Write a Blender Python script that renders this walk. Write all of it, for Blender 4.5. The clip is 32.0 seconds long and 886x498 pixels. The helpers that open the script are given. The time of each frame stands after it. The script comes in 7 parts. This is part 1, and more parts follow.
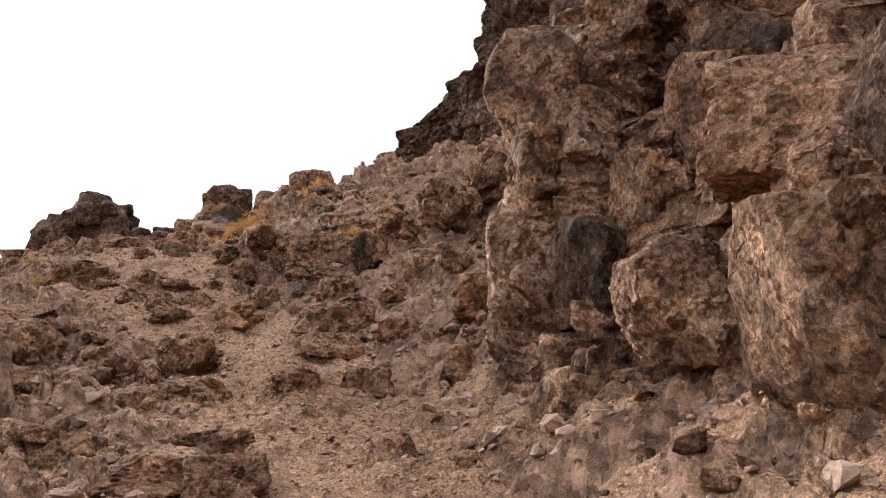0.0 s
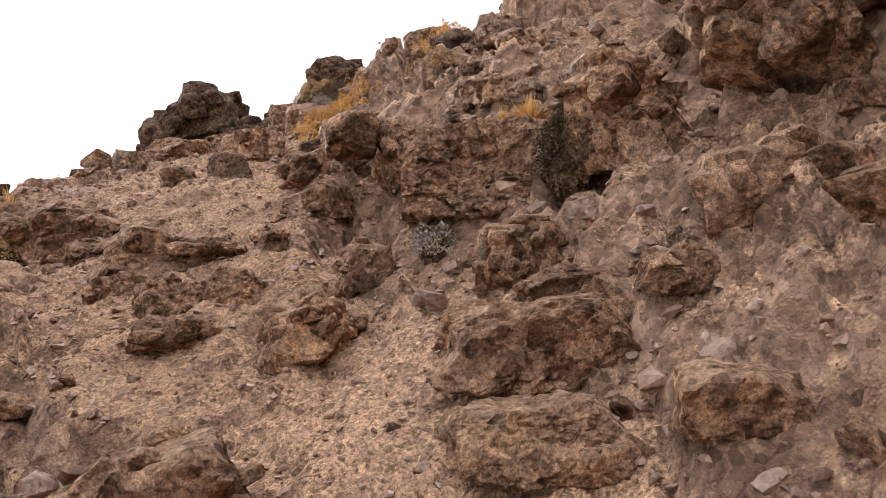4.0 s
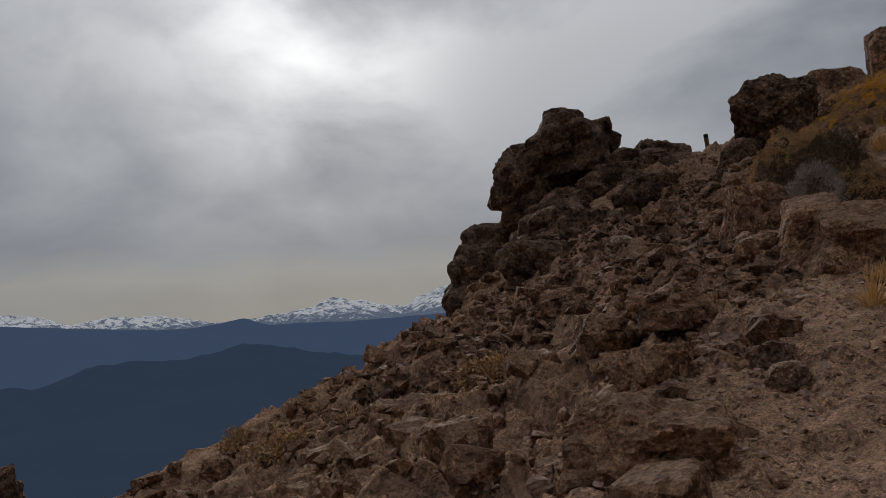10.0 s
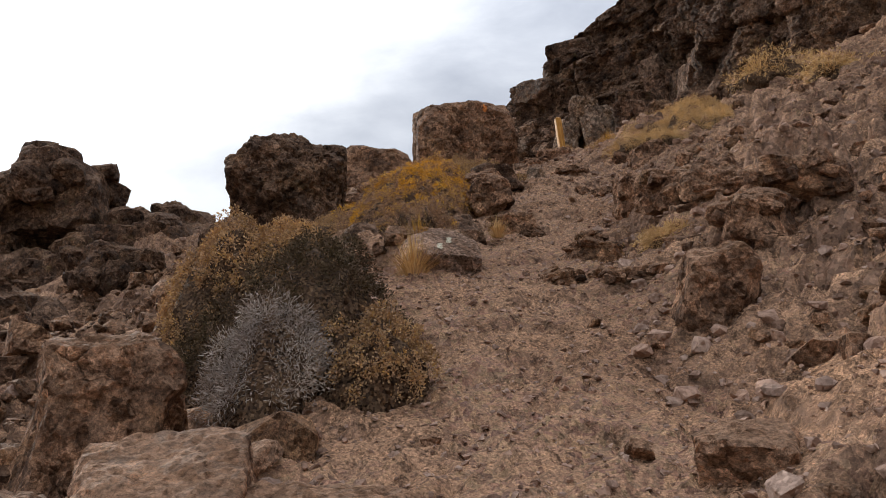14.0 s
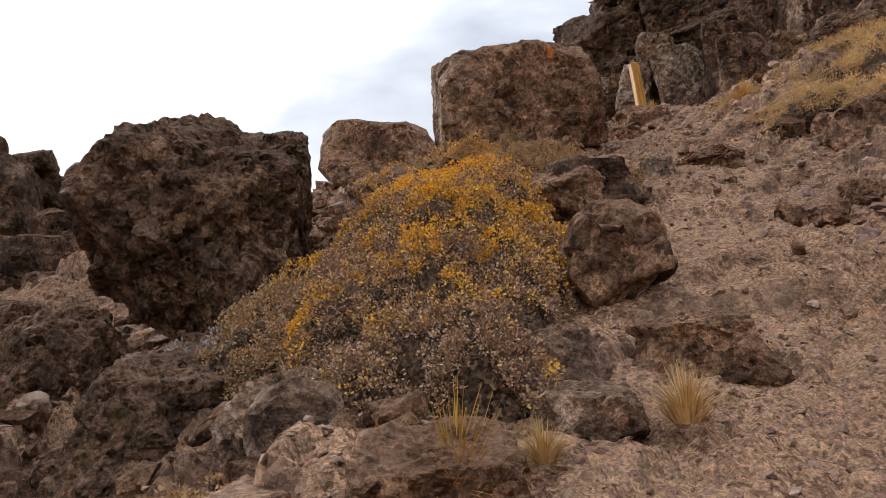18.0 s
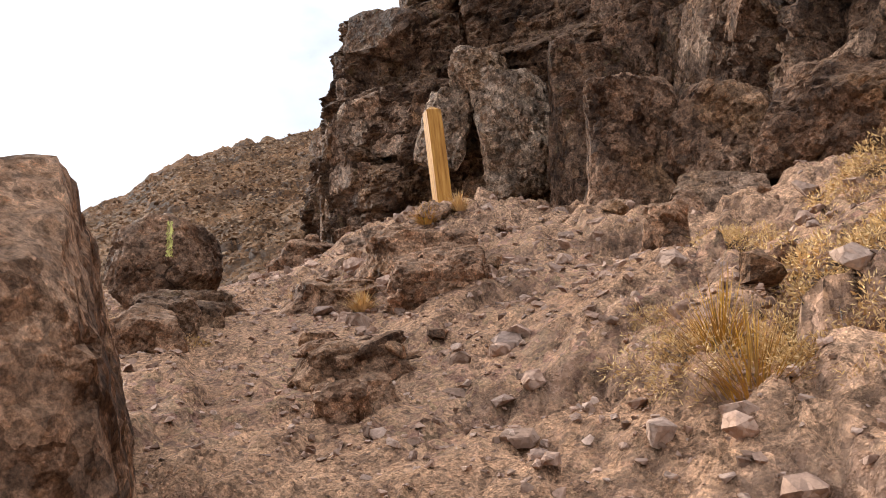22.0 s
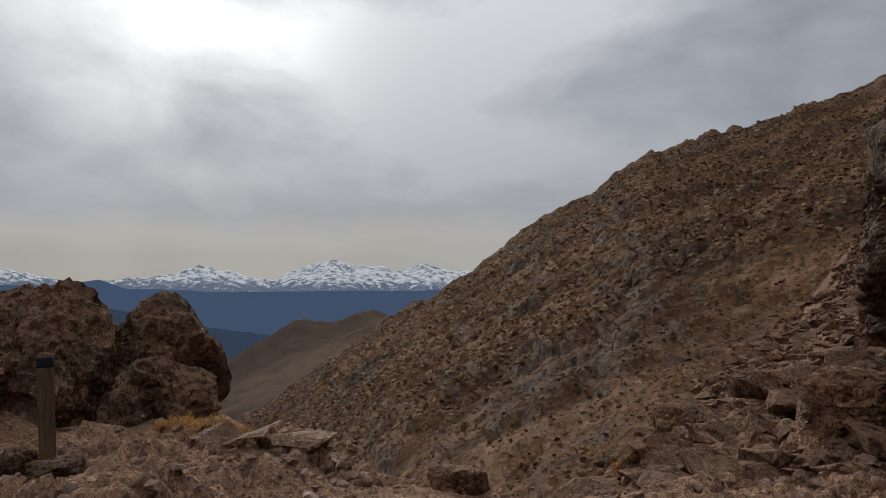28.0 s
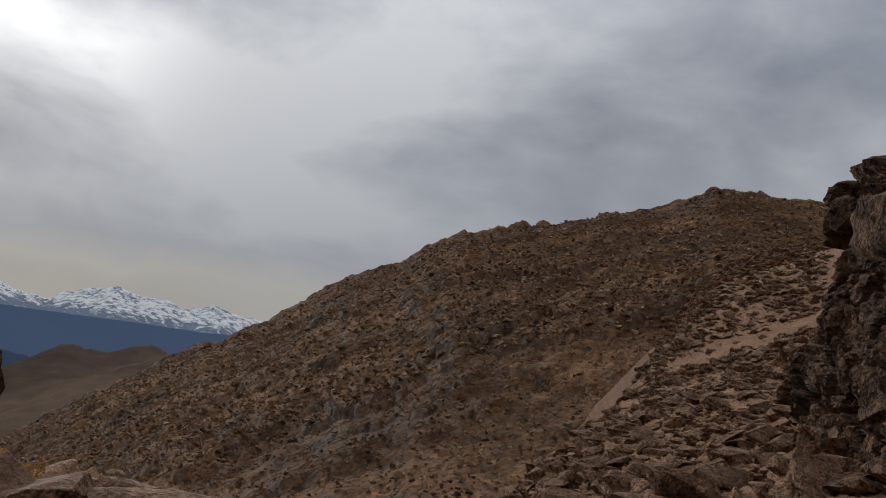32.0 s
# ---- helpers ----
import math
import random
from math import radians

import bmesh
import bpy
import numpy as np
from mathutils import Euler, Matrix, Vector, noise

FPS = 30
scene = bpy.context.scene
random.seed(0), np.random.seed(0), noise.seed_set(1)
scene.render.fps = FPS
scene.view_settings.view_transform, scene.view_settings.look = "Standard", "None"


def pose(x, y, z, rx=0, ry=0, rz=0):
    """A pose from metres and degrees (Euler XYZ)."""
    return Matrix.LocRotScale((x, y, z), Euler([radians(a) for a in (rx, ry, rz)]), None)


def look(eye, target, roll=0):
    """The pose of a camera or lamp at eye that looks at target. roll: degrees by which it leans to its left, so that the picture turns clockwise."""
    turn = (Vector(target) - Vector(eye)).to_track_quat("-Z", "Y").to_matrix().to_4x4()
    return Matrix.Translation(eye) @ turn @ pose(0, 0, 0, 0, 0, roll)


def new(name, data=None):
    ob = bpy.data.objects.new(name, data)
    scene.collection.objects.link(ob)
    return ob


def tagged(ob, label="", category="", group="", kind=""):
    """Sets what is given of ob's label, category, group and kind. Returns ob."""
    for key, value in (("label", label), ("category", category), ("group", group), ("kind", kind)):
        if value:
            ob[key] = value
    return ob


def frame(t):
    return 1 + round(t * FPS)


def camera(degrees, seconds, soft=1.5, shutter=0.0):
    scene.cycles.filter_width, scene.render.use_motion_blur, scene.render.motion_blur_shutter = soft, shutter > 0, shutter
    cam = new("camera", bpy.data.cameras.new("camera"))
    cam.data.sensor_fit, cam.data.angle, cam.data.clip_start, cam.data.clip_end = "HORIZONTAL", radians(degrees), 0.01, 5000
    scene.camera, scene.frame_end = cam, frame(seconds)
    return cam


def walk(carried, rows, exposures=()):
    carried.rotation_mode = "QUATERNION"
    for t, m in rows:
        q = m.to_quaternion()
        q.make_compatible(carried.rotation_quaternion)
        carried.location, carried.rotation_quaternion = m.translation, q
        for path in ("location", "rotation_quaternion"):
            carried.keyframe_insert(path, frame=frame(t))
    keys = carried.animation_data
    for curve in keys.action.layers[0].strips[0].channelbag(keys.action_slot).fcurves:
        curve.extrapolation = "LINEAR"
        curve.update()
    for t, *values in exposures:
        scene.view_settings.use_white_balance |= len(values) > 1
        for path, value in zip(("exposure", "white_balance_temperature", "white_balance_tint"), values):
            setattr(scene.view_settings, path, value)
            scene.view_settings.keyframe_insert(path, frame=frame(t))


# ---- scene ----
cam = camera(55.0, 32.0, soft=0.35)
# seconds, eye, yaw to the left, pitch up, roll
PATH = [
    (0, -0.000, -0.000, 1.499, -0.00, 11.71, -2.32),
    (0.5, -0.183, 0.394, 1.428, 2.66, 10.98, -3.08),
    (1, -0.451, 1.141, 1.470, 3.92, 10.63, -4.30),
    (1.5, -0.488, 1.577, 1.681, 5.68, 10.35, -5.80),
    (2, -0.516, 2.089, 1.826, 7.41, 9.77, -7.73),
    (2.5, -0.633, 2.272, 1.995, 7.41, 7.85, -7.80),
    (4.5, -0.772, 5.323, 2.846, 10.82, 2.56, -4.77),
    (5, -0.776, 5.787, 3.001, 14.46, 3.83, -4.72),
    (5.5, -0.986, 6.057, 3.400, 18.89, 4.86, -5.01),
    (6, -1.293, 6.640, 3.684, 22.46, 5.91, -6.05),
    (6.5, -1.480, 7.171, 3.708, 26.76, 5.89, -6.81),
    (7, -1.796, 7.489, 4.050, 30.53, 6.21, -7.62),
    (7.5, -2.247, 7.878, 4.278, 32.79, 7.00, -7.82),
    (8, -2.599, 8.265, 4.583, 33.34, 7.03, -8.52),
    (8.5, -3.108, 8.794, 4.741, 34.47, 6.44, -7.57),
    (9, -3.499, 9.291, 5.041, 36.88, 5.43, -6.83),
    (9.5, -3.899, 9.795, 5.211, 36.72, 4.86, -5.32),
    (10, -4.341, 10.669, 5.481, 31.84, 5.12, -4.20),
    (10.5, -4.541, 11.582, 5.526, 26.16, 5.36, -3.76),
    (11, -4.638, 12.248, 5.681, 18.93, 6.19, -2.39),
    (11.5, -4.710, 13.093, 5.800, 11.22, 7.77, -1.28),
    (12, -4.599, 13.994, 6.028, 5.83, 8.49, -0.90),
    (12.5, -4.620, 14.699, 6.132, 5.05, 8.31, -0.81),
    (13, -4.592, 15.366, 6.239, 4.41, 8.24, -1.23),
    (13.5, -4.545, 16.163, 6.466, 3.54, 8.25, -1.26),
    (14, -4.675, 16.981, 6.663, 2.80, 8.15, -1.05),
    (14.5, -4.588, 17.864, 6.938, 2.64, 8.33, -1.99),
    (16.5, -4.598, 20.701, 7.679, -1.90, 7.33, -1.46),
    (17, -4.602, 21.478, 7.983, 1.63, 6.83, -2.24),
    (17.5, -4.764, 22.041, 8.177, 4.22, 5.98, -3.34),
    (18, -5.099, 22.522, 8.387, 4.79, 5.06, -3.06),
    (18.5, -5.080, 23.520, 8.674, 0.62, 5.36, -1.43),
    (19, -4.600, 24.730, 9.006, -2.95, 6.17, -1.23),
    (19.5, -4.395, 25.962, 9.540, -2.89, 5.62, -1.49),
    (20, -4.228, 26.932, 10.021, -4.37, 5.23, -1.39),
    (20.5, -4.103, 27.962, 10.290, -6.97, 5.30, -2.03),
    (21, -3.765, 28.638, 10.548, -7.31, 4.75, -2.55),
    (21.5, -3.674, 29.123, 10.678, -7.15, 4.38, -2.33),
    (22, -3.640, 29.799, 11.001, -6.94, 3.91, -0.95),
    (22.5, -3.567, 30.305, 11.041, -5.36, 3.92, 0.39),
    (23, -3.452, 31.074, 11.414, -1.52, 4.40, -0.21),
    (23.5, -3.647, 31.911, 11.759, 3.01, 5.01, -0.54),
    (24, -3.763, 32.654, 11.881, 9.12, 4.67, -1.42),
    (24.5, -3.851, 32.621, 12.153, 15.54, 4.19, -1.57),
    (25, -4.121, 33.200, 12.267, 18.75, 4.34, -1.03),
    (25.5, -4.232, 33.835, 12.358, 18.08, 4.47, -0.80),
    (27.5, -4.600, 36.141, 12.589, 21.35, 3.65, 0.37),
    (28, -4.856, 36.697, 12.610, 23.63, 3.62, 0.36),
    (28.5, -5.034, 37.321, 12.612, 30.47, 2.93, -0.03),
    (29, -5.219, 37.613, 12.650, 38.66, 2.07, 0.00),
    (29.5, -5.585, 37.985, 12.582, 44.45, 1.92, -0.48),
    (30, -5.498, 38.435, 12.602, 38.93, 2.13, -0.02),
    (30.5, -5.502, 38.777, 12.536, 30.30, 3.79, 1.28),
    (31, -5.806, 39.418, 12.582, 21.06, 6.00, 4.80),
    (31.5, -6.659, 39.581, 12.347, 15.23, 7.83, 7.17),
    (32, -7.388, 39.514, 12.133, 10.66, 8.75, 8.52),
]
walk(cam, [(t, Matrix.Translation((x, y, z)) @ pose(0, 0, 0, 0, 0, yaw) @ pose(0, 0, 0, 90 + pitch, 0, 0) @ pose(0, 0, 0, 0, 0, roll))
           for t, x, y, z, yaw, pitch, roll in PATH],
     [(0.0, 1.00), (0.5, 0.80), (1.0, 0.45), (2.0, 0.15), (4.5, 1.30), (5.5, 1.20), (6.0, 0.30), (7.0, -0.78), (8.0, -1.13), (9.0, -1.28), (10.5, -1.03),
      (11.5, -0.55), (12.5, -0.15), (14.5, 0.40), (16.5, 1.15), (17.2, 1.10), (18.0, 0.47), (19.0, 0.53), (20.0, 0.62), (21.0, 1.07), (22.0, 0.95), (22.5, 1.10), (23.5, 0.60), (24.5, -0.40), (25.5, -0.78),
      (27.5, -0.76), (30.0, -0.88), (32.0, -0.93)])

# ---- world: overcast sky with a bright veil where the sun stands behind the cloud ----
SUN_AZ, SUN_EL = 40.0, 19.0      # degrees: to the left of +y, above the horizon
sun_way = Vector((-math.sin(radians(SUN_AZ)) * math.cos(radians(SUN_EL)), math.cos(radians(SUN_AZ)) * math.cos(radians(SUN_EL)), math.sin(radians(SUN_EL))))


class Nodes:
    """A short hand for node trees."""

    def __init__(self, tree):
        self.tree = tree
        tree.nodes.clear()

    def add(self, kind, _out=0, _props=None, **inputs):
        node = self.tree.nodes.new(kind)
        props = _props or {}
        if "operation" in props:
            node.operation = props["operation"]
        if "use_clamp" in props:
            node.use_clamp = props["use_clamp"]
        if "feature" in props:
            node.feature = props["feature"]
        if "sky_type" in props:
            node.sky_type, node.sun_disc = props["sky_type"], props["sun_disc"]
            node.sun_elevation, node.sun_rotation = props["sun_elevation"], props["sun_rotation"]
        for key, value in inputs.items():
            slot = node.inputs[int(key[1:])] if key[0] == "i" and key[1:].isdigit() else node.inputs[key.replace("_", " ")]
            if isinstance(value, bpy.types.NodeSocket):
                self.tree.links.new(value, slot)
            elif isinstance(value, bpy.types.Node):
                self.tree.links.new(value.outputs[0], slot)
            else:
                slot.default_value = value
        return node

    def ramp(self, fac, *stops):
        node = self.tree.nodes.new("ShaderNodeValToRGB")
        ramp = node.color_ramp
        while len(ramp.elements) < len(stops):
            ramp.elements.new(0.5)
        for e, (at, c) in zip(ramp.elements, stops):
            e.position, e.color = at, (*c, 1) if len(c) == 3 else c
        self.tree.links.new(fac if isinstance(fac, bpy.types.NodeSocket) else fac.outputs[0], node.inputs[0])
        return node.outputs[0]

    def math(self, op, a, b=0.0, clamp=False):
        return self.add("ShaderNodeMath", _props={"operation": op, "use_clamp": clamp}, i0=a, i1=b).outputs[0]

    def mix(self, fac, a, b, blend="MIX"):
        node = self.tree.nodes.new("ShaderNodeMix")
        node.data_type, node.blend_type = "RGBA", blend
        for slot, value in ((0, fac), (6, a), (7, b)):
            if isinstance(value, bpy.types.NodeSocket):
                self.tree.links.new(value, node.inputs[slot])
            else:
                node.inputs[slot].default_value = value if slot == 0 or len(value) == 4 else (*value, 1)
        return node.outputs[2]

    def facets(self, where, scale, slope):
        """Heights in metres of flat chips, each tilted its own way."""
        chip = self.add("ShaderNodeTexVoronoi", Vector=where, Scale=scale)
        off = self.add("ShaderNodeVectorMath", _props={"operation": "SUBTRACT"}, i0=where, i1=chip.outputs["Position"])
        way = self.add("ShaderNodeVectorMath", _props={"operation": "SUBTRACT"}, i0=chip.outputs["Color"], i1=(0.5, 0.5, 0.5))
        return self.math("MULTIPLY", self.add("ShaderNodeVectorMath", _props={"operation": "DOT_PRODUCT"}, i0=off, i1=way).outputs["Value"], 2.0 * slope)

    def noise(self, where, scale, detail=5.0, rough=0.55, out=0):
        return self.add("ShaderNodeTexNoise", Vector=where, Scale=scale, Detail=detail, Roughness=rough).outputs[out]


world = bpy.data.worlds.new("overcast_sky")
scene.world = world
world.use_nodes = True
w = Nodes(world.node_tree)
ray = w.add("ShaderNodeTexCoord").outputs["Generated"]
sep = w.add("ShaderNodeSeparateXYZ", Vector=ray)
high_up = w.add("ShaderNodeMapRange", Value=sep.outputs[2], i1=0.05, i2=1.0, i3=0.70, i4=3.0).outputs[0]
warp = w.add("ShaderNodeVectorMath", _props={"operation": "MULTIPLY"}, i0=ray, i1=(1.0, 1.0, 1.9)).outputs[0]
warp = w.add("ShaderNodeVectorMath", _props={"operation": "ADD"}, i0=warp, i1=w.mix(0.22, (0, 0, 0), w.noise(warp, 2.2, 2.0, 0.5, 1))).outputs[0]
big = w.noise(warp, 1.7, 3.0, 0.45)
fine = w.noise(warp, 6.5, 6.0, 0.55)
cloud = w.math("ADD", w.math("MULTIPLY", big, 0.72), w.math("MULTIPLY", fine, 0.28))
toward = w.add("ShaderNodeVectorMath", _props={"operation": "DOT_PRODUCT"}, i0=ray, i1=tuple(sun_way)).outputs["Value"]
veil = w.math("POWER", w.math("MAXIMUM", toward, 0.0), 4.0)
core = w.math("POWER", w.math("MAXIMUM", toward, 0.0), 110.0)
grey = w.ramp(cloud, (0.39, (0.235, 0.262, 0.325)), (0.50, (0.375, 0.403, 0.465)), (0.61, (0.56, 0.585, 0.635)))
glow = w.math("MULTIPLY", w.math("ADD", w.math("MULTIPLY", veil, 0.23), w.math("MULTIPLY", core, 0.7)),
              w.add("ShaderNodeMapRange", Value=cloud, i1=0.40, i2=0.60, i3=0.3, i4=1.35).outputs[0])
low = w.add("ShaderNodeMapRange", Value=sep.outputs[2], i1=0.0, i2=0.30, i3=1.0, i4=0.0)
base_sky = w.mix(w.math("MULTIPLY", low.outputs[0], 0.85), grey, (0.62, 0.675, 0.77))
edge = w.math("ADD", sep.outputs[2], w.math("MULTIPLY", w.math("SUBTRACT", fine, 0.5), 0.10))
strip = w.add("ShaderNodeMapRange", Value=edge, i1=0.070, i2=0.105, i3=1.0, i4=0.0).outputs[0]
base_sky = w.mix(strip, base_sky, (0.80, 0.79, 0.76))
nishita = w.add("ShaderNodeTexSky", _props={"sky_type": "NISHITA", "sun_disc": False, "sun_elevation": radians(SUN_EL), "sun_rotation": radians(-SUN_AZ)})
clear = w.add("ShaderNodeBackground", Color=nishita, Strength=0.05)
lit = w.mix(1.0, base_sky, w.add("ShaderNodeCombineXYZ", X=glow, Y=glow, Z=w.math("MULTIPLY", glow, 0.97)).outputs[0], "ADD")
veiled = w.add("ShaderNodeBackground", Color=lit, Strength=high_up)
w.add("ShaderNodeOutputWorld", Surface=w.add("ShaderNodeMixShader", i0=0.96, i1=clear.outputs[0], i2=veiled.outputs[0]).outputs[0])

sun = new("sun", bpy.data.lights.new("sun", "SUN"))
sun.data.energy, sun.data.angle, sun.data.color = 2.7, radians(12), (1.0, 0.96, 0.9)
sun.matrix_world = look(tuple(sun_way * 100), (0, 0, 0))

# ---- noise on arrays ----


def hash01(i, j, k, seed):
    h = (i.astype(np.int64) * 374761393 + j.astype(np.int64) * 668265263 + k.astype(np.int64) * 2147483647 + seed * 1274126177) & 0xFFFFFFFF
    h = ((h ^ (h >> 13)) * 1274126177) & 0xFFFFFFFF
    h = ((h ^ (h >> 16)) * 2246822519) & 0xFFFFFFFF
    return ((h ^ (h >> 15)) & 0xFFFFFF) / float(0x1000000)


def value_noise(p, seed=0):
    """Smooth noise in -1..1 at the rows of p."""
    c = np.floor(p).astype(np.int64)
    f = p - c
    f = f * f * f * (f * (f * 6 - 15) + 10)
    total = 0
    for di in (0, 1):
        for dj in (0, 1):
            for dk in (0, 1):
                wgt = (f[:, 0] if di else 1 - f[:, 0]) * (f[:, 1] if dj else 1 - f[:, 1]) * (f[:, 2] if dk else 1 - f[:, 2])
                total = total + wgt * hash01(c[:, 0] + di, c[:, 1] + dj, c[:, 2] + dk, seed)
    return total * 2 - 1


def fbm(p, octaves=4, seed=0, gain=0.5):
    total, amp = 0, 1.0
    for o in range(octaves):
        total = total + amp * value_noise(p * 2.03**o + 17.3 * o, seed + o)
        amp *= gain
    return total


def cells(p, seed=0):
    """Distance to the nearest and second seed of a jittered grid, the nearest cell's random number, and the way from its seed."""
    c = np.floor(p).astype(np.int64)
    f1, f2, who = np.full(len(p), 9.0), np.full(len(p), 9.0), np.zeros(len(p))
    off = np.zeros((len(p), 3))
    for di in (-1, 0, 1):
        for dj in (-1, 0, 1):
            for dk in (-1, 0, 1):
                i, j, k = c[:, 0] + di, c[:, 1] + dj, c[:, 2] + dk
                o = np.stack([p[:, 0] - i - hash01(i, j, k, seed), p[:, 1] - j - hash01(i, j, k, seed + 1), p[:, 2] - k - hash01(i, j, k, seed + 2)], -1)
                d = np.sqrt((o * o).sum(1))
                near = d < f1
                f2 = np.where(near, f1, np.minimum(f2, d))
                who = np.where(near, hash01(i, j, k, seed + 3), who)
                off = np.where(near[:, None], o, off)
                f1 = np.where(near, d, f1)
    return f1, f2, who, off


def blocks(p, seed=0):
    """Fractured rock: each cell stands out by its own amount and is a flat face tilted its own way, with cracks between."""
    f1, f2, who, off = cells(p, seed)
    crack = np.clip((f2 - f1) / 0.09, 0, 1)
    lean = np.stack([who * 7.13 % 1, who * 3.77 % 1, who * 5.41 % 1], -1) - 0.5
    return 0.8 * (who - 0.5) + 1.15 * (off * lean).sum(1) - 0.35 * (1 - crack) ** 2


def smooth(a, b, v):
    v = np.clip((v - a) / (b - a), 0, 1)
    return v * v * (3 - 2 * v)


# ---- the lie of the land ----
TRAIL_Y = (-30, -6, 0, 4, 6, 8, 10, 12, 15, 20, 25, 29, 33, 37, 41, 46, 60)
TRAIL_X = (0.2, 0.1, -0.1, -0.5, -1.0, -2.0, -3.6, -4.5, -4.7, -4.6, -4.5, -3.7, -3.9, -5.2, -6.8, -8.5, -10)
TRAIL_Z = (-9, -1.8, -0.05, 0.95, 1.6, 2.5, 3.5, 4.08, 4.8, 6.0, 7.75, 9.25, 10.6, 11.25, 11.1, 10.75, 9.9)


def trail(y):
    """The trail's middle line: x and height at y, rounded off."""
    xs = sum(np.interp(y + d, TRAIL_Y, TRAIL_X) for d in (-1.2, -0.4, 0.4, 1.2)) / 4
    zs = sum(np.interp(y + d, TRAIL_Y, TRAIL_Z) for d in (-1.2, -0.4, 0.4, 1.2)) / 4
    return xs, zs


def lie(x, y):
    """Height of the ground without its relief."""
    xc, zc = trail(np.clip(y, -30, 60))
    u = x - xc
    right = np.maximum(u - 0.9, 0)
    steep = np.interp(y, (-6, 4, 8, 12, 20, 28, 32, 36, 40, 48, 60), (0.9, 0.7, 0.5, 0.42, 0.5, 0.42, 0.38, 0.24, 0.2, 0.12, 0.0))
    gentle = np.interp(y, (-6, 4, 7, 9, 12, 20, 28, 33, 36, 40, 48, 60), (0.9, 0.7, 0.5, 0.34, 0.25, 0.28, 0.32, 0.42, 0.16, 0.14, 0.1, 0.0))
    z = zc + steep * np.minimum(right, 1.6) + gentle * np.clip(right - 1.6, 0, 24)
    left = np.maximum(-u - 1.3, 0)
    fall = np.interp(y, (-6, 6, 10, 18, 26, 32, 38, 41, 44), (0.05, 0.12, 0.32, 0.28, 0.32, 0.33, 0.22, 0.05, 0.02))
    z = z - fall * np.minimum(left, 14)
    bank = np.interp(y, (-6, 0, 5, 7, 9), (0.5, 0.55, 0.3, 0.1, 0.0)) * smooth(0.5, 2.5, left)
    z = z + bank
    # beyond the shoulder and off the left edge the mountain falls away
    edge = np.interp(y, (-10, 2, 8, 12, 16, 20, 26, 30, 36, 42, 48), (4.0, 3.0, 2.0, 2.4, 9.0, 13.0, 11.6, 10.4, 10.4, 11.5, 12.0))
    edge = edge + 0.9 * value_noise(np.stack([x * 0.3, y * 0.5, 0 * x], -1), 91)
    z = z - np.interp(y, (20, 30, 38), (0.8, 1.0, 1.6)) * np.maximum(left - edge, 0) ** 1.1
    brow = np.interp(x, (-30, -18, -14, -11.5, -9.5, -7, -5, -3.5, 0), (47, 50, 50, 47, 44.3, 44.0, 44.6, 45.5, 46))
    z = z - 0.8 * np.maximum(y - brow, 0) ** 1.03
    # a rubble spur that comes down from the cliff into the gully
    cx = np.interp(y, (46, 55, 65, 69, 84.5, 99, 113.6, 132), (-7.2, -8.6, -9.2, -8.9, -6.5, -2.3, 0.9, 5.9))
    cz = np.interp(y, (46, 55, 65, 69, 84.5, 99, 113.6, 132), (10.2, 9.3, 9.1, 9.2, 11.4, 14.7, 20.6, 28.6))
    spur = cz + np.where(x > cx, 0.5, 1.3) * np.clip(x - cx, -60, 12) - 0.6 * np.maximum(y - 132, 0)
    z = np.where(y > 44, np.maximum(z, spur - 0.8 * np.maximum(46 - y, 0)), z)
    z = z - 0.5 * np.maximum(-8 - y, 0)
    z = z - 0.75 * np.exp(-((x + 1.96) ** 2 + (y - 9.62) ** 2) / 0.11)
    z = z + 0.42 * np.exp(-((x + 2.6) ** 2 + (y - 37.8) ** 2) / 1.3)
    return np.maximum(z, -620 + 0 * z)


def land(x, y):
    """Height of the ground with its relief: smooth on the trodden line, broken rock beside it."""
    z = lie(x, y)
    xc, _ = trail(np.clip(y, -30, 60))
    u = np.abs(x - xc)
    wild = 0.25 + 0.75 * smooth(0.5, 2.2, u)
    near = smooth(130, 60, np.hypot(x + 5, y - 22))
    flatp = np.stack([x, y, 0 * x], -1)
    wild = wild * (1 - 0.5 * smooth(32, 34, y) * smooth(-9, -7, x))
    wild = wild * (1 + 1.5 * smooth(-0.8, -2.0, x - xc) * smooth(10, 7, y))
    z = z + near * wild * (0.20 * fbm(flatp * 0.55, 3, 5) + 0.34 * blocks(np.stack([x * 0.9, y * 0.9, z * 0.5], -1), 31)
                           + 0.24 * blocks(np.stack([x * 2.3, y * 2.3, z * 1.6], -1), 47) + 0.11 * blocks(np.stack([x * 6, y * 6, z * 5], -1), 53))
    broken = 0.35 + 0.65 * smooth(-0.1, 0.5, value_noise(flatp * 0.9, 63))
    return z + near * (0.02 * fbm(flatp * 7, 3, 61) + broken * (0.046 * blocks(np.stack([x * 8, y * 8, z * 8], -1), 71) + 0.020 * blocks(np.stack([x * 17, y * 17, z * 17], -1), 73)))
# ---- materials ----
LIB = {}


def material(name):
    mat = bpy.data.materials.new(name)
    mat.use_nodes = True
    LIB[name] = mat
    return mat, Nodes(mat.node_tree)


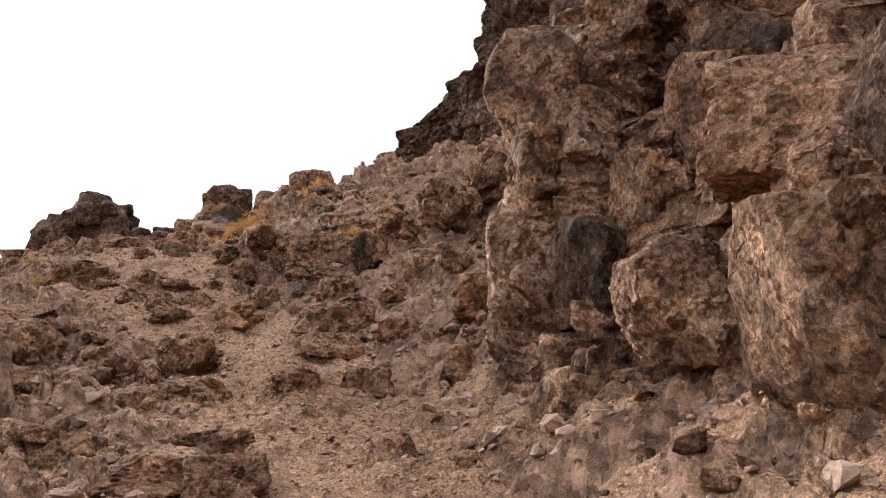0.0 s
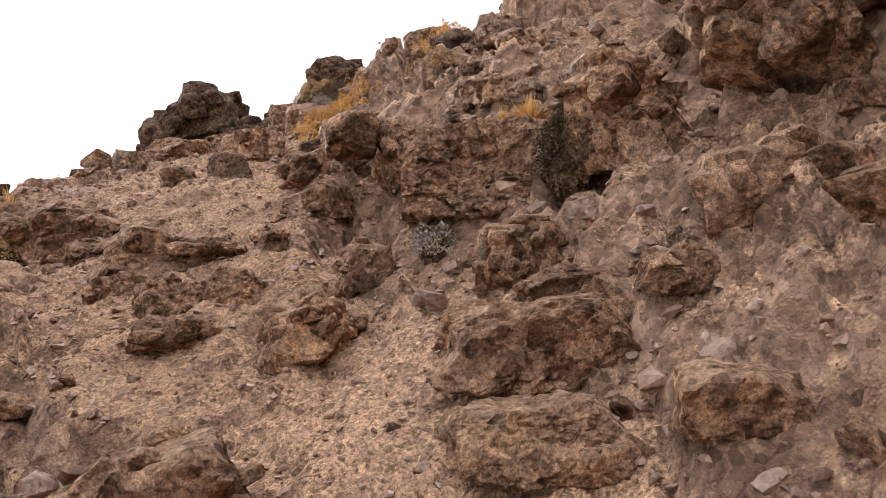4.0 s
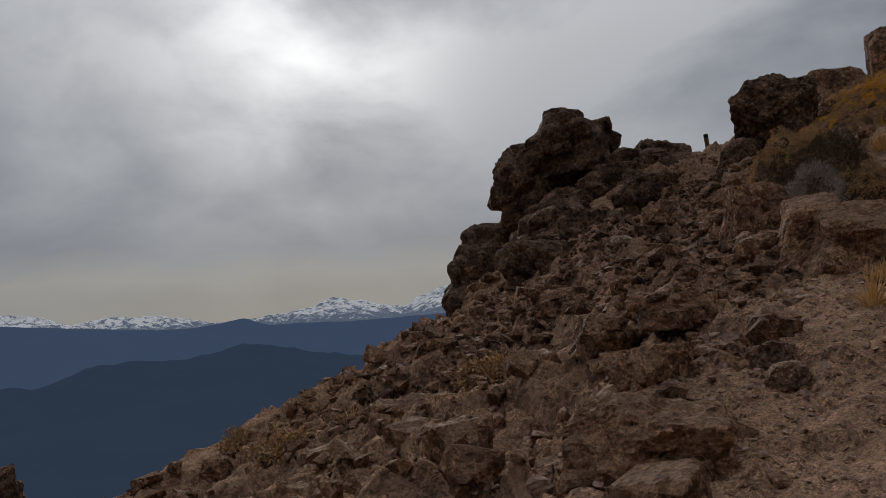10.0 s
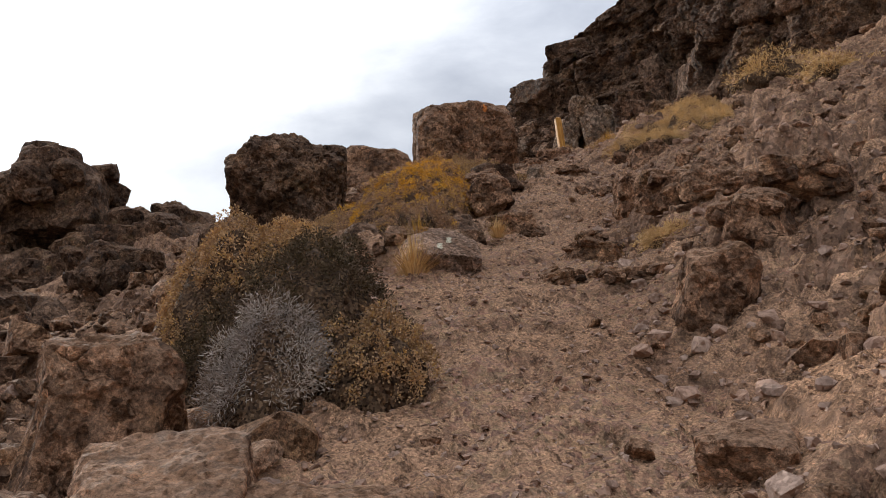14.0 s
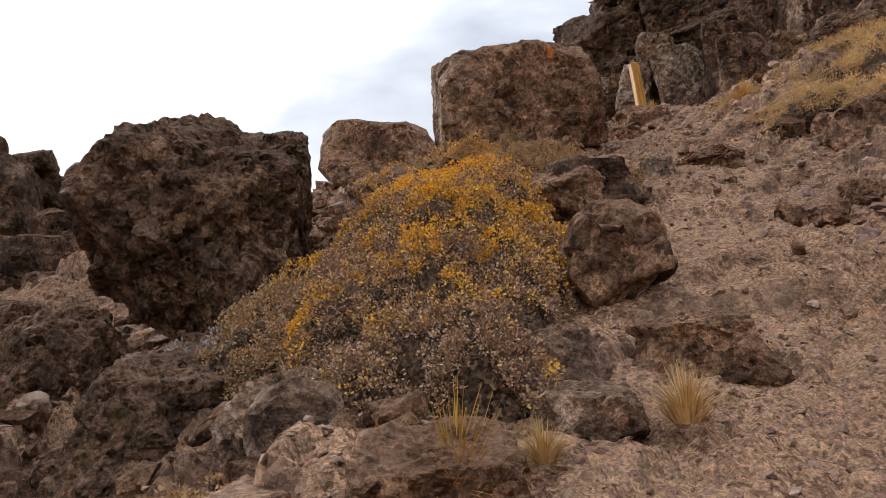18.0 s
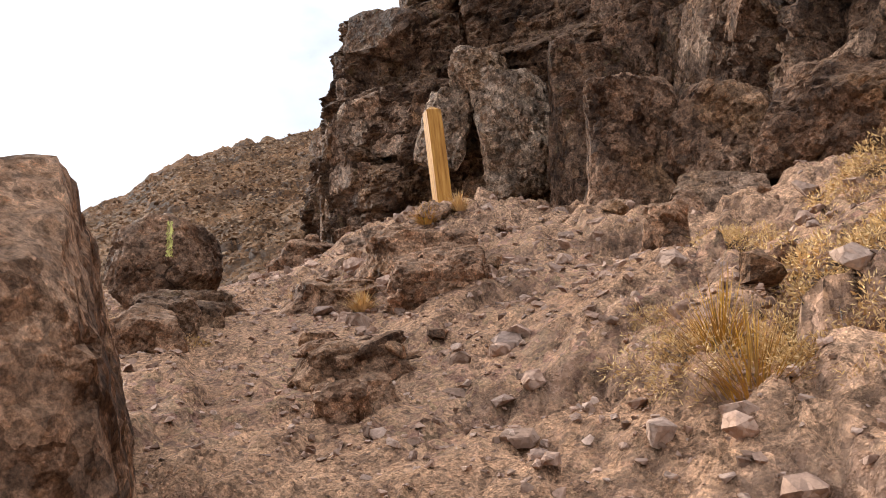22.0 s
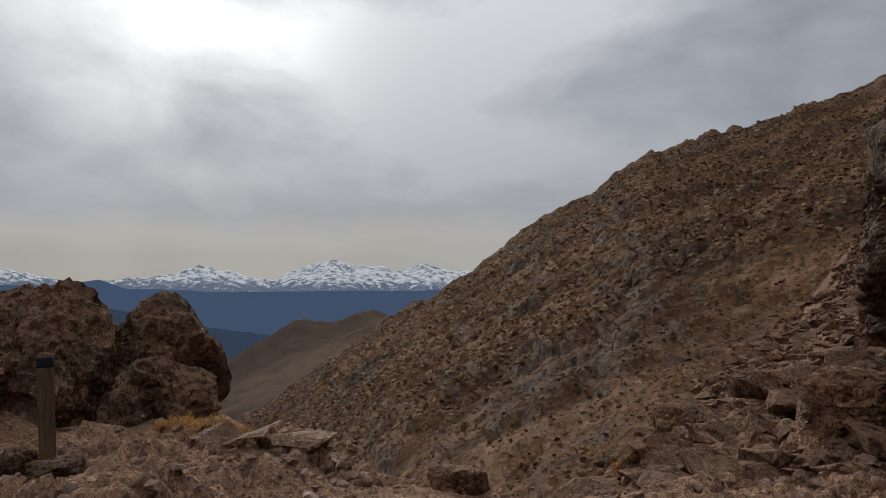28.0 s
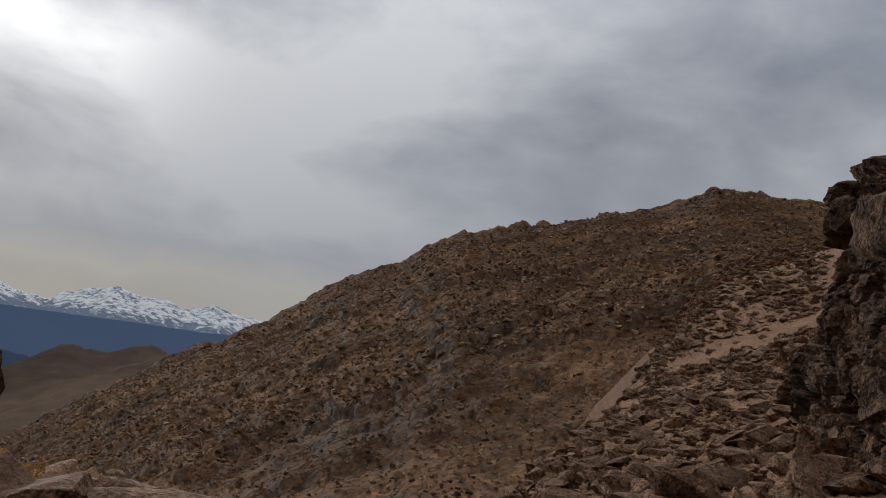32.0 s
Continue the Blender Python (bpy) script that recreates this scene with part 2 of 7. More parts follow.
def finish(n, colour, rough, height=None, strength=0.5, distance=0.02, **more):
    surface = n.add("ShaderNodeBsdfPrincipled", Base_Color=colour, Roughness=rough, **more)
    surface.inputs["Specular IOR Level"].default_value = 0.12
    if height is not None:
        bump = n.add("ShaderNodeBump", Strength=strength, Distance=distance, Height=height)
        n.tree.links.new(bump.outputs[0], surface.inputs["Normal"])
    n.add("ShaderNodeOutputMaterial", Surface=surface.outputs[0])


def rock_material(name, dark, mid, pale, dust=(0.40, 0.255, 0.170), dusty=0.55, rust=(0.42, 0.23, 0.10), rusty=0.5, lichen=None, scale=1.0):
    """Weathered volcanic rock: patches, chip and pit tones with small-scale shade painted in, cracks, rusty stains,
    dust where it can lie.
    """
    dark, mid, pale, dust = ((r * 0.95, g * 0.88, b * 0.80) for r, g, b in (dark, mid, pale, dust))
    mat, n = material(name)
    at = n.add("ShaderNodeNewGeometry").outputs["Position"]
    shift = n.add("ShaderNodeObjectInfo").outputs["Random"]
    at = n.add("ShaderNodeVectorMath", _props={"operation": "ADD"}, i0=at,
               i1=n.add("ShaderNodeCombineXYZ", X=n.math("MULTIPLY", shift, 37.0), Y=n.math("MULTIPLY", shift, 91.0), Z=shift)).outputs[0]
    bent = n.add("ShaderNodeVectorMath", _props={"operation": "ADD"}, i0=at,
                 i1=n.add("ShaderNodeVectorMath", _props={"operation": "MULTIPLY"}, i0=n.noise(at, 5.0 * scale, 4, 0.6, 1), i1=(0.16, 0.16, 0.16)).outputs[0]).outputs[0]
    patch = n.noise(at, 1.6 * scale, 6, 0.65)
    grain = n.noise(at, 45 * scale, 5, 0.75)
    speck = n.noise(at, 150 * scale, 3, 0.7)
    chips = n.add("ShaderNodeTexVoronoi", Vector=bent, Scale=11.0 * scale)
    pit_shade = n.add("ShaderNodeTexVoronoi", Vector=bent, Scale=30.0 * scale)
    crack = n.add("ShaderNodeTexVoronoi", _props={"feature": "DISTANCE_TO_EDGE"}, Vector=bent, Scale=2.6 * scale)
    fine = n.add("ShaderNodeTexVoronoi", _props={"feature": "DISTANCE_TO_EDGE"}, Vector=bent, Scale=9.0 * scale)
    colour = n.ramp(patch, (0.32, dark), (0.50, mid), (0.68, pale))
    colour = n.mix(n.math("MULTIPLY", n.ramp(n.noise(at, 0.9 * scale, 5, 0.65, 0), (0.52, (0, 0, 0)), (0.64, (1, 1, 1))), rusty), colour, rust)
    # chip, pit and grain tones put facet and crevice shade into the colour
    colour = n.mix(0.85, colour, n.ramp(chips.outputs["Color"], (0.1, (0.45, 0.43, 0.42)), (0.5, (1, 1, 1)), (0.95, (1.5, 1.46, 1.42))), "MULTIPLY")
    colour = n.mix(0.65, colour, n.ramp(pit_shade.outputs["Color"], (0.08, (0.28, 0.26, 0.25)), (0.38, (1, 1, 1)), (0.95, (1.45, 1.42, 1.4))), "MULTIPLY")
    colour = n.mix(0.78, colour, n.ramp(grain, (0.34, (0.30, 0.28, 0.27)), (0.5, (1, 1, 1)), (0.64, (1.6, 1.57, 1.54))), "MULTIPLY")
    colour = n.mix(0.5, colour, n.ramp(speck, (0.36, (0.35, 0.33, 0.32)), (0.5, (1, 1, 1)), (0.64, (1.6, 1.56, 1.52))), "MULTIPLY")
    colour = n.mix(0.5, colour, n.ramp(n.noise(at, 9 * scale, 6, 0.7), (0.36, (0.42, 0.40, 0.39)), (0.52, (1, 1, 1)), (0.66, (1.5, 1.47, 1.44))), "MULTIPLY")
    split = n.math("MULTIPLY", n.ramp(crack.outputs["Distance"], (0.0, (1, 1, 1)), (0.022, (0, 0, 0))), n.ramp(n.noise(at, 2.3, 4, 0.6), (0.56, (0, 0, 0)), (0.66, (0.8, 0.8, 0.8))))
    thin = n.math("MULTIPLY", n.ramp(fine.outputs["Distance"], (0.0, (1, 1, 1)), (0.03, (0, 0, 0))), n.ramp(n.noise(at, 3.7, 4, 0.6), (0.55, (0, 0, 0)), (0.68, (0.6, 0.6, 0.6))))
    colour = n.mix(n.math("MAXIMUM", split, thin), colour, n.mix(0.6, dark, (0.012, 0.009, 0.007)))
    up = n.add("ShaderNodeSeparateXYZ", Vector=n.add("ShaderNodeNewGeometry").outputs["Normal"]).outputs[2]
    lies = n.math("MULTIPLY", n.ramp(n.math("ADD", up, n.math("MULTIPLY", n.math("SUBTRACT", n.noise(at, 14, 6, 0.75), 0.5), 0.7)), (0.42, (0, 0, 0)), (0.86, (1, 1, 1))), dusty)
    colour = n.mix(lies, colour, n.mix(0.8, dust, n.ramp(grain, (0.36, (0.4, 0.39, 0.38)), (0.5, (1, 1, 1)), (0.64, (1.45, 1.42, 1.4))), "MULTIPLY"))
    if lichen:
        spot = n.math("MULTIPLY", n.ramp(n.noise(at, 2.6 * scale, 7, 0.75), (0.58, (0, 0, 0)), (0.66, (1, 1, 1))), 0.6)
        colour = n.mix(spot, colour, lichen)
    height = n.math("ADD", n.facets(bent, 3.6 * scale, 0.75), n.math("ADD", n.facets(bent, 11.0 * scale, 1.1), n.facets(at, 34.0 * scale, 1.15)))
    height = n.math("ADD", height, n.math("MULTIPLY", grain, 0.024))
    height = n.math("ADD", height, n.math("MULTIPLY", speck, 0.006))
    height = n.math("ADD", n.math("MULTIPLY", height, 1.25), n.math("MULTIPLY", split, -0.04))
    height = n.math("ADD", height, n.math("MULTIPLY", thin, -0.012))
    finish(n, colour, n.add("ShaderNodeMapRange", Value=grain, i3=0.75, i4=0.98).outputs[0], height, 1.0, 1.0)
    return mat


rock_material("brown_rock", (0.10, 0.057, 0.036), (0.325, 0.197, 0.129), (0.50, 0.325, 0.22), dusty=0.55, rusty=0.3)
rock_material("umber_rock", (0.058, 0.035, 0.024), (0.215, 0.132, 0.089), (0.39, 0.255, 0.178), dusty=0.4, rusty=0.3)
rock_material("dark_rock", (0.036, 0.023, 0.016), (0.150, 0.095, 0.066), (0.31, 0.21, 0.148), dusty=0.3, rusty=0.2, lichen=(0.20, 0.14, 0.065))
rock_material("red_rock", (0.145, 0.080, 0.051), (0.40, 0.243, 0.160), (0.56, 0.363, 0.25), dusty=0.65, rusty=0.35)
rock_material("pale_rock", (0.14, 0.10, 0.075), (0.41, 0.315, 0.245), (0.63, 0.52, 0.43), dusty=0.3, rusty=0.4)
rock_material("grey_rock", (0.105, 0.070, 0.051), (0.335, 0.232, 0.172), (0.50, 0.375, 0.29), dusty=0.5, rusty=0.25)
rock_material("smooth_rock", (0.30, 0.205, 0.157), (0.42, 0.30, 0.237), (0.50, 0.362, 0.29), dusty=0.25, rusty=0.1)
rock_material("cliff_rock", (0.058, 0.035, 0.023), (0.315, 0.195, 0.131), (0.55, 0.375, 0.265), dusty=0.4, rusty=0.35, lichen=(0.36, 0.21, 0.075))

mat, n = material("trail_dirt")
at = n.add("ShaderNodeTexCoord").outputs["Object"]
patch = n.noise(at, 0.5, 5, 0.6)
grit = n.noise(at, 60, 4, 0.7)
pebble = n.add("ShaderNodeTexVoronoi", Vector=at, Scale=26.0)
chip = n.add("ShaderNodeTexVoronoi", Vector=at, Scale=75.0)
dirt = n.ramp(patch, (0.3, (0.27, 0.152, 0.088)), (0.5, (0.36, 0.212, 0.126)), (0.72, (0.45, 0.272, 0.167)))
dirt = n.mix(0.8, dirt, n.ramp(grit, (0.36, (0.42, 0.40, 0.39)), (0.5, (1, 1, 1)), (0.64, (1.45, 1.42, 1.4))), "MULTIPLY")
dirt = n.mix(0.3, dirt, n.ramp(n.noise(at, 170, 3, 0.7), (0.38, (0.45, 0.43, 0.42)), (0.5, (1, 1, 1)), (0.64, (1.45, 1.42, 1.4))), "MULTIPLY")
dirt = n.mix(0.85, dirt, n.ramp(pebble.outputs["Color"], (0.1, (0.5, 0.48, 0.47)), (0.45, (1, 1, 1)), (0.95, (1.4, 1.38, 1.36))), "MULTIPLY")
dirt = n.mix(0.8, dirt, n.ramp(chip.outputs["Color"], (0.1, (0.42, 0.40, 0.39)), (0.45, (1, 1, 1)), (0.95, (1.5, 1.47, 1.45))), "MULTIPLY")
dirt = n.mix(0.35, dirt, n.ramp(n.noise(at, 7, 6, 0.7), (0.36, (0.55, 0.53, 0.52)), (0.52, (1, 1, 1)), (0.68, (1.35, 1.33, 1.3))), "MULTIPLY")
bare = n.ramp(n.noise(at, 1.1, 5, 0.65), (0.42, (0, 0, 0)), (0.58, (1, 1, 1)))
dirt = n.mix(n.math("MULTIPLY", bare, 0.35), dirt, n.mix(0.75, dirt, n.mix(0.35, (0.42, 0.26, 0.175), pebble.outputs["Color"], "MULTIPLY")))
steep = n.add("ShaderNodeSeparateXYZ", Vector=n.add("ShaderNodeNewGeometry").outputs["Normal"]).outputs[2]
stony = n.ramp(n.math("ADD", steep, n.math("MULTIPLY", n.math("SUBTRACT", grit, 0.5), 0.3)), (0.55, (1, 1, 1)), (0.84, (0, 0, 0)))
dirt = n.mix(n.math("MULTIPLY", stony, 0.85), dirt, n.mix(0.8, n.ramp(n.noise(at, 4, 6, 0.7), (0.35, (0.11, 0.066, 0.045)), (0.65, (0.40, 0.245, 0.165))), n.ramp(pebble.outputs["Color"], (0.1, (0.5, 0.48, 0.47)), (0.95, (1.6, 1.55, 1.5))), "MULTIPLY"))
relief = n.math("ADD", n.math("MULTIPLY", n.ramp(chip.outputs["Distance"], (0.0, (1, 1, 1)), (0.5, (0, 0, 0))), 0.006), n.math("ADD", n.facets(at, 26.0, 0.6), n.facets(at, 75.0, 0.4)))
relief = n.math("ADD", relief, n.math("ADD", n.math("MULTIPLY", grit, 0.006), n.math("MULTIPLY", n.math("MULTIPLY", stony, n.facets(at, 9.0, 0.8)), 1.0)))
finish(n, dirt, 0.95, relief, 1.0, 1.0)

mat, n = material("scree")
at = n.add("ShaderNodeTexCoord").outputs["Object"]
patch = n.noise(at, 0.035, 6, 0.62)
band = n.noise(n.add("ShaderNodeVectorMath", _props={"operation": "MULTIPLY"}, i0=at, i1=(0.02, 0.02, 0.09)).outputs[0], 1.0, 6, 0.6)
stones = n.add("ShaderNodeTexVoronoi", Vector=at, Scale=0.9)
small = n.add("ShaderNodeTexVoronoi", Vector=at, Scale=2.6)
tone = n.ramp(patch, (0.36, (0.075, 0.038, 0.019)), (0.5, (0.155, 0.083, 0.041)), (0.64, (0.245, 0.136, 0.070)))
tone = n.mix(n.ramp(band, (0.50, (0, 0, 0)), (0.60, (0.7, 0.7, 0.7))), tone, (0.115, 0.068, 0.038))
tone = n.mix(n.ramp(n.noise(at, 0.02, 4, 0.5), (0.56, (0, 0, 0)), (0.68, (0.6, 0.6, 0.6))), tone, (0.20, 0.100, 0.052))
tone = n.mix(0.9, tone, n.ramp(small.outputs["Color"], (0.0, (0.3, 0.28, 0.27)), (0.5, (1, 1, 1)), (1.0, (2.1, 2.0, 1.9))), "MULTIPLY")
tone = n.mix(0.8, tone, n.ramp(stones.outputs["Color"], (0.0, (0.4, 0.38, 0.37)), (1.0, (1.6, 1.56, 1.5))), "MULTIPLY")
steep = n.add("ShaderNodeSeparateXYZ", Vector=n.add("ShaderNodeNewGeometry").outputs["Normal"]).outputs[2]
tone = n.mix(n.ramp(n.math("ADD", steep, n.math("MULTIPLY", n.math("SUBTRACT", patch, 0.5), 0.5)), (0.62, (0.9, 0.9, 0.9)), (0.80, (0, 0, 0))), tone, n.ramp(n.noise(at, 0.5, 5, 0.6), (0.35, (0.05, 0.036, 0.028)), (0.65, (0.14, 0.10, 0.075))))
relief = n.math("ADD", n.facets(at, 0.25, 0.35), n.math("ADD", n.facets(at, 0.9, 0.45), n.facets(at, 2.6, 0.5)))
finish(n, tone, 0.95, relief, 1.0, 1.0)


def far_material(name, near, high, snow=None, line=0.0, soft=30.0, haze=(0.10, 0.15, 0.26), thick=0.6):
    """Land seen from miles off; its haze and the snow's brightness are painted in as emission."""
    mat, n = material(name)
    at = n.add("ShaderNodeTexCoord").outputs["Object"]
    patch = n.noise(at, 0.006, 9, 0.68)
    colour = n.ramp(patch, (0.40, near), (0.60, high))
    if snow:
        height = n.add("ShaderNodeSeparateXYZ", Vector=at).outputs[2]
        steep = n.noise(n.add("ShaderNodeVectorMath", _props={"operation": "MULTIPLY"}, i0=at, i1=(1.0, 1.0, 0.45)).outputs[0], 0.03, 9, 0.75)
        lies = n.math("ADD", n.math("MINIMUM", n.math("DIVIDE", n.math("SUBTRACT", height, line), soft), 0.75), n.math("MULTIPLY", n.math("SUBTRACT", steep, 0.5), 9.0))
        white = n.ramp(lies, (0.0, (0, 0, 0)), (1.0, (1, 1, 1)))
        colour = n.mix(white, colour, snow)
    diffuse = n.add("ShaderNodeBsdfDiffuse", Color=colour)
    # emission paints the haze, and makes the snow glow brighter than its lit colour
    far_glow = n.add("ShaderNodeEmission", Color=n.mix(white, haze, (0.80, 0.82, 0.85)) if snow else (*haze, 1), Strength=1.0)
    n.add("ShaderNodeOutputMaterial", Surface=n.add("ShaderNodeMixShader", i0=thick, i1=diffuse.outputs[0], i2=far_glow.outputs[0]).outputs[0])
    return mat


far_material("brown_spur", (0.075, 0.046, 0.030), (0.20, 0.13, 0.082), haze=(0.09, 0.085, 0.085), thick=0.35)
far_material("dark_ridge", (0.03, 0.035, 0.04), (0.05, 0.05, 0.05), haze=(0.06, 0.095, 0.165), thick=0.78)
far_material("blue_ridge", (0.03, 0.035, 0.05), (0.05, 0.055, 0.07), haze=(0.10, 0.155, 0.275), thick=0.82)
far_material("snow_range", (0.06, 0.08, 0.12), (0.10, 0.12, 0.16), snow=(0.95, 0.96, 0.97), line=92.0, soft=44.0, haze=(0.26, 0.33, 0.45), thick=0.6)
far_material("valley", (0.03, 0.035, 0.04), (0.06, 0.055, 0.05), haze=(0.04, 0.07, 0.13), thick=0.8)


def leaf_material(name, *tones):
    mat, n = material(name)
    pick = n.add("ShaderNodeNewGeometry").outputs["Random Per Island"]
    colour = n.ramp(pick, *[(i / max(len(tones) - 1, 1), c) for i, c in enumerate(tones)])
    at = n.add("ShaderNodeTexCoord").outputs["Object"]
    colour = n.mix(n.ramp(n.noise(at, 5.5, 4, 0.65), (0.46, (0, 0, 0)), (0.60, (0.5, 0.5, 0.5))), colour, n.mix(0.55, colour, (0.30, 0.20, 0.155)))
    colour = n.mix(0.7, colour, n.ramp(n.noise(at, 3.2, 4, 0.6), (0.35, (0.55, 0.5, 0.5)), (0.6, (1.25, 1.2, 1.1))), "MULTIPLY")
    finish(n, colour, 0.85)


leaf_material("gold_leaf", (0.36, 0.23, 0.15), (0.62, 0.36, 0.14), (0.78, 0.42, 0.06), (0.52, 0.36, 0.22), (0.88, 0.52, 0.08))
mat, n = material("flowering_leaf")
at = n.add("ShaderNodeTexCoord").outputs["Object"]
pick = n.add("ShaderNodeNewGeometry").outputs["Random Per Island"]
height = n.add("ShaderNodeSeparateXYZ", Vector=at).outputs[2]
bloom = n.math("ADD", n.noise(at, 2.6, 5, 0.65), n.math("MULTIPLY", n.math("SUBTRACT", height, 0.55), 0.16))
bloom = n.math("ADD", bloom, n.math("MULTIPLY", n.math("SUBTRACT", pick, 0.5), 0.16))
gold = n.ramp(pick, (0.0, (0.62, 0.30, 0.03)), (0.5, (0.80, 0.40, 0.03)), (1.0, (0.86, 0.50, 0.07)))
dry = n.ramp(pick, (0.0, (0.16, 0.095, 0.065)), (0.4, (0.34, 0.20, 0.13)), (0.75, (0.50, 0.33, 0.22)), (1.0, (0.58, 0.34, 0.11)))
finish(n, n.mix(n.ramp(bloom, (0.42, (0, 0, 0)), (0.54, (1, 1, 1))), dry, gold), 0.85)
leaf_material("tan_leaf", (0.22, 0.14, 0.085), (0.46, 0.29, 0.145), (0.54, 0.36, 0.19), (0.34, 0.22, 0.13), (0.62, 0.38, 0.12))
leaf_material("straw", (0.48, 0.30, 0.13), (0.64, 0.42, 0.18), (0.74, 0.52, 0.26), (0.56, 0.35, 0.13))
leaf_material("dark_leaf", (0.035, 0.027, 0.014), (0.08, 0.056, 0.026), (0.16, 0.11, 0.065), (0.055, 0.042, 0.027))
leaf_material("grey_twig", (0.34, 0.29, 0.25), (0.46, 0.40, 0.35), (0.16, 0.13, 0.105))
leaf_material("ochre_leaf", (0.50, 0.27, 0.05), (0.62, 0.36, 0.06), (0.42, 0.24, 0.07), (0.30, 0.20, 0.08))

# shrub core: brown dead bits, coloured dark to stand for shade among the leaves
mat, n = material("shade_core")
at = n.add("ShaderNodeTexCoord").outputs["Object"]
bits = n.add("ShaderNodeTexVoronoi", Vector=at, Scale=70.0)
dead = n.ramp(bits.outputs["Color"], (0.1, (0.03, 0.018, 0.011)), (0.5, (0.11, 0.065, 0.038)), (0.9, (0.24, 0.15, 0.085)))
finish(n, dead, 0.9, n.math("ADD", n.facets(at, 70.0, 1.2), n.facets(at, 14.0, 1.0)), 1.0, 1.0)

mat, n = material("new_timber")
at = n.add("ShaderNodeTexCoord").outputs["Object"]
along = n.add("ShaderNodeVectorMath", _props={"operation": "MULTIPLY"}, i0=at, i1=(14.0, 14.0, 0.9)).outputs[0]
grain = n.noise(along, 3.0, 6, 0.6)
knot = n.add("ShaderNodeTexVoronoi", Vector=n.add("ShaderNodeVectorMath", _props={"operation": "MULTIPLY"}, i0=at, i1=(6.0, 6.0, 2.4)).outputs[0], Scale=1.0)
wood = n.ramp(grain, (0.32, (0.24, 0.10, 0.022)), (0.5, (0.42, 0.20, 0.045)), (0.68, (0.54, 0.29, 0.08)))
wood = n.mix(n.ramp(knot.outputs["Distance"], (0.02, (0.9, 0.9, 0.9)), (0.14, (0, 0, 0))), wood, (0.16, 0.06, 0.02))
finish(n, wood, 0.6, grain, 0.3, 0.004)
mat, n = material("old_timber")
at = n.add("ShaderNodeTexCoord").outputs["Object"]
grain = n.noise(n.add("ShaderNodeVectorMath", _props={"operation": "MULTIPLY"}, i0=at, i1=(18.0, 18.0, 1.2)).outputs[0], 2.0, 6, 0.65)
finish(n, n.ramp(grain, (0.3, (0.05, 0.03, 0.018)), (0.55, (0.13, 0.08, 0.04)), (0.75, (0.2, 0.13, 0.07))), 0.85, grain, 0.6, 0.006)


def plain_material(name, colour, rough=0.9):
    mat, n = material(name)
    at = n.add("ShaderNodeTexCoord").outputs["Object"]
    worn = n.noise(at, 30, 5, 0.7)
    finish(n, n.mix(0.5, (*colour, 1), n.ramp(worn, (0.35, (0.5, 0.5, 0.5)), (0.6, (1.2, 1.2, 1.2))), "MULTIPLY"), rough, worn, 0.3, 0.003)


plain_material("yellow_paint", (0.46, 0.41, 0.13))
plain_material("pale_paint", (0.62, 0.55, 0.40))
plain_material("orange_paint", (0.62, 0.20, 0.05))
plain_material("dark_paint", (0.016, 0.02, 0.026))

# ---- mesh making ----


def mesh_of(name, verts, faces, mat, rounded=True):
    mesh = bpy.data.meshes.new(name)
    verts = np.asarray(verts, np.float32)
    faces = np.asarray(faces, np.int32)
    mesh.vertices.add(len(verts))
    mesh.vertices.foreach_set("co", verts.ravel())
    mesh.loops.add(faces.size)
    mesh.loops.foreach_set("vertex_index", faces.ravel())
    mesh.polygons.add(len(faces))
    mesh.polygons.foreach_set("loop_start", np.arange(0, faces.size, faces.shape[1], dtype=np.int32))
    mesh.polygons.foreach_set("loop_total", np.full(len(faces), faces.shape[1], np.int32))
    mesh.update(calc_edges=True)
    mesh.materials.append(LIB[mat] if isinstance(mat, str) else mat)
    mesh.polygons.foreach_set("use_smooth", np.full(len(faces), rounded))
    return mesh


def grid_faces(rows, cols):
    i = np.arange(rows * cols).reshape(rows, cols)
    return np.stack([i[:-1, :-1], i[:-1, 1:], i[1:, 1:], i[1:, :-1]], -1).reshape(-1, 4)


def part(name, mesh, parent, label="", kind=""):
    ob = new(name, mesh)
    ob.parent = parent
    return tagged(ob, label, kind=kind)


def thing(name, label, category, at, group="", kind=""):
    ob = new(name)
    ob.empty_display_size = 0.1
    ob.location = at
    return tagged(ob, label, category, group, kind)


def high(x, y):
    return float(land(np.array([float(x)]), np.array([float(y)]))[0])


# ---- the ground: one sheet, fine round the trail and coarse out to the horizon ----


def spread(lo, hi, step, out, grow, fine=None):
    """Grid lines: even from lo to hi, closer where fine = (from, to, step), then wider and wider outwards."""
    core = np.arange(lo, hi, step)
    if fine:
        core = np.concatenate([core[core < fine[0]], np.arange(*fine), core[core > fine[1]]])
    tail = [step * 2]
    while sum(tail) < out:
        tail.append(tail[-1] * grow)
    tail = np.cumsum(tail)
    return np.concatenate([lo - tail[::-1], core, core[-1] + tail])


gx, gy = spread(-13, 6, 0.08, 4700, 1.16, (-7.4, 1.2, 0.045)), spread(-1.5, 45, 0.055, 4700, 1.16)
GX, GY = np.meshgrid(gx, gy)
GZ = land(GX.ravel(), GY.ravel())
GZ = GZ - 30 * smooth(150, 400, np.hypot(GX + 5, GY - 22).ravel())
ground = new("ground", mesh_of("ground", np.stack([GX.ravel(), GY.ravel(), GZ], -1), grid_faces(len(gy), len(gx)), "trail_dirt"))
tagged(ground, "dusty reddish-brown mountainside with broken rock and a trodden trail", "ground", kind="structure")

# ---- far land ----
HERE = (-5.0, 38.0, 12.5)


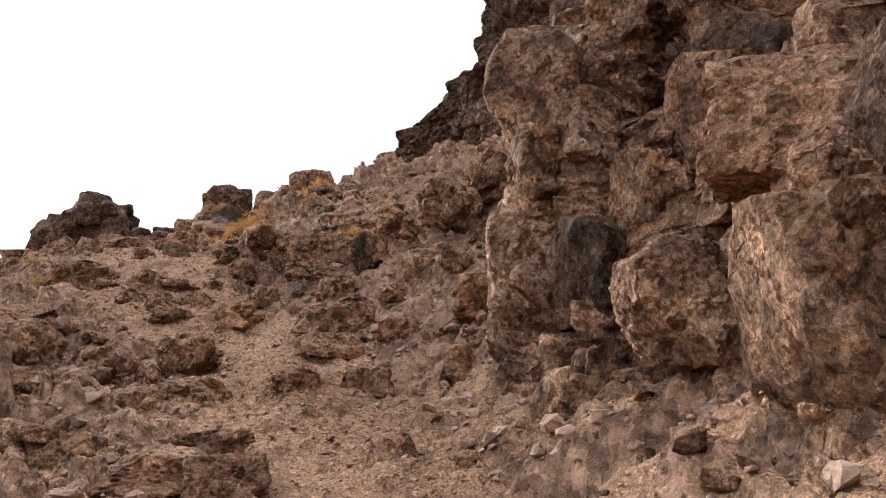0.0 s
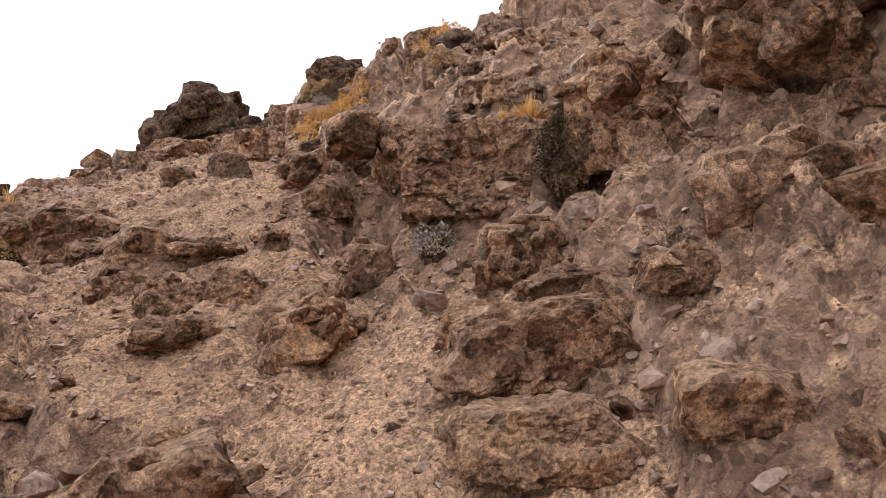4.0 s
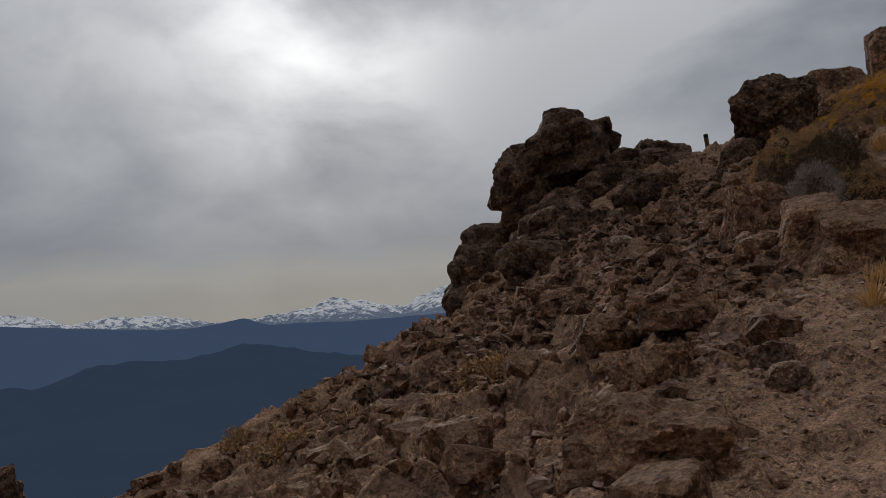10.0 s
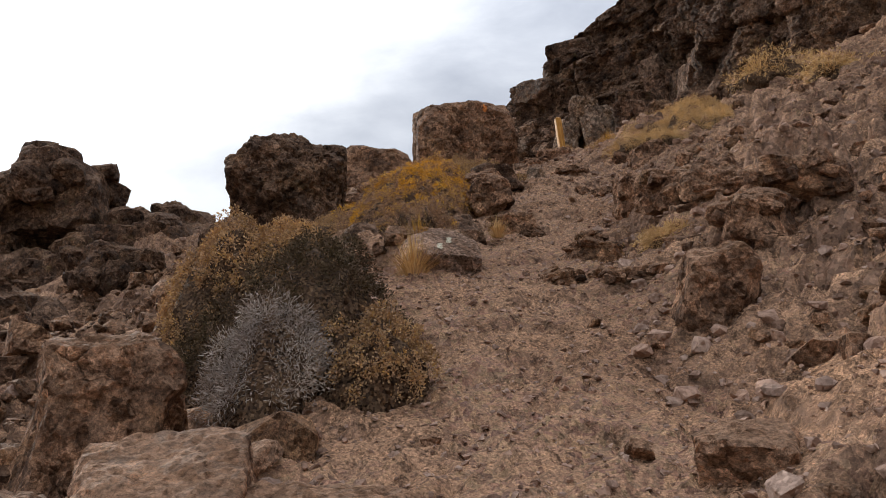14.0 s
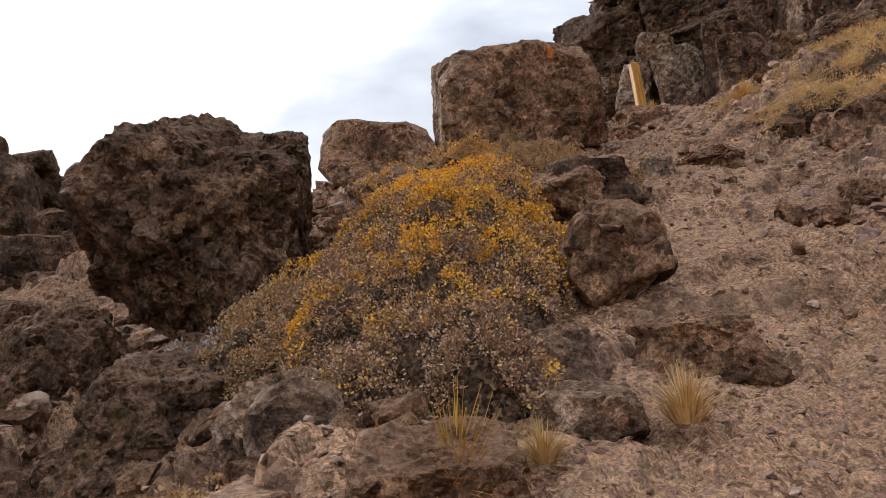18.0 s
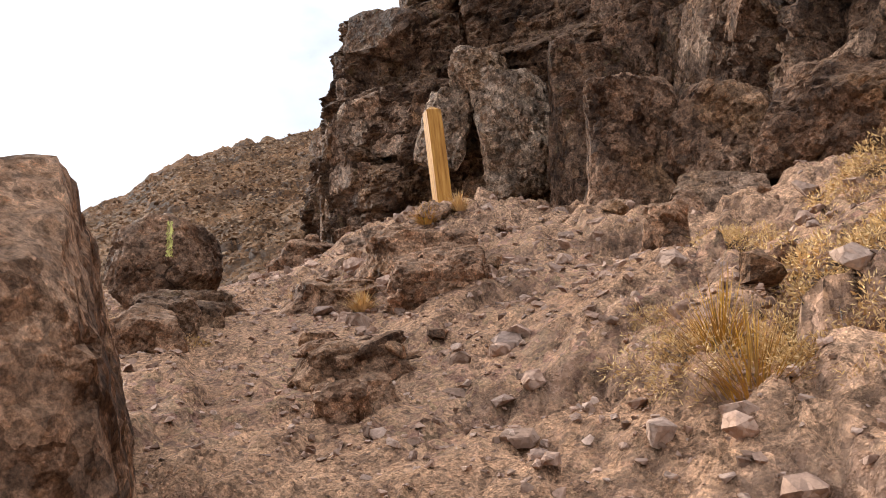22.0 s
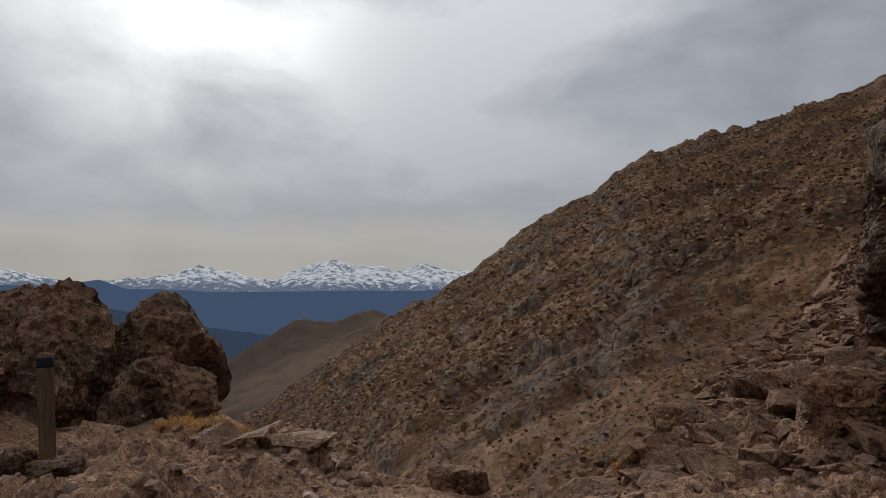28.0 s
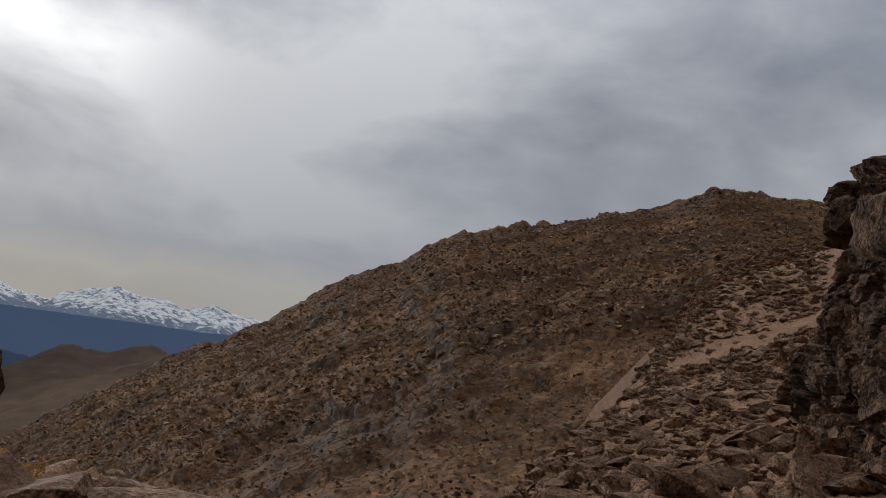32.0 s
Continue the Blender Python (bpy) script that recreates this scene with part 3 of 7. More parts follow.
def far_range(name, azimuths, tops, feet, near, far, mat, label, rough=0.05, rows=40, step=0.25, seed=3, crag=0.0, jag=0.0):
    """A range of hills round the viewpoint: by azimuth, the skyline's height in degrees; it climbs from near to far and drops behind."""
    az = np.arange(azimuths[0], azimuths[-1], step)
    sky = np.interp(az, azimuths, tops)
    jags = far * np.radians(jag) * fbm(np.stack([az * 1.3, 0 * az + seed, 0 * az], -1), 5, seed, 0.6)
    foot = np.interp(az, azimuths, feet)
    f = np.concatenate([np.linspace(0, 1, rows), [1.08, 1.3]])
    A, F = np.meshgrid(np.radians(az), f)
    R = near + (far - near) * F
    z0, z1 = near * np.tan(np.radians(foot)), far * np.tan(np.radians(sky))
    Z = z0 + (z1 - z0) * np.minimum(F, 1) - (far - near) * 0.7 * np.maximum(F - 1, 0) + jags * np.minimum(F, 1) ** 8
    X, Y = -np.sin(A) * R, np.cos(A) * R
    p = np.stack([X.ravel(), Y.ravel(), 0 * X.ravel()], -1)
    size = far - near
    fade = np.minimum(F.ravel() * 4, 1)
    Z = Z.ravel() + fade * rough * size * (fbm(p * (6 / size), 6, seed, 0.55))
    if crag:
        Z = Z + fade * crag * (blocks(np.stack([X.ravel(), Y.ravel(), Z], -1) * 0.11, seed) + 0.6 * blocks(np.stack([X.ravel(), Y.ravel(), Z], -1) * 0.3, seed + 9))
    ob = new(name, mesh_of(name, np.stack([X.ravel() + HERE[0], Y.ravel() + HERE[1], Z + HERE[2]], -1), grid_faces(len(f), len(az)), mat))
    return tagged(ob, label, "hill" if near < 1500 else "mountain", kind="structure")


far_range("hillside", (-70, -40, -20, -12.9, -6.3, -3, 0, 3.5, 6.7, 10.6, 12.3, 13.9, 16.9, 18.2, 20.0, 21.6, 23.8, 26, 29, 32, 35.2, 37.7, 44),
          (17, 16, 14.5, 14.2, 14.5, 13.2, 12.9, 11.9, 11.3, 10.0, 8.5, 7.1, 5.6, 4.7, 3.2, 2.1, 0.8, -0.3, -2.4, -4.6, -6.8, -8.1, -11),
          (-12, -13, -15, -16, -17, -18, -19, -20, -21, -22, -22, -23, -24, -25, -25, -26, -27, -28, -29, -30, -31, -31, -32), 38, 300, "scree",
          "steep brown scree hillside with dark crags below the ridge", rough=0.009, rows=230, step=0.14, crag=1.3, jag=0.17)
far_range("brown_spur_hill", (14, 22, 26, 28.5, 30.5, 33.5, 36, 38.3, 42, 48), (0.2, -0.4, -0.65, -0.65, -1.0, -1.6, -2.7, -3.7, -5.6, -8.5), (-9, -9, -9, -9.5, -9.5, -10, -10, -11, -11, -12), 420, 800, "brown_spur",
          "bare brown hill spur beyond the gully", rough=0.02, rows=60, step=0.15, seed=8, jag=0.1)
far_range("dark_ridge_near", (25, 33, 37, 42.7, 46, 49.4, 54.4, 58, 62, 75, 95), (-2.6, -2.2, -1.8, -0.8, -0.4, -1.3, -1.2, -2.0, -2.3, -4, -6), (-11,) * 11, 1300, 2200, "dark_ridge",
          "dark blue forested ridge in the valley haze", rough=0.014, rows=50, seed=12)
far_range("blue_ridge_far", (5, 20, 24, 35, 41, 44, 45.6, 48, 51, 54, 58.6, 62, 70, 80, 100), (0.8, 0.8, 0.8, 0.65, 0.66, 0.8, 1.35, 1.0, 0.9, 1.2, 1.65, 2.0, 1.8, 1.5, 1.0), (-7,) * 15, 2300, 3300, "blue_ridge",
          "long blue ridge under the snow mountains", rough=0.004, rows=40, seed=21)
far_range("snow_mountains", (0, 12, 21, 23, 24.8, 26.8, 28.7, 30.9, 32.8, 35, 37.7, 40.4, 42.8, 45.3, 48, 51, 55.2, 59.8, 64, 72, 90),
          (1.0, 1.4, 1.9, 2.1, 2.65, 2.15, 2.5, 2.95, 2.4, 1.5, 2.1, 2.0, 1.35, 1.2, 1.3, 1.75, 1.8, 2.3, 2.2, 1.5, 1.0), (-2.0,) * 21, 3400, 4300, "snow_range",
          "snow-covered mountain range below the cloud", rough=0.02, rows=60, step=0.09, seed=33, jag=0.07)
# ---- rock shapes ----
SPHERES = {}


def sphere(level):
    if level not in SPHERES:
        bm = bmesh.new()
        bmesh.ops.create_icosphere(bm, subdivisions=level, radius=1.0)
        SPHERES[level] = (np.array([v.co[:] for v in bm.verts]), np.array([[v.index for v in f.verts] for f in bm.faces]))
        bm.free()
    return SPHERES[level]


def rock_shape(seed, size, level=4, sides=13, flat=0.25, knobs=0.0, rough=0.02, layers=0.0, boxy=0.22):
    """A broken boulder: the room inside random cut planes, edges a little worn, with knobs, bedding and roughness. Half sizes."""
    rng = np.random.default_rng(seed)
    d, faces = sphere(level)
    planes = rng.normal(size=(sides, 3))
    if boxy:
        planes[:6] = np.array(((1, 0, 0), (-1, 0, 0), (0, 1, 0), (0, -1, 0), (0, 0, 1), (0, 0, -1))) + boxy * rng.normal(size=(6, 3))
    planes /= np.linalg.norm(planes, axis=1)[:, None]
    reach = np.concatenate([0.74 + 0.16 * rng.random(6), 0.82 + 0.24 * rng.random(sides - 6)])
    reach[planes[:, 2] < -0.5] *= 1 - flat
    dots = np.maximum(d @ planes.T, 1e-3)
    hits = reach / dots
    sharp = 60.0
    r = (np.clip(hits, 0.2, 3.0) ** -sharp).sum(1) ** (-1 / sharp)
    r = np.minimum(r, 1.22)
    # chipped corners and edges: small flat cuts where the block stands out most
    for _ in range(10 if level > 3 else 4):
        c = d[rng.choice(len(d), 30)]
        c = c[np.argmax(r[[int(np.argmax(d @ k)) for k in c]])] + rng.normal(size=3) * 0.25
        c /= np.linalg.norm(c)
        tip = (d * r[:, None] @ c).max()
        cut = tip * (0.90 + 0.07 * rng.random())
        dc = d @ c
        r = np.where(dc > 0.05, np.minimum(r, cut / np.maximum(dc, 0.05)), r)
    size = np.array(size, float)
    v = d * r[:, None] * size
    mean = size.mean()
    if knobs:
        f1, f2, who, _ = cells(d * 2.6 + seed, seed)
        g1, g2, whog, _ = cells(d * 6.5 + seed, seed + 5)
        v = v + d * (knobs * mean * ((0.5 - f1) + 0.4 * (0.5 - g1)))[:, None]
    if layers:
        v = v * (1 + layers * (np.floor(v[:, 2:] / (0.22 * mean) + 0.6 * value_noise(v / mean * 2, seed)[:, None]) * 1.7 % 1 - 0.5) * (1, 1, 0.0))
    q = v / mean
    v = v + d * (mean * rough * (2.5 * fbm(q * 1.7 + seed, 4, seed, 0.6) + 4.5 * blocks(q * 1.5 + seed, seed) + 2.6 * blocks(q * 3.6 + seed, seed + 3)
                             + (1.3 * blocks(q * 8.5, seed + 5) + 1.0 * fbm(q * 13, 2, seed) if level > 3 else 0) + (0.9 * blocks(q * 19, seed + 8) if level > 4 else 0)))[:, None]
    return v, faces


STOCK = {}


def stock_block(mat, k):
    """One of sixteen angular blocks of about a metre, shared by all that need one."""
    if (mat, k) not in STOCK:
        STOCK[mat, k] = mesh_of("block", *rock_shape(9000 + k, (1.0, 0.85, 0.75), level=3, sides=9 + k % 4, rough=0.018), mat, False)
    return STOCK[mat, k]


def grow_blocks(ob, size, mat, count, seed):
    """Angular blocks grown out of a rock, with dark clefts between them; each a part of it."""
    gen = np.random.default_rng(seed)
    size = np.array(size, float)
    for _ in range(count):
        d = gen.normal(size=3)
        d[2] = abs(d[2]) * 0.9 - 0.35
        d /= np.linalg.norm(d)
        share = 0.22 + 0.26 * gen.random() ** 1.5
        own = size.mean() * share * (0.75 + 0.5 * gen.random(3)) * (size / size.mean()) ** 0.6
        piece = new("block", stock_block(mat, int(gen.integers(16))))
        piece.parent = ob
        piece.matrix_local = pose(*(d * size * (0.92 - share * 0.8)), gen.normal() * 16, gen.normal() * 16, gen.random() * 360) @ Matrix.Diagonal((*own, 1.0))


def shard(seed, size, points=13):
    """An angular stone: the hull of a few points."""
    gen = np.random.default_rng(seed)
    bm = bmesh.new()
    for p in (gen.random((points, 3)) * 2 - 1):
        bm.verts.new(p / max(np.linalg.norm(p), 0.75) * np.array(size))
    hull = bmesh.ops.convex_hull(bm, input=bm.verts)
    bmesh.ops.delete(bm, geom=[v for v in bm.verts if not v.link_faces], context="VERTS")
    bmesh.ops.triangulate(bm, faces=bm.faces)
    bm.verts.index_update()
    v, f = np.array([p.co[:] for p in bm.verts]), np.array([[p.index for p in q.verts] for q in bm.faces])
    bm.free()
    return v, f


def boulder(name, label, at, size, mat, seed, spin=0.0, tip=(0, 0), group="", category="rock", rests=True, pile=0, **shape):
    """One rock as a thing of its own; at is the middle of it. Its foot is bedded in the ground."""
    if pile:
        shape["level"] = 4
    v, f = rock_shape(seed, np.array(size) * (0.78 if pile else 1.0), **shape)
    if rests:
        gap = at[2] - high(at[0], at[1]) + 0.12
        low = -v[:, 2].min()
        below = np.clip(-v[:, 2] / low, 0, 1)
        if gap > low:
            v[:, 2] = np.where(v[:, 2] < 0, v[:, 2] * gap / low, v[:, 2])
        v[:, :2] *= (1 + min(0.9, 0.22 + 0.4 * max(gap / low - 1, 0)) * below**1.3)[:, None]
    ob = new(name, mesh_of(name, v, f, mat, False))
    ob.matrix_world = pose(*at, tip[0], tip[1], spin)
    if pile:
        grow_blocks(ob, size, mat, pile, seed)
    return tagged(ob, label, category, group)


def cliff(name, label, line, tops, mat, seed, step=0.08, lean=0.2, big=0.55, mid=0.22, small=0.07, foot=0.8, ledges=(), studs=(), upright=0.75):
    """A rock wall over a line of plan points; tops: heights above sea along the line; ledges: (height, how far the wall steps back)."""
    line = np.array(line, float)
    run = np.concatenate([[0], np.cumsum(np.hypot(*np.diff(line, axis=0).T))])
    s = np.arange(0, run[-1], step)
    x, y = np.interp(s, run, line[:, 0]), np.interp(s, run, line[:, 1])
    nx, ny = np.gradient(y), -np.gradient(x)
    for _ in range(6):
        nx, ny = np.convolve(np.pad(nx, 4, "edge"), np.ones(9) / 9, "valid"), np.convolve(np.pad(ny, 4, "edge"), np.ones(9) / 9, "valid")
    long = np.hypot(nx, ny) + 1e-9
    nx, ny = nx / long, ny / long
    base = lie(x, y) - foot
    top = np.interp(s, run, tops)
    rows = int(max(top - base) / step)
    f = np.linspace(0, 1, rows)
    Z = base + (top - base) * f[:, None]
    h = Z - base - foot
    back = lean * np.maximum(h, 0)
    for height, step_back in ledges:
        back = back + step_back * smooth(height - 0.12, height + 0.22, h)
    X, Y = x + nx * back, y + ny * back
    p = np.stack([X.ravel(), Y.ravel(), Z.ravel() * upright], -1)
    out = big * blocks(p * 0.42, seed) + mid * blocks(p * 1.15, seed + 7) + small * blocks(p * 3.4, seed + 13) + 0.35 * big * fbm(p * 0.5, 3, seed) + 0.45 * small * blocks(p * 9.0, seed + 17) + 0.02 * fbm(p * 6, 2, seed)
    out = out.reshape(X.shape)
    X, Y = X - nx * out, Y - ny * out
    Z = Z + 0.3 * small * np.sin(out * 9)
    rim = [(X[-1] + nx * 1.5, Y[-1] + ny * 1.5, Z[-1] + 0.25), (X[-1] + nx * 9, Y[-1] + ny * 9, Z[-1] + 0.4)]
    X, Y, Z = (np.vstack([a] + [r[k][None] for r in rim]) for k, a in enumerate((X, Y, Z)))
    ob = new(name, mesh_of(name, np.stack([X.ravel(), Y.ravel(), Z.ravel()], -1), grid_faces(*X.shape), mat, False))
    tagged(ob, label, "cliff", kind="structure")
    # blocks that stand out of the wall: (how many, smallest, largest, shape, y range, height range, materials)
    gen = np.random.default_rng(seed)
    for count, least, most, form, ys, hs, mats in studs:
        stock = [mesh_of("block", *rock_shape(seed * 50 + k, form, level=4, sides=8, rough=0.012, boxy=0.07), mats[k % len(mats)], False) for k in range(3 * len(mats))]
        ok = np.argwhere((Y[:-2] > ys[0]) & (Y[:-2] < ys[1]) & (h > hs[0]) & (h < hs[1]))
        for i, k in ok[gen.choice(len(ok), min(count, len(ok)), replace=False)]:
            r = least * (most / least) ** (gen.random() ** 1.6)
            spin = math.degrees(math.atan2(ny[k], nx[k])) + 90 + gen.normal() * 9
            piece = new("block", stock[int(gen.integers(len(stock)))])
            piece.matrix_world = pose(X[i, k] + nx[k] * r * form[1] * 0.55, Y[i, k] + ny[k] * r * form[1] * 0.55, Z[i, k], gen.normal() * 7, gen.normal() * 7, spin) @ Matrix.Scale(r, 4)
            piece.parent = ob
    return ob


cliff("cliff_start", "tall broken brown cliff with overhanging blocks beside the trail",
      [(2.2, -8), (1.9, -2), (1.7, 1.2), (1.45, 2.6), (0.95, 3.9), (0.45, 4.7), (0.2, 5.3), (0.75, 6.1), (0.75, 7.4), (1.2, 8.4), (2.2, 9.6), (4.2, 10.8), (8, 12)],
      (9, 9, 9, 9, 8.5, 7.8, 7.0, 6.5, 6.6, 6.8, 7.2, 8.5, 10), "cliff_rock", 3, step=0.048, lean=0.22, big=0.42, mid=0.34, small=0.17, upright=0.62, ledges=((2.0, 0.5), (4.0, 0.6)),
      studs=((250, 0.14, 0.6, (0.8, 0.7, 1.15), (0.5, 10.5), (0.0, 7.5), ("cliff_rock", "dark_rock", "cliff_rock", "brown_rock")),))
cliff("cliff_summit", "dark layered cliff with pale fractured faces above the post",
      [(14, 24), (9, 28), (5, 31), (2.6, 33.5), (0.9, 35.5), (0.6, 37.2), (1.0, 39.0), (0.6, 41.5), (-1.2, 43.0), (-2.9, 43.7), (-3.9, 44.6), (-3.9, 46.5), (-3.8, 51), (-3.7, 55.5), (-2.2, 57.5), (4, 62)],
      (26, 25.5, 24.5, 23.5, 23, 22.5, 22, 20.6, 18.9, 17.3, 16.5, 16.6, 19.0, 18.6, 18.5, 20), "dark_rock", 11, step=0.07, lean=0.03, big=0.5, mid=0.28, small=0.12, upright=1.1, ledges=((3.2, 0.3), (4.9, 1.3)),
      studs=((70, 0.3, 1.05, (1.35, 0.5, 0.7), (31, 56), (0.0, 8), ("dark_rock", "dark_rock", "umber_rock")), (46, 0.25, 0.8, (0.7, 0.5, 1.05), (36, 46), (0.4, 3.2), ("pale_rock", "umber_rock", "grey_rock"))))

# ---- the great rocks ----
boulder("balanced_boulder", "large brown boulder with a flat top and an orange paint mark", (-5.04, 32.1, 10.66), (0.97, 1.05, 0.82), "brown_rock", 306, spin=10, tip=(5, -6), rests=False, level=6, sides=10, boxy=0.05, rough=0.008)
boulder("leaning_boulder", "dark rounded boulder leaning on a larger one", (-6.74, 33.34, 10.66), (0.78, 0.62, 0.47), "brown_rock", 301, spin=10, level=4, rough=0.015)
boulder("dark_outcrop", "small dark block at the shoulder of the outcrop", (-6.82, 28.9, 9.68), (0.22, 0.22, 0.30), "dark_rock", 302, spin=20, level=5, rough=0.03)
boulder("dark_outcrop", "massive dark outcrop beside the golden shrub", (-7.38, 28.55, 9.12), (0.83, 0.86, 1.0), "dark_rock", 303, spin=20, level=6, knobs=0.06, rough=0.02, boxy=0, sides=13)
boulder("rock_tower", "dark knobbly rock tower on the edge of the slope", (-16.51, 39.51, 11.37), (2.23, 2.23, 1.99), "dark_rock", 304, spin=23, level=3, knobs=0.10, rough=0.016, pile=30)
boulder("rock_tower_shoulder", "dark knobbly shoulder of the rock tower", (-17.92, 38.33, 9.87), (1.25, 1.25, 2.26), "dark_rock", 305, spin=26, level=3, knobs=0.10, rough=0.016, pile=30)
boulder("rock_tower_shoulder", "dark broken rock below the tower", (-15.60, 38.14, 8.46), (2.38, 2.06, 1.58), "dark_rock", 306, spin=23, level=3, knobs=0.10, rough=0.016, pile=30)
boulder("rock_tower_shoulder", "dark stepped rock below the tower", (-19.30, 37.49, 6.52), (1.58, 1.58, 2.57), "dark_rock", 307, spin=29, level=3, knobs=0.10, rough=0.016, pile=30)
boulder("rock_tower_shoulder", "dark broken rock between tower and notch", (-13.70, 38.77, 9.46), (2.26, 2.21, 1.70), "dark_rock", 308, spin=19, level=3, knobs=0.10, rough=0.016, pile=30)
boulder("twin_boulder", "tall rounded brown boulder at the brink", (-16.01, 46.61, 11.44), (0.96, 0.96, 1.41), "umber_rock", 309, spin=49, level=5, knobs=0.07, rough=0.02, boxy=0, sides=15)
boulder("twin_boulder", "tall pointed brown boulder at the brink", (-15.57, 48.49, 11.24), (1.09, 1.09, 1.61), "umber_rock", 310, spin=42, level=5, knobs=0.07, rough=0.02, boxy=0, sides=15)
boulder("twin_boulder", "rounded brown boulder behind its neighbour", (-17.20, 47.37, 11.90), (0.83, 0.83, 0.91), "umber_rock", 311, spin=49, level=5, knobs=0.07, rough=0.02, boxy=0, sides=15)
boulder("twin_boulder", "rounded brown boulder low at the brink", (-14.53, 47.42, 10.77), (0.96, 0.96, 0.98), "umber_rock", 312, spin=42, level=5, knobs=0.07, rough=0.02, boxy=0, sides=15)
boulder("plateau_outcrop", "lumpy brown outcrop on the plateau's edge", (-18.51, 46.90, 12.03), (0.93, 0.93, 1.05), "umber_rock", 313, spin=55, level=3, knobs=0.07, rough=0.022, pile=16)
boulder("plateau_outcrop", "lumpy brown outcrop on the plateau", (-16.38, 45.40, 11.38), (0.85, 0.68, 0.52), "umber_rock", 314, spin=56, level=3, knobs=0.07, rough=0.022, pile=16)
boulder("peak_rock", "jagged pale grey rock peak", (-20.42, 45.84, 12.64), (1.27, 1.27, 1.21), "grey_rock", 315, spin=62, level=3, rough=0.03, pile=16)
boulder("plateau_outcrop", "broken brown rock pile", (-20.65, 44.15, 12.15), (1.23, 1.23, 1.17), "umber_rock", 316, spin=68, level=3, knobs=0.07, rough=0.022, pile=16)
boulder("plateau_outcrop", "broken brown rock pile", (-18.86, 42.79, 11.89), (0.61, 0.61, 1.02), "umber_rock", 317, spin=70, level=3, knobs=0.07, rough=0.022, pile=16)
boulder("plateau_outcrop", "broken brown rock pile", (-15.94, 41.99, 11.23), (0.80, 0.80, 0.80), "umber_rock", 318, spin=69, level=3, knobs=0.07, rough=0.022, pile=16)
boulder("plateau_outcrop", "broken brown rock pile", (-17.73, 44.28, 11.34), (1.08, 1.03, 0.79), "umber_rock", 319, spin=63, level=3, knobs=0.07, rough=0.022, pile=16)
boulder("plateau_outcrop", "broken brown rock pile", (-13.46, 41.09, 10.89), (0.68, 0.56, 0.43), "umber_rock", 320, spin=68, level=3, knobs=0.07, rough=0.022, pile=16)
boulder("plateau_outcrop", "broken brown rock pile", (-14.53, 42.36, 10.79), (0.51, 0.51, 0.47), "umber_rock", 321, spin=64, level=3, knobs=0.07, rough=0.022, pile=16)
boulder("layered_rock", "layered dark brown rock with flat plates on top", (-7.60, 37.27, 11.33), (0.58, 0.56, 0.43), "umber_rock", 322, spin=39, level=3, layers=0.12, rough=0.02, pile=16)
boulder("rock_plate", "flat pale rock plate lying on layered rock", (-7.93, 37.84, 11.71), (0.20, 0.14, 0.11), "grey_rock", 323, spin=38, level=4, sides=10, rough=0.012, rests=False)
boulder("rock_plate", "flat pale rock plate lying on layered rock", (-7.96, 37.55, 11.67), (0.26, 0.15, 0.07), "grey_rock", 324, spin=40, level=4, sides=10, rough=0.012, rests=False)
boulder("painted_rock", "dark rock with a yellow paint stripe", (-4.80, 35.66, 11.24), (0.34, 0.36, 0.35), "umber_rock", 402, spin=40, level=6, sides=16, boxy=0, rough=0.014, rests=False)
boulder("trail_rock", "brown rock in the middle of the trail", (-3.03, 34.85, 11.1), (0.36, 0.36, 0.27), "red_rock", 326, spin=-6, level=6, rough=0.02, boxy=0.35, sides=14)
boulder("cliff_block", "blocky grey-brown rock standing before the cliff", (-1.02, 37.05, 12.5), (0.46, 0.42, 0.62), "umber_rock", 327, spin=-20, tip=(4, -9), level=5, sides=12, boxy=0.04, rough=0.02)
boulder("cliff_block", "blocky grey-brown rock standing before the cliff", (-0.42, 36.5, 12.35), (0.54, 0.45, 0.54), "umber_rock", 328, spin=-28, tip=(-6, 7), level=5, sides=12, boxy=0.04, rough=0.02)
boulder("cliff_block", "large blocky grey-brown rock standing before the cliff", (0.18, 35.75, 12.25), (0.66, 0.55, 0.62), "umber_rock", 329, spin=-34, tip=(5, 10), level=5, sides=13, boxy=0.04, rough=0.02)
boulder("cliff_block", "low grey rock at the cliff's foot", (-0.75, 35.95, 11.75), (0.40, 0.32, 0.26), "grey_rock", 330, spin=-25, level=5, sides=9, boxy=0.2, rough=0.012)
boulder("pale_block", "pale fractured block in the dark cliff", (-1.55, 42.55, 14.55), (0.50, 0.40, 0.50), "pale_rock", 331, spin=-9, tip=(0, 12), level=5, sides=14, rough=0.018, boxy=0.02, rests=False)
boulder("pale_block", "tall pale fractured block in the dark cliff", (-0.95, 42.4, 13.55), (0.72, 0.50, 1.30), "pale_rock", 332, spin=-11, tip=(0, -9), level=5, sides=15, rough=0.02, boxy=0.02, rests=False)
boulder("pale_block", "pale split block in the dark cliff", (-2.0, 42.75, 13.7), (0.44, 0.36, 0.85), "pale_rock", 333, spin=-7, tip=(0, 13), level=5, sides=14, rough=0.018, boxy=0.02, rests=False)
boulder("cliff_block", "dark blocky rock in the cliff", (-0.15, 41.3, 13.6), (0.66, 0.60, 1.30), "dark_rock", 334, spin=-16, level=5, sides=8, boxy=0.1, rough=0.01)
boulder("crag_rock", "dark craggy rock wall below the tower", (-12.37, 29.41, 7.30), (1.49, 1.37, 1.06), "dark_rock", 335, spin=27, level=3, rough=0.02, pile=16)
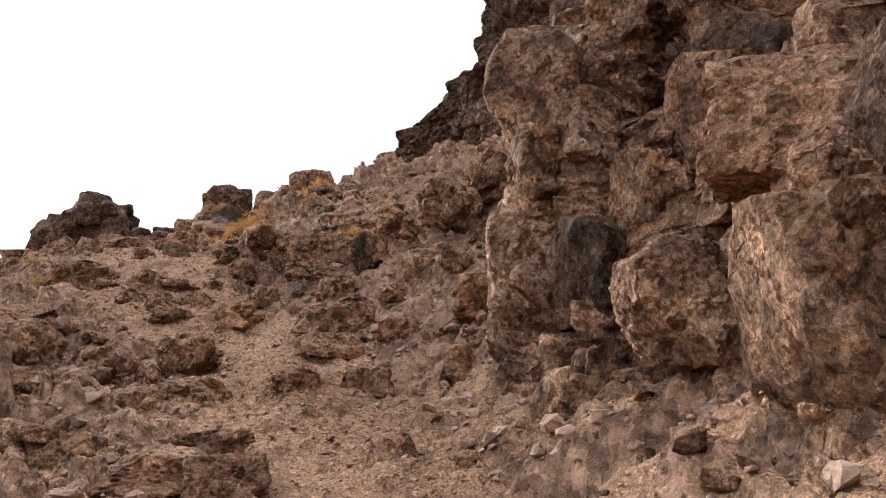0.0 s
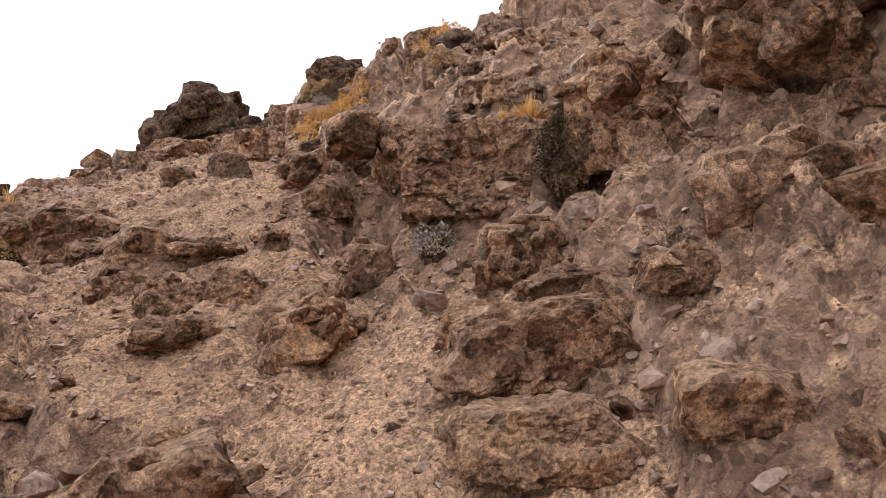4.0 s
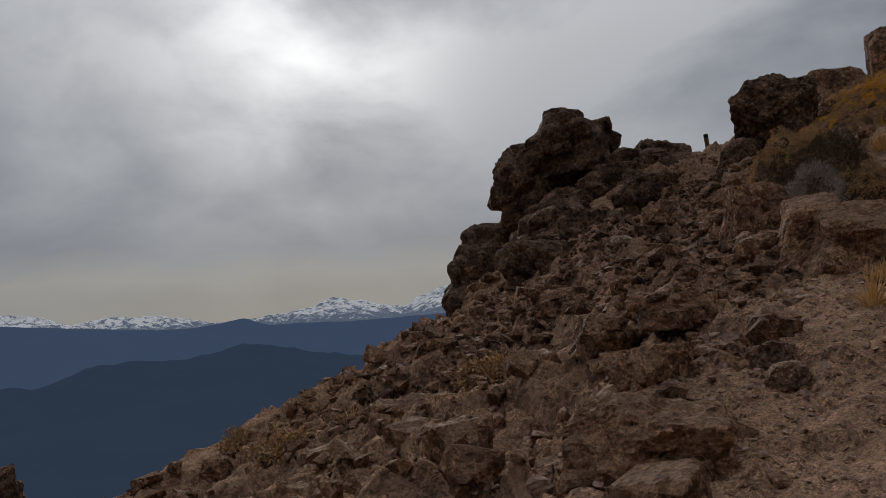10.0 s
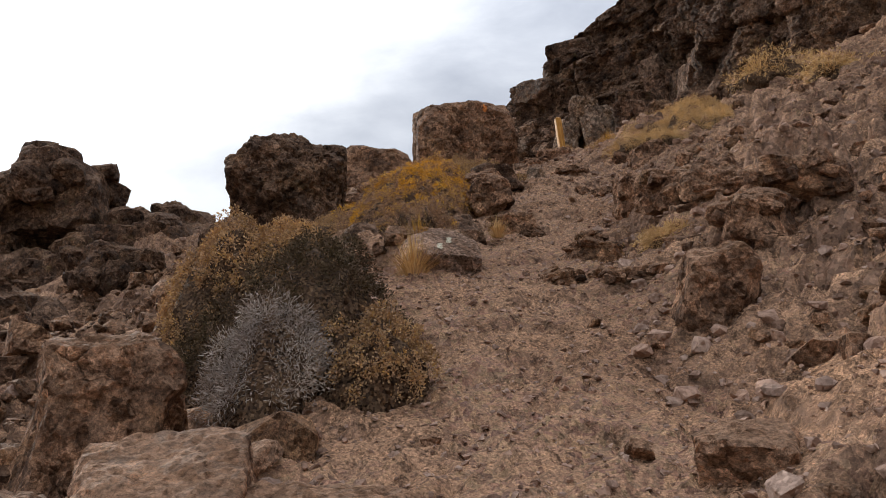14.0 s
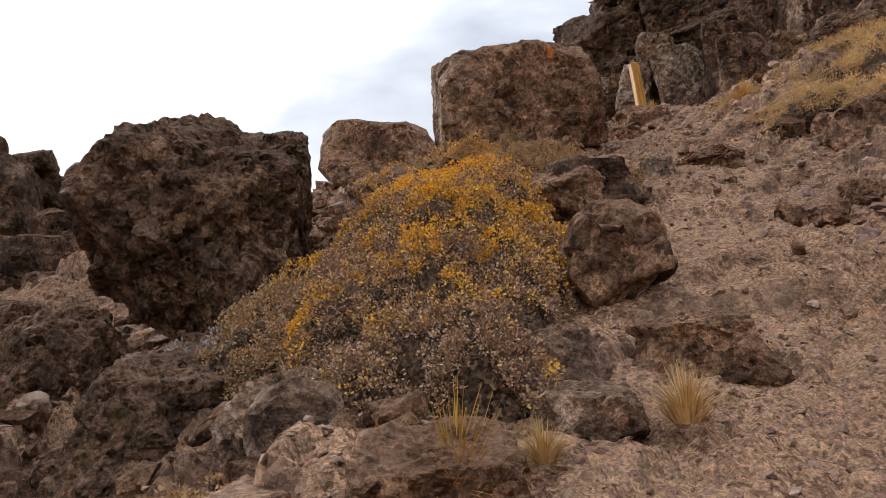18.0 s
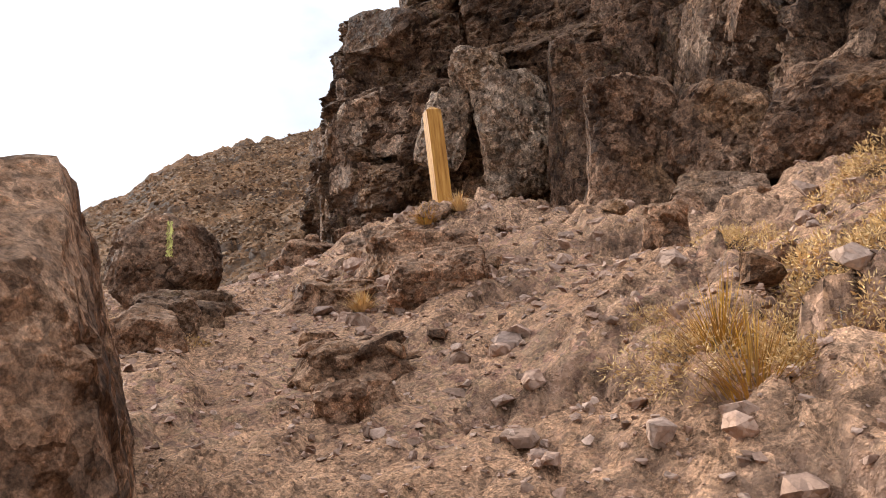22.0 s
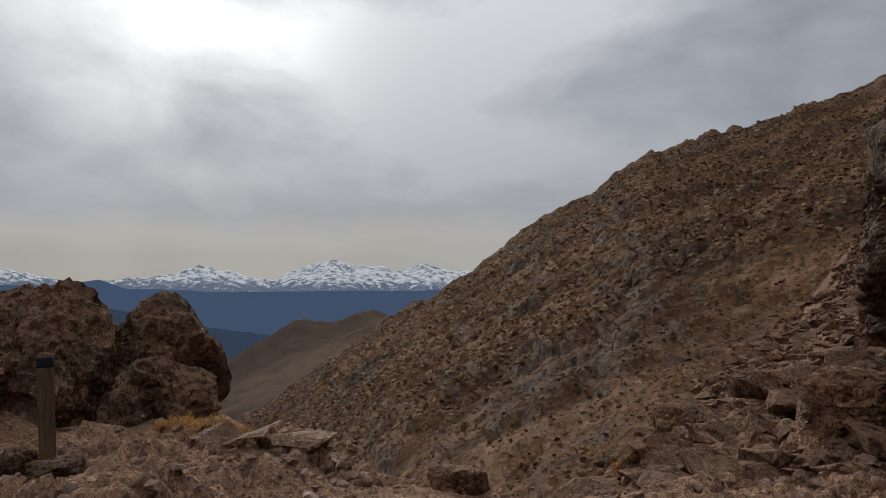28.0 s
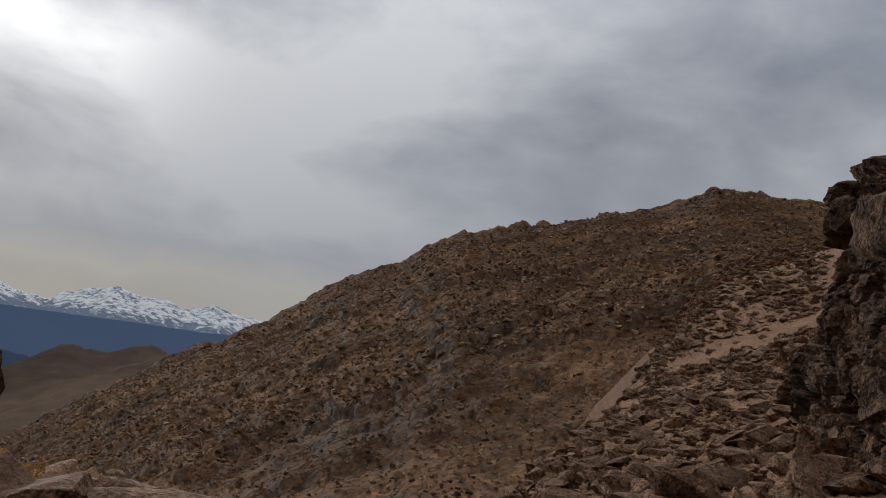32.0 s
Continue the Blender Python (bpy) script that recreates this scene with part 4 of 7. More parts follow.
boulder("crag_rock", "dark craggy rock wall below the tower", (-11.78, 26.26, 6.42), (0.97, 0.97, 0.92), "dark_rock", 336, spin=30, level=3, rough=0.02, pile=16)
boulder("crag_rock", "broken brown rock in the wall below the tower", (-9.01, 24.28, 5.91), (0.88, 0.84, 0.64), "brown_rock", 337, spin=23, level=3, rough=0.02, pile=16)
boulder("crag_rock", "broken brown rock in the wall below the tower", (-9.16, 21.90, 5.45), (0.66, 0.66, 0.62), "brown_rock", 338, spin=30, level=3, rough=0.02, pile=16)
boulder("crag_rock", "dark broken rock below the tower", (-9.32, 27.37, 6.45), (0.82, 0.82, 0.66), "dark_rock", 339, spin=19, level=3, rough=0.02, pile=16)
boulder("crag_rock", "dark broken rock beside the tower", (-11.20, 31.89, 8.37), (0.97, 0.97, 0.83), "dark_rock", 340, spin=20, level=3, rough=0.02, pile=16)
boulder("overhang_rock", "pale brown block that overhangs a dark hollow", (-2.10, 9.57, 3.68), (0.20, 0.20, 0.17), "red_rock", 341, spin=15, level=5, rough=0.012, rests=False)
boulder("overhang_rock", "dark block wedged over the hollow", (-1.88, 9.66, 3.67), (0.11, 0.11, 0.16), "brown_rock", 342, spin=11, level=5, rough=0.012, rests=False)
boulder("big_block", "massive brown block beside the hollow", (-1.28, 9.08, 3.24), (0.52, 0.42, 0.36), "brown_rock", 343, spin=6, level=6, rough=0.022, boxy=0.15)
boulder("cliff_overhang", "pale reddish overhanging block in the cliff", (1.54, 3.51, 2.66), (0.46, 0.46, 0.40), "red_rock", 344, spin=-24, level=5, sides=14, rough=0.02, rests=False)
boulder("cliff_overhang", "rusty overhanging block in the cliff", (1.48, 3.13, 2.29), (0.24, 0.24, 0.31), "red_rock", 345, spin=-25, level=5, sides=14, rough=0.02, rests=False)
boulder("cliff_block", "rounded brown block in the cliff", (1.11, 4.10, 1.97), (0.31, 0.31, 0.37), "cliff_rock", 346, spin=-15, level=5, sides=14, rough=0.02, rests=False)
boulder("cliff_block", "dark block in the cliff", (0.83, 6.68, 3.73), (0.38, 0.38, 0.38), "cliff_rock", 347, spin=-7, level=4, sides=14, rough=0.02, rests=False)
boulder("cliff_block", "pale block in the cliff", (1.77, 5.29, 3.89), (0.31, 0.31, 0.28), "pale_rock", 348, spin=-18, level=4, sides=12, rough=0.02, rests=False)
boulder("cliff_block", "pale slab in the cliff", (1.06, 7.29, 4.80), (0.50, 0.30, 0.20), "pale_rock", 349, spin=-8, level=4, sides=12, rough=0.02, rests=False)

# ---- rocks along the trail ----
boulder("bank_rock", "weathered brown rock in the bank beside the trail", (-3.96, 7.94, 2.47), (0.82, 0.48, 0.30), "brown_rock", 101, spin=27, level=3, pile=16, group="bank rocks")
boulder("bank_rock", "rounded brown rock in the bank beside the trail", (-2.56, 6.38, 1.90), (0.38, 0.33, 0.26), "brown_rock", 102, spin=22, level=3, pile=9, group="bank rocks")
boulder("bank_rock", "broad brown rock with a pitted face in the bank", (-3.51, 6.73, 1.92), (0.48, 0.30, 0.24), "brown_rock", 103, spin=29, level=3, pile=16, group="bank rocks")
boulder("bank_rock", "large pitted brown rock low in the bank", (-2.47, 5.13, 1.39), (0.45, 0.38, 0.30), "brown_rock", 104, spin=27, level=3, pile=16, group="bank rocks")
boulder("bank_rock", "blocky brown rock on top of the bank", (-2.14, 7.05, 2.17), (0.33, 0.28, 0.22), "brown_rock", 105, spin=16, level=3, pile=9, group="bank rocks")
boulder("bank_rock", "reddish rock wedged in the bank", (-2.09, 5.84, 1.67), (0.27, 0.27, 0.22), "red_rock", 106, spin=19, level=3, pile=9, group="bank rocks")
boulder("bank_rock", "cracked brown rock in the bank", (-1.79, 6.08, 1.75), (0.31, 0.23, 0.18), "brown_rock", 107, spin=15, level=3, pile=9, group="bank rocks")
boulder("bank_rock", "flat brown rock in the bank", (-1.46, 5.32, 1.44), (0.30, 0.18, 0.13), "brown_rock", 108, spin=14, level=3, pile=9, group="bank rocks")
boulder("bank_rock", "low reddish rock slab at the trail's edge", (-1.63, 4.81, 1.27), (0.37, 0.22, 0.16), "red_rock", 109, spin=18, level=5, group="bank rocks")
boulder("bank_rock", "brown rock slab at the trail's edge", (-1.20, 4.75, 1.26), (0.27, 0.21, 0.16), "brown_rock", 110, spin=12, level=5, group="bank rocks")
boulder("bank_rock", "sloping reddish rock beside the trail", (-1.12, 6.30, 1.84), (0.25, 0.22, 0.17), "red_rock", 111, spin=7, level=3, pile=9, group="bank rocks")
boulder("bank_rock", "brown rock on the crest of the bank", (-4.08, 9.57, 3.34), (0.45, 0.26, 0.21), "brown_rock", 112, spin=23, level=3, pile=9, group="bank rocks")
boulder("bank_rock", "low brown rock on the crest of the bank", (-3.03, 8.93, 3.04), (0.46, 0.27, 0.18), "brown_rock", 113, spin=18, level=3, pile=9, group="bank rocks")
boulder("trail_slab", "smooth sandy slab that makes a step in the trail", (-0.94, 7.71, 2.48), (0.39, 0.23, 0.16), "red_rock", 114, spin=4, level=5, sides=10, rough=0.016, group="trail slabs")
boulder("trail_ledge", "dark ledge stone above a step in the trail", (-0.43, 7.63, 2.67), (0.22, 0.17, 0.13), "brown_rock", 115, spin=-0, level=3, pile=9)
boulder("trail_ledge", "dark ledge stone above a step in the trail", (-1.05, 8.24, 2.85), (0.24, 0.20, 0.16), "brown_rock", 116, spin=5, level=3, pile=9)
boulder("trail_slab", "worn sandy slab in the trail", (-1.00, 7.28, 2.22), (0.32, 0.19, 0.10), "red_rock", 117, spin=5, level=5, sides=10, rough=0.016, group="trail slabs")
boulder("trail_slab", "worn sandy slab in the trail", (-0.59, 6.41, 1.85), (0.19, 0.14, 0.11), "red_rock", 118, spin=2, level=4, sides=10, rough=0.016, group="trail slabs")
boulder("trail_slab", "worn flat stone in the trail", (-0.36, 5.15, 1.37), (0.15, 0.13, 0.10), "red_rock", 119, spin=-1, level=4, sides=10, rough=0.016, group="trail slabs")
boulder("loose_stone", "loose reddish stone at the cliff foot", (0.29, 4.92, 1.36), (0.09, 0.09, 0.08), "red_rock", 120, spin=-11, level=4, group="loose stones")
boulder("loose_stone", "loose reddish stone at the cliff foot", (0.10, 4.92, 1.28), (0.10, 0.10, 0.08), "red_rock", 121, spin=-8, level=4, group="loose stones")
boulder("loose_stone", "loose stone beside the trail", (0.08, 6.29, 2.01), (0.11, 0.10, 0.08), "red_rock", 122, spin=-6, level=3, group="loose stones")
boulder("trail_slab", "sandy slab beside the step", (-0.38, 7.07, 2.29), (0.22, 0.17, 0.13), "red_rock", 123, spin=-1, level=4, sides=10, rough=0.016, group="trail slabs")
boulder("bank_outcrop", "broken brown crag above the trail", (0.14, 8.31, 3.60), (0.45, 0.44, 0.43), "cliff_rock", 124, spin=-6, level=3, pile=9)
boulder("bank_outcrop", "tall broken brown crag above the trail", (0.61, 8.36, 3.90), (0.42, 0.37, 0.51), "cliff_rock", 125, spin=-10, level=3, pile=16)
boulder("bank_outcrop", "broken brown crag beside the cliff", (0.70, 7.23, 3.11), (0.30, 0.26, 0.42), "cliff_rock", 126, spin=-13, level=3, pile=16)
boulder("bank_outcrop", "broken brown rock face above the trail", (-0.10, 7.71, 2.93), (0.34, 0.32, 0.25), "red_rock", 127, spin=-4, level=3, pile=9)
boulder("bank_outcrop", "broken brown rock face above the trail", (0.33, 6.88, 2.57), (0.29, 0.28, 0.23), "red_rock", 128, spin=-10, level=3, pile=9)
boulder("bank_outcrop", "broken brown rock face above the trail", (-0.54, 8.77, 3.56), (0.35, 0.32, 0.25), "red_rock", 129, spin=0, level=3, pile=9)
boulder("bank_rock", "large rough block low in the bank", (-3.68, 7.29, 2.21), (0.44, 0.44, 0.40), "brown_rock", 130, spin=31, level=3, pile=16, group="bank rocks")
boulder("bank_rock", "large rough block low in the bank", (-2.50, 6.44, 1.94), (0.35, 0.34, 0.31), "brown_rock", 131, spin=24, level=3, pile=16, group="bank rocks")
boulder("left_rock", "brown rock among others at the trail's edge", (-3.22, 8.65, 2.88), (0.17, 0.16, 0.14), "brown_rock", 132, spin=40, level=3, pile=9, group="edge rocks")
boulder("left_rock", "cracked brown rock at the trail's edge", (-2.84, 8.51, 2.80), (0.21, 0.19, 0.15), "brown_rock", 133, spin=37, level=3, pile=9, group="edge rocks")
boulder("left_rock", "angular brown rock at the trail's edge", (-2.52, 8.55, 2.82), (0.20, 0.18, 0.14), "brown_rock", 134, spin=32, level=3, pile=9, group="edge rocks")
boulder("left_rock", "large cracked rock at the trail's edge", (-2.66, 8.15, 2.62), (0.24, 0.17, 0.13), "brown_rock", 135, spin=39, level=3, pile=16, group="edge rocks")
boulder("left_rock", "large rounded brown rock beside the trail", (-1.98, 8.11, 2.60), (0.27, 0.21, 0.16), "red_rock", 136, spin=27, level=3, pile=16, group="edge rocks")
boulder("left_rock", "brown rock in the trail's bank", (-1.84, 8.66, 2.88), (0.18, 0.18, 0.15), "brown_rock", 137, spin=20, level=3, pile=9, group="edge rocks")
boulder("left_rock", "brown stone in the trail's bank", (-2.53, 9.17, 3.09), (0.13, 0.12, 0.09), "brown_rock", 138, spin=27, level=3, pile=9, group="edge rocks")
boulder("left_rock", "brown rock on the slope's edge", (-3.73, 9.24, 3.14), (0.18, 0.15, 0.12), "brown_rock", 139, spin=40, level=3, pile=9, group="edge rocks")
boulder("spur_rock", "broken brown rock beside the overhang", (-2.59, 10.17, 3.60), (0.26, 0.26, 0.21), "brown_rock", 140, spin=23, level=3, pile=9)
boulder("spur_rock", "dark angular rock standing out of the slope", (-3.53, 11.03, 3.87), (0.17, 0.15, 0.17), "dark_rock", 141, spin=28, level=4, knobs=0.08, rough=0.018)
boulder("slope_slab", "smooth reddish slab face", (-3.77, 12.27, 4.24), (0.32, 0.27, 0.21), "red_rock", 142, spin=25, level=4, sides=10, rough=0.016)
boulder("crest_rock", "brown rock on the skyline", (-3.98, 11.02, 3.84), (0.15, 0.15, 0.12), "brown_rock", 143, spin=31, level=4)
boulder("overhang_rock", "pale brown block that overhangs a dark hollow", (-2.26, 10.19, 3.79), (0.20, 0.18, 0.28), "grey_rock", 144, spin=19, level=5)
boulder("overhang_rock", "dark block wedged beside the hollow", (-2.00, 10.06, 3.68), (0.10, 0.09, 0.21), "brown_rock", 145, spin=16, level=5)
boulder("spur_rock", "grey block behind the overhang", (-2.72, 10.71, 3.85), (0.11, 0.10, 0.11), "grey_rock", 146, spin=22, level=3)
boulder("lower_slab", "dark undercut ledge in the slope", (-0.85, 7.97, 2.67), (0.26, 0.15, 0.08), "brown_rock", 148, spin=2, level=3, sides=10, rough=0.016, pile=16)
boulder("lower_slab", "broken brown ledge in the slope", (-1.09, 8.26, 2.79), (0.25, 0.14, 0.10), "brown_rock", 149, spin=7, level=3, sides=10, rough=0.016, pile=16)
boulder("lower_slab", "smooth sandy slab in the slope", (-1.22, 8.02, 2.55), (0.18, 0.11, 0.09), "red_rock", 150, spin=11, level=5, sides=10, rough=0.016)
boulder("lower_slab", "broad sandy slab in the slope", (-0.83, 7.84, 2.57), (0.26, 0.15, 0.07), "red_rock", 151, spin=2, level=5, sides=10, rough=0.016)
boulder("lower_slab", "dark ledge stone in the slope", (-0.47, 7.75, 2.70), (0.15, 0.09, 0.07), "brown_rock", 152, spin=-9, level=3, sides=10, rough=0.016, pile=16)
boulder("loose_stone", "grey loose stone on the slope", (-0.43, 7.86, 2.81), (0.04, 0.04, 0.04), "grey_rock", 153, spin=-9, level=3, group="loose stones")
boulder("loose_stone", "grey loose stone on the slope", (-0.38, 7.82, 2.80), (0.04, 0.04, 0.03), "grey_rock", 154, spin=-11, level=3, group="loose stones")
boulder("upper_rock", "grey rock on the upper slope", (-1.01, 9.44, 3.78), (0.13, 0.13, 0.11), "grey_rock", 155, spin=4, level=3, pile=9, group="upper slope rocks")
boulder("upper_rock", "grey rock on the upper slope", (-0.70, 9.24, 3.78), (0.14, 0.13, 0.10), "grey_rock", 156, spin=-1, level=3, pile=9, group="upper slope rocks")
boulder("upper_rock", "grey rock on the upper slope", (-0.50, 9.33, 3.93), (0.12, 0.10, 0.07), "grey_rock", 157, spin=-5, level=3, pile=9, group="upper slope rocks")
boulder("upper_rock", "brown ledge on the upper slope", (-0.46, 8.62, 3.41), (0.21, 0.12, 0.08), "brown_rock", 158, spin=-6, level=3, pile=16, group="upper slope rocks")
boulder("upper_rock", "brown rock on the upper slope", (-1.41, 9.76, 3.78), (0.15, 0.12, 0.09), "brown_rock", 159, spin=9, level=3, pile=9, group="upper slope rocks")
boulder("left_rock", "broken brown rock below the overhang", (-2.38, 9.87, 3.33), (0.22, 0.22, 0.21), "brown_rock", 161, spin=19, level=3, pile=9, group="edge rocks")
boulder("upper_rock", "grey rock on the scree", (-1.60, 9.91, 3.70), (0.12, 0.11, 0.14), "grey_rock", 162, spin=5, level=3, pile=9, group="upper slope rocks")
boulder("upper_rock", "broken grey rock on the scree", (-1.45, 9.76, 3.73), (0.15, 0.15, 0.13), "grey_rock", 163, spin=3, level=3, pile=9, group="upper slope rocks")
boulder("upper_rock", "grey rock beside the overhang", (-1.78, 10.04, 3.68), (0.08, 0.07, 0.10), "grey_rock", 164, spin=8, level=4, group="upper slope rocks")
boulder("crest_rock", "pale brown rock on the slope's edge", (-4.11, 9.96, 3.43), (0.15, 0.14, 0.11), "brown_rock", 165, spin=40, level=4)
boulder("crest_rock", "brown stone on the slope's edge", (-4.51, 10.06, 3.47), (0.12, 0.10, 0.08), "brown_rock", 166, spin=43, level=4)
boulder("crest_rock", "flat brown rock on the slope's edge", (-3.96, 9.55, 3.26), (0.24, 0.14, 0.11), "brown_rock", 167, spin=43, level=5)
boulder("upper_rock", "grey rock below the cliff", (-1.60, 11.24, 4.63), (0.25, 0.22, 0.17), "grey_rock", 168, spin=4, level=3, pile=9, group="upper slope rocks")
boulder("upper_rock", "large grey rock below the cliff", (-1.18, 10.81, 4.56), (0.25, 0.20, 0.16), "grey_rock", 169, spin=-2, level=3, pile=9, group="upper slope rocks")
boulder("upper_rock", "grey rock on the scree", (-1.37, 9.97, 3.97), (0.12, 0.11, 0.12), "grey_rock", 170, spin=1, level=3, pile=9, group="upper slope rocks")
boulder("upper_rock", "dark rock on the scree", (-1.16, 9.65, 3.86), (0.17, 0.17, 0.14), "brown_rock", 171, spin=-3, level=3, pile=9, group="upper slope rocks")
boulder("upper_rock", "dark rock below the cliff", (-1.06, 10.15, 4.25), (0.17, 0.16, 0.14), "brown_rock", 172, spin=-4, level=3, pile=9, group="upper slope rocks")
boulder("upper_rock", "grey rock on the scree", (-1.39, 10.32, 4.19), (0.15, 0.11, 0.09), "grey_rock", 173, spin=1, level=3, pile=9, group="upper slope rocks")
boulder("slope_rock", "dark grey slab rock beside the trail", (-5.58, 13.23, 4.45), (0.22, 0.22, 0.21), "grey_rock", 174, spin=28, level=5, group="slope rocks")
boulder("slope_rock", "large rusty slab on the slope", (-5.74, 14.74, 4.83), (0.44, 0.32, 0.25), "red_rock", 175, spin=22, level=5, group="slope rocks")
boulder("slope_rock", "broken brown rock on the slope", (-6.47, 17.62, 5.42), (0.50, 0.39, 0.31), "brown_rock", 176, spin=20, level=3, pile=9, group="slope rocks")
boulder("slope_rock", "round pale rock on the slope", (-6.24, 19.87, 5.99), (0.26, 0.25, 0.20), "pale_rock", 177, spin=15, level=4, group="slope rocks")
boulder("slope_rock", "brown slab in the bank", (-4.65, 14.00, 4.61), (0.23, 0.21, 0.16), "brown_rock", 178, spin=14, level=5, group="slope rocks")
boulder("slope_rock", "grey stone on the slope", (-5.31, 15.89, 5.05), (0.12, 0.11, 0.09), "grey_rock", 179, spin=15, level=3, group="slope rocks")
boulder("slope_rock", "brown slab at the trail", (-4.35, 13.06, 4.36), (0.13, 0.12, 0.12), "brown_rock", 180, spin=13, level=4, group="slope rocks")
boulder("tower_foot", "dark knobbly rock at the tower's foot", (-19.49, 38.23, 8.53), (0.98, 0.78, 0.61), "dark_rock", 181, spin=29, level=4, knobs=0.08, rough=0.018, group="tower rocks")
boulder("tower_foot", "dark knobbly rock at the tower's foot", (-20.43, 37.92, 6.09), (0.98, 0.87, 1.29), "dark_rock", 182, spin=31, level=3, knobs=0.08, rough=0.018, pile=9, group="tower rocks")
boulder("tower_foot", "dark broken rock below the tower", (-18.17, 39.26, 7.03), (1.35, 1.33, 1.23), "dark_rock", 183, spin=26, level=3, knobs=0.08, rough=0.018, pile=9, group="tower rocks")
boulder("tower_foot", "dark broken rock below the tower", (-18.73, 38.96, 5.52), (1.35, 1.10, 0.86), "dark_rock", 184, spin=27, level=3, knobs=0.08, rough=0.018, pile=9, group="tower rocks")
boulder("tower_foot", "broken dark rock on the slope", (-19.63, 38.57, 3.85), (1.47, 1.41, 1.10), "dark_rock", 185, spin=29, level=3, knobs=0.08, rough=0.018, pile=9, group="tower rocks")
boulder("notch_rock", "dark stones in the notch beside the tower", (-13.37, 40.51, 10.90), (0.98, 0.81, 0.64), "dark_rock", 186, spin=18, level=4, knobs=0.08, rough=0.018)
boulder("brink_rock", "dark broken rock at the slope's brink", (-19.73, 17.26, 3.10), (0.67, 0.59, 1.59), "dark_rock", 187, spin=64, level=3, knobs=0.08, rough=0.018, pile=16)
boulder("brink_rock", "dark broken rock at the slope's brink", (-19.35, 17.98, 2.89), (0.74, 0.65, 1.51), "dark_rock", 188, spin=61, level=3, knobs=0.08, rough=0.018, pile=16)
boulder("brink_rock", "dark pointed rock at the slope's brink", (-18.76, 18.87, 2.63), (0.64, 0.56, 1.39), "dark_rock", 189, spin=58, level=3, knobs=0.08, rough=0.018, pile=16)
boulder("slope_rock", "split orange-brown slab on the slope", (-5.62, 19.45, 6.27), (0.30, 0.33, 0.20), "red_rock", 190, spin=11, tip=(22, -4), level=5, sides=11, boxy=0.06, rough=0.012, group="slope rocks")
boulder("slope_rock", "brown rock below the shrub", (-6.94, 23.84, 7.17), (0.57, 0.47, 0.37), "brown_rock", 191, spin=11, level=3, pile=9, group="slope rocks")
boulder("split_slab", "broad orange-brown slab with a dark crack", (-5.15, 19.2, 6.08), (0.46, 0.44, 0.20), "red_rock", 193, spin=14, tip=(24, 6), level=5, sides=11, boxy=0.06, rough=0.012)
boulder("slope_rock", "round pale stone on the slope", (-6.18, 19.84, 5.99), (0.23, 0.22, 0.17), "pale_rock", 194, spin=11, level=4, group="slope rocks")
boulder("slope_rock", "large broken rock with a rusty face", (-6.60, 18.03, 5.46), (0.48, 0.34, 0.27), "brown_rock", 195, spin=19, level=3, pile=16, group="slope rocks")
boulder("slope_rock", "broken rock slabs on the slope", (-7.10, 17.59, 5.24), (0.34, 0.34, 0.32), "brown_rock", 196, spin=25, level=3, pile=9, group="slope rocks")
boulder("slope_rock", "large rusty slab on the slope", (-6.19, 16.13, 5.08), (0.32, 0.23, 0.18), "red_rock", 197, spin=22, level=5, group="slope rocks")
boulder("tower_foot", "dark rock wall below the tower", (-18.57, 42.41, 9.61), (1.72, 1.41, 1.10), "dark_rock", 198, spin=25, level=3, knobs=0.08, rough=0.018, pile=9, group="tower rocks")
boulder("tower_foot", "dark knobbly rock at the tower's foot", (-21.50, 41.05, 6.18), (1.35, 1.19, 1.35), "dark_rock", 199, spin=30, level=3, knobs=0.08, rough=0.018, pile=9, group="tower rocks")
boulder("slope_rock", "grey stone on the slope", (-5.46, 16.39, 5.16), (0.11, 0.11, 0.09), "grey_rock", 200, spin=11, level=4, group="slope rocks")
boulder("trail_slab", "flat stone in the trail", (-4.70, 16.48, 5.18), (0.16, 0.12, 0.09), "red_rock", 201, spin=1, level=4, sides=10, rough=0.016, group="trail slabs")
boulder("trail_slab", "flat stone in the trail", (-4.49, 16.29, 5.14), (0.14, 0.13, 0.11), "red_rock", 202, spin=-2, level=4, sides=10, rough=0.016, group="trail slabs")
boulder("slope_rock", "brown rock on the slope", (-7.56, 20.51, 5.84), (0.24, 0.21, 0.31), "brown_rock", 203, spin=30, level=3, pile=9, group="slope rocks")
boulder("slope_rock", "pale leaning stone on the slope", (-9.15, 24.02, 6.49), (0.23, 0.21, 0.25), "pale_rock", 204, spin=28, level=4, group="slope rocks")
boulder("slope_rock", "broken brown rock below the slab", (-6.42, 20.85, 6.55), (0.36, 0.30, 0.32), "brown_rock", 205, spin=20, level=5, group="slope rocks")
boulder("slope_rock", "brown stone below the slab", (-6.13, 20.29, 6.12), (0.20, 0.18, 0.14), "brown_rock", 206, spin=17, level=4, group="slope rocks")
boulder("trail_rock", "brown rock beside the trail", (-3.22, 22.42, 7.17), (0.27, 0.24, 0.27), "brown_rock", 207, spin=-11, level=4)
boulder("trail_outcrop", "low worn bedrock step in the trail", (-3.69, 24.73, 7.73), (0.37, 0.22, 0.09), "brown_rock", 208, spin=-5, level=3, pile=9)
boulder("bank_outcrop", "broken brown outcrop above the trail", (-2.61, 23.42, 7.78), (0.37, 0.32, 0.25), "brown_rock", 209, spin=-14, level=3, pile=9)
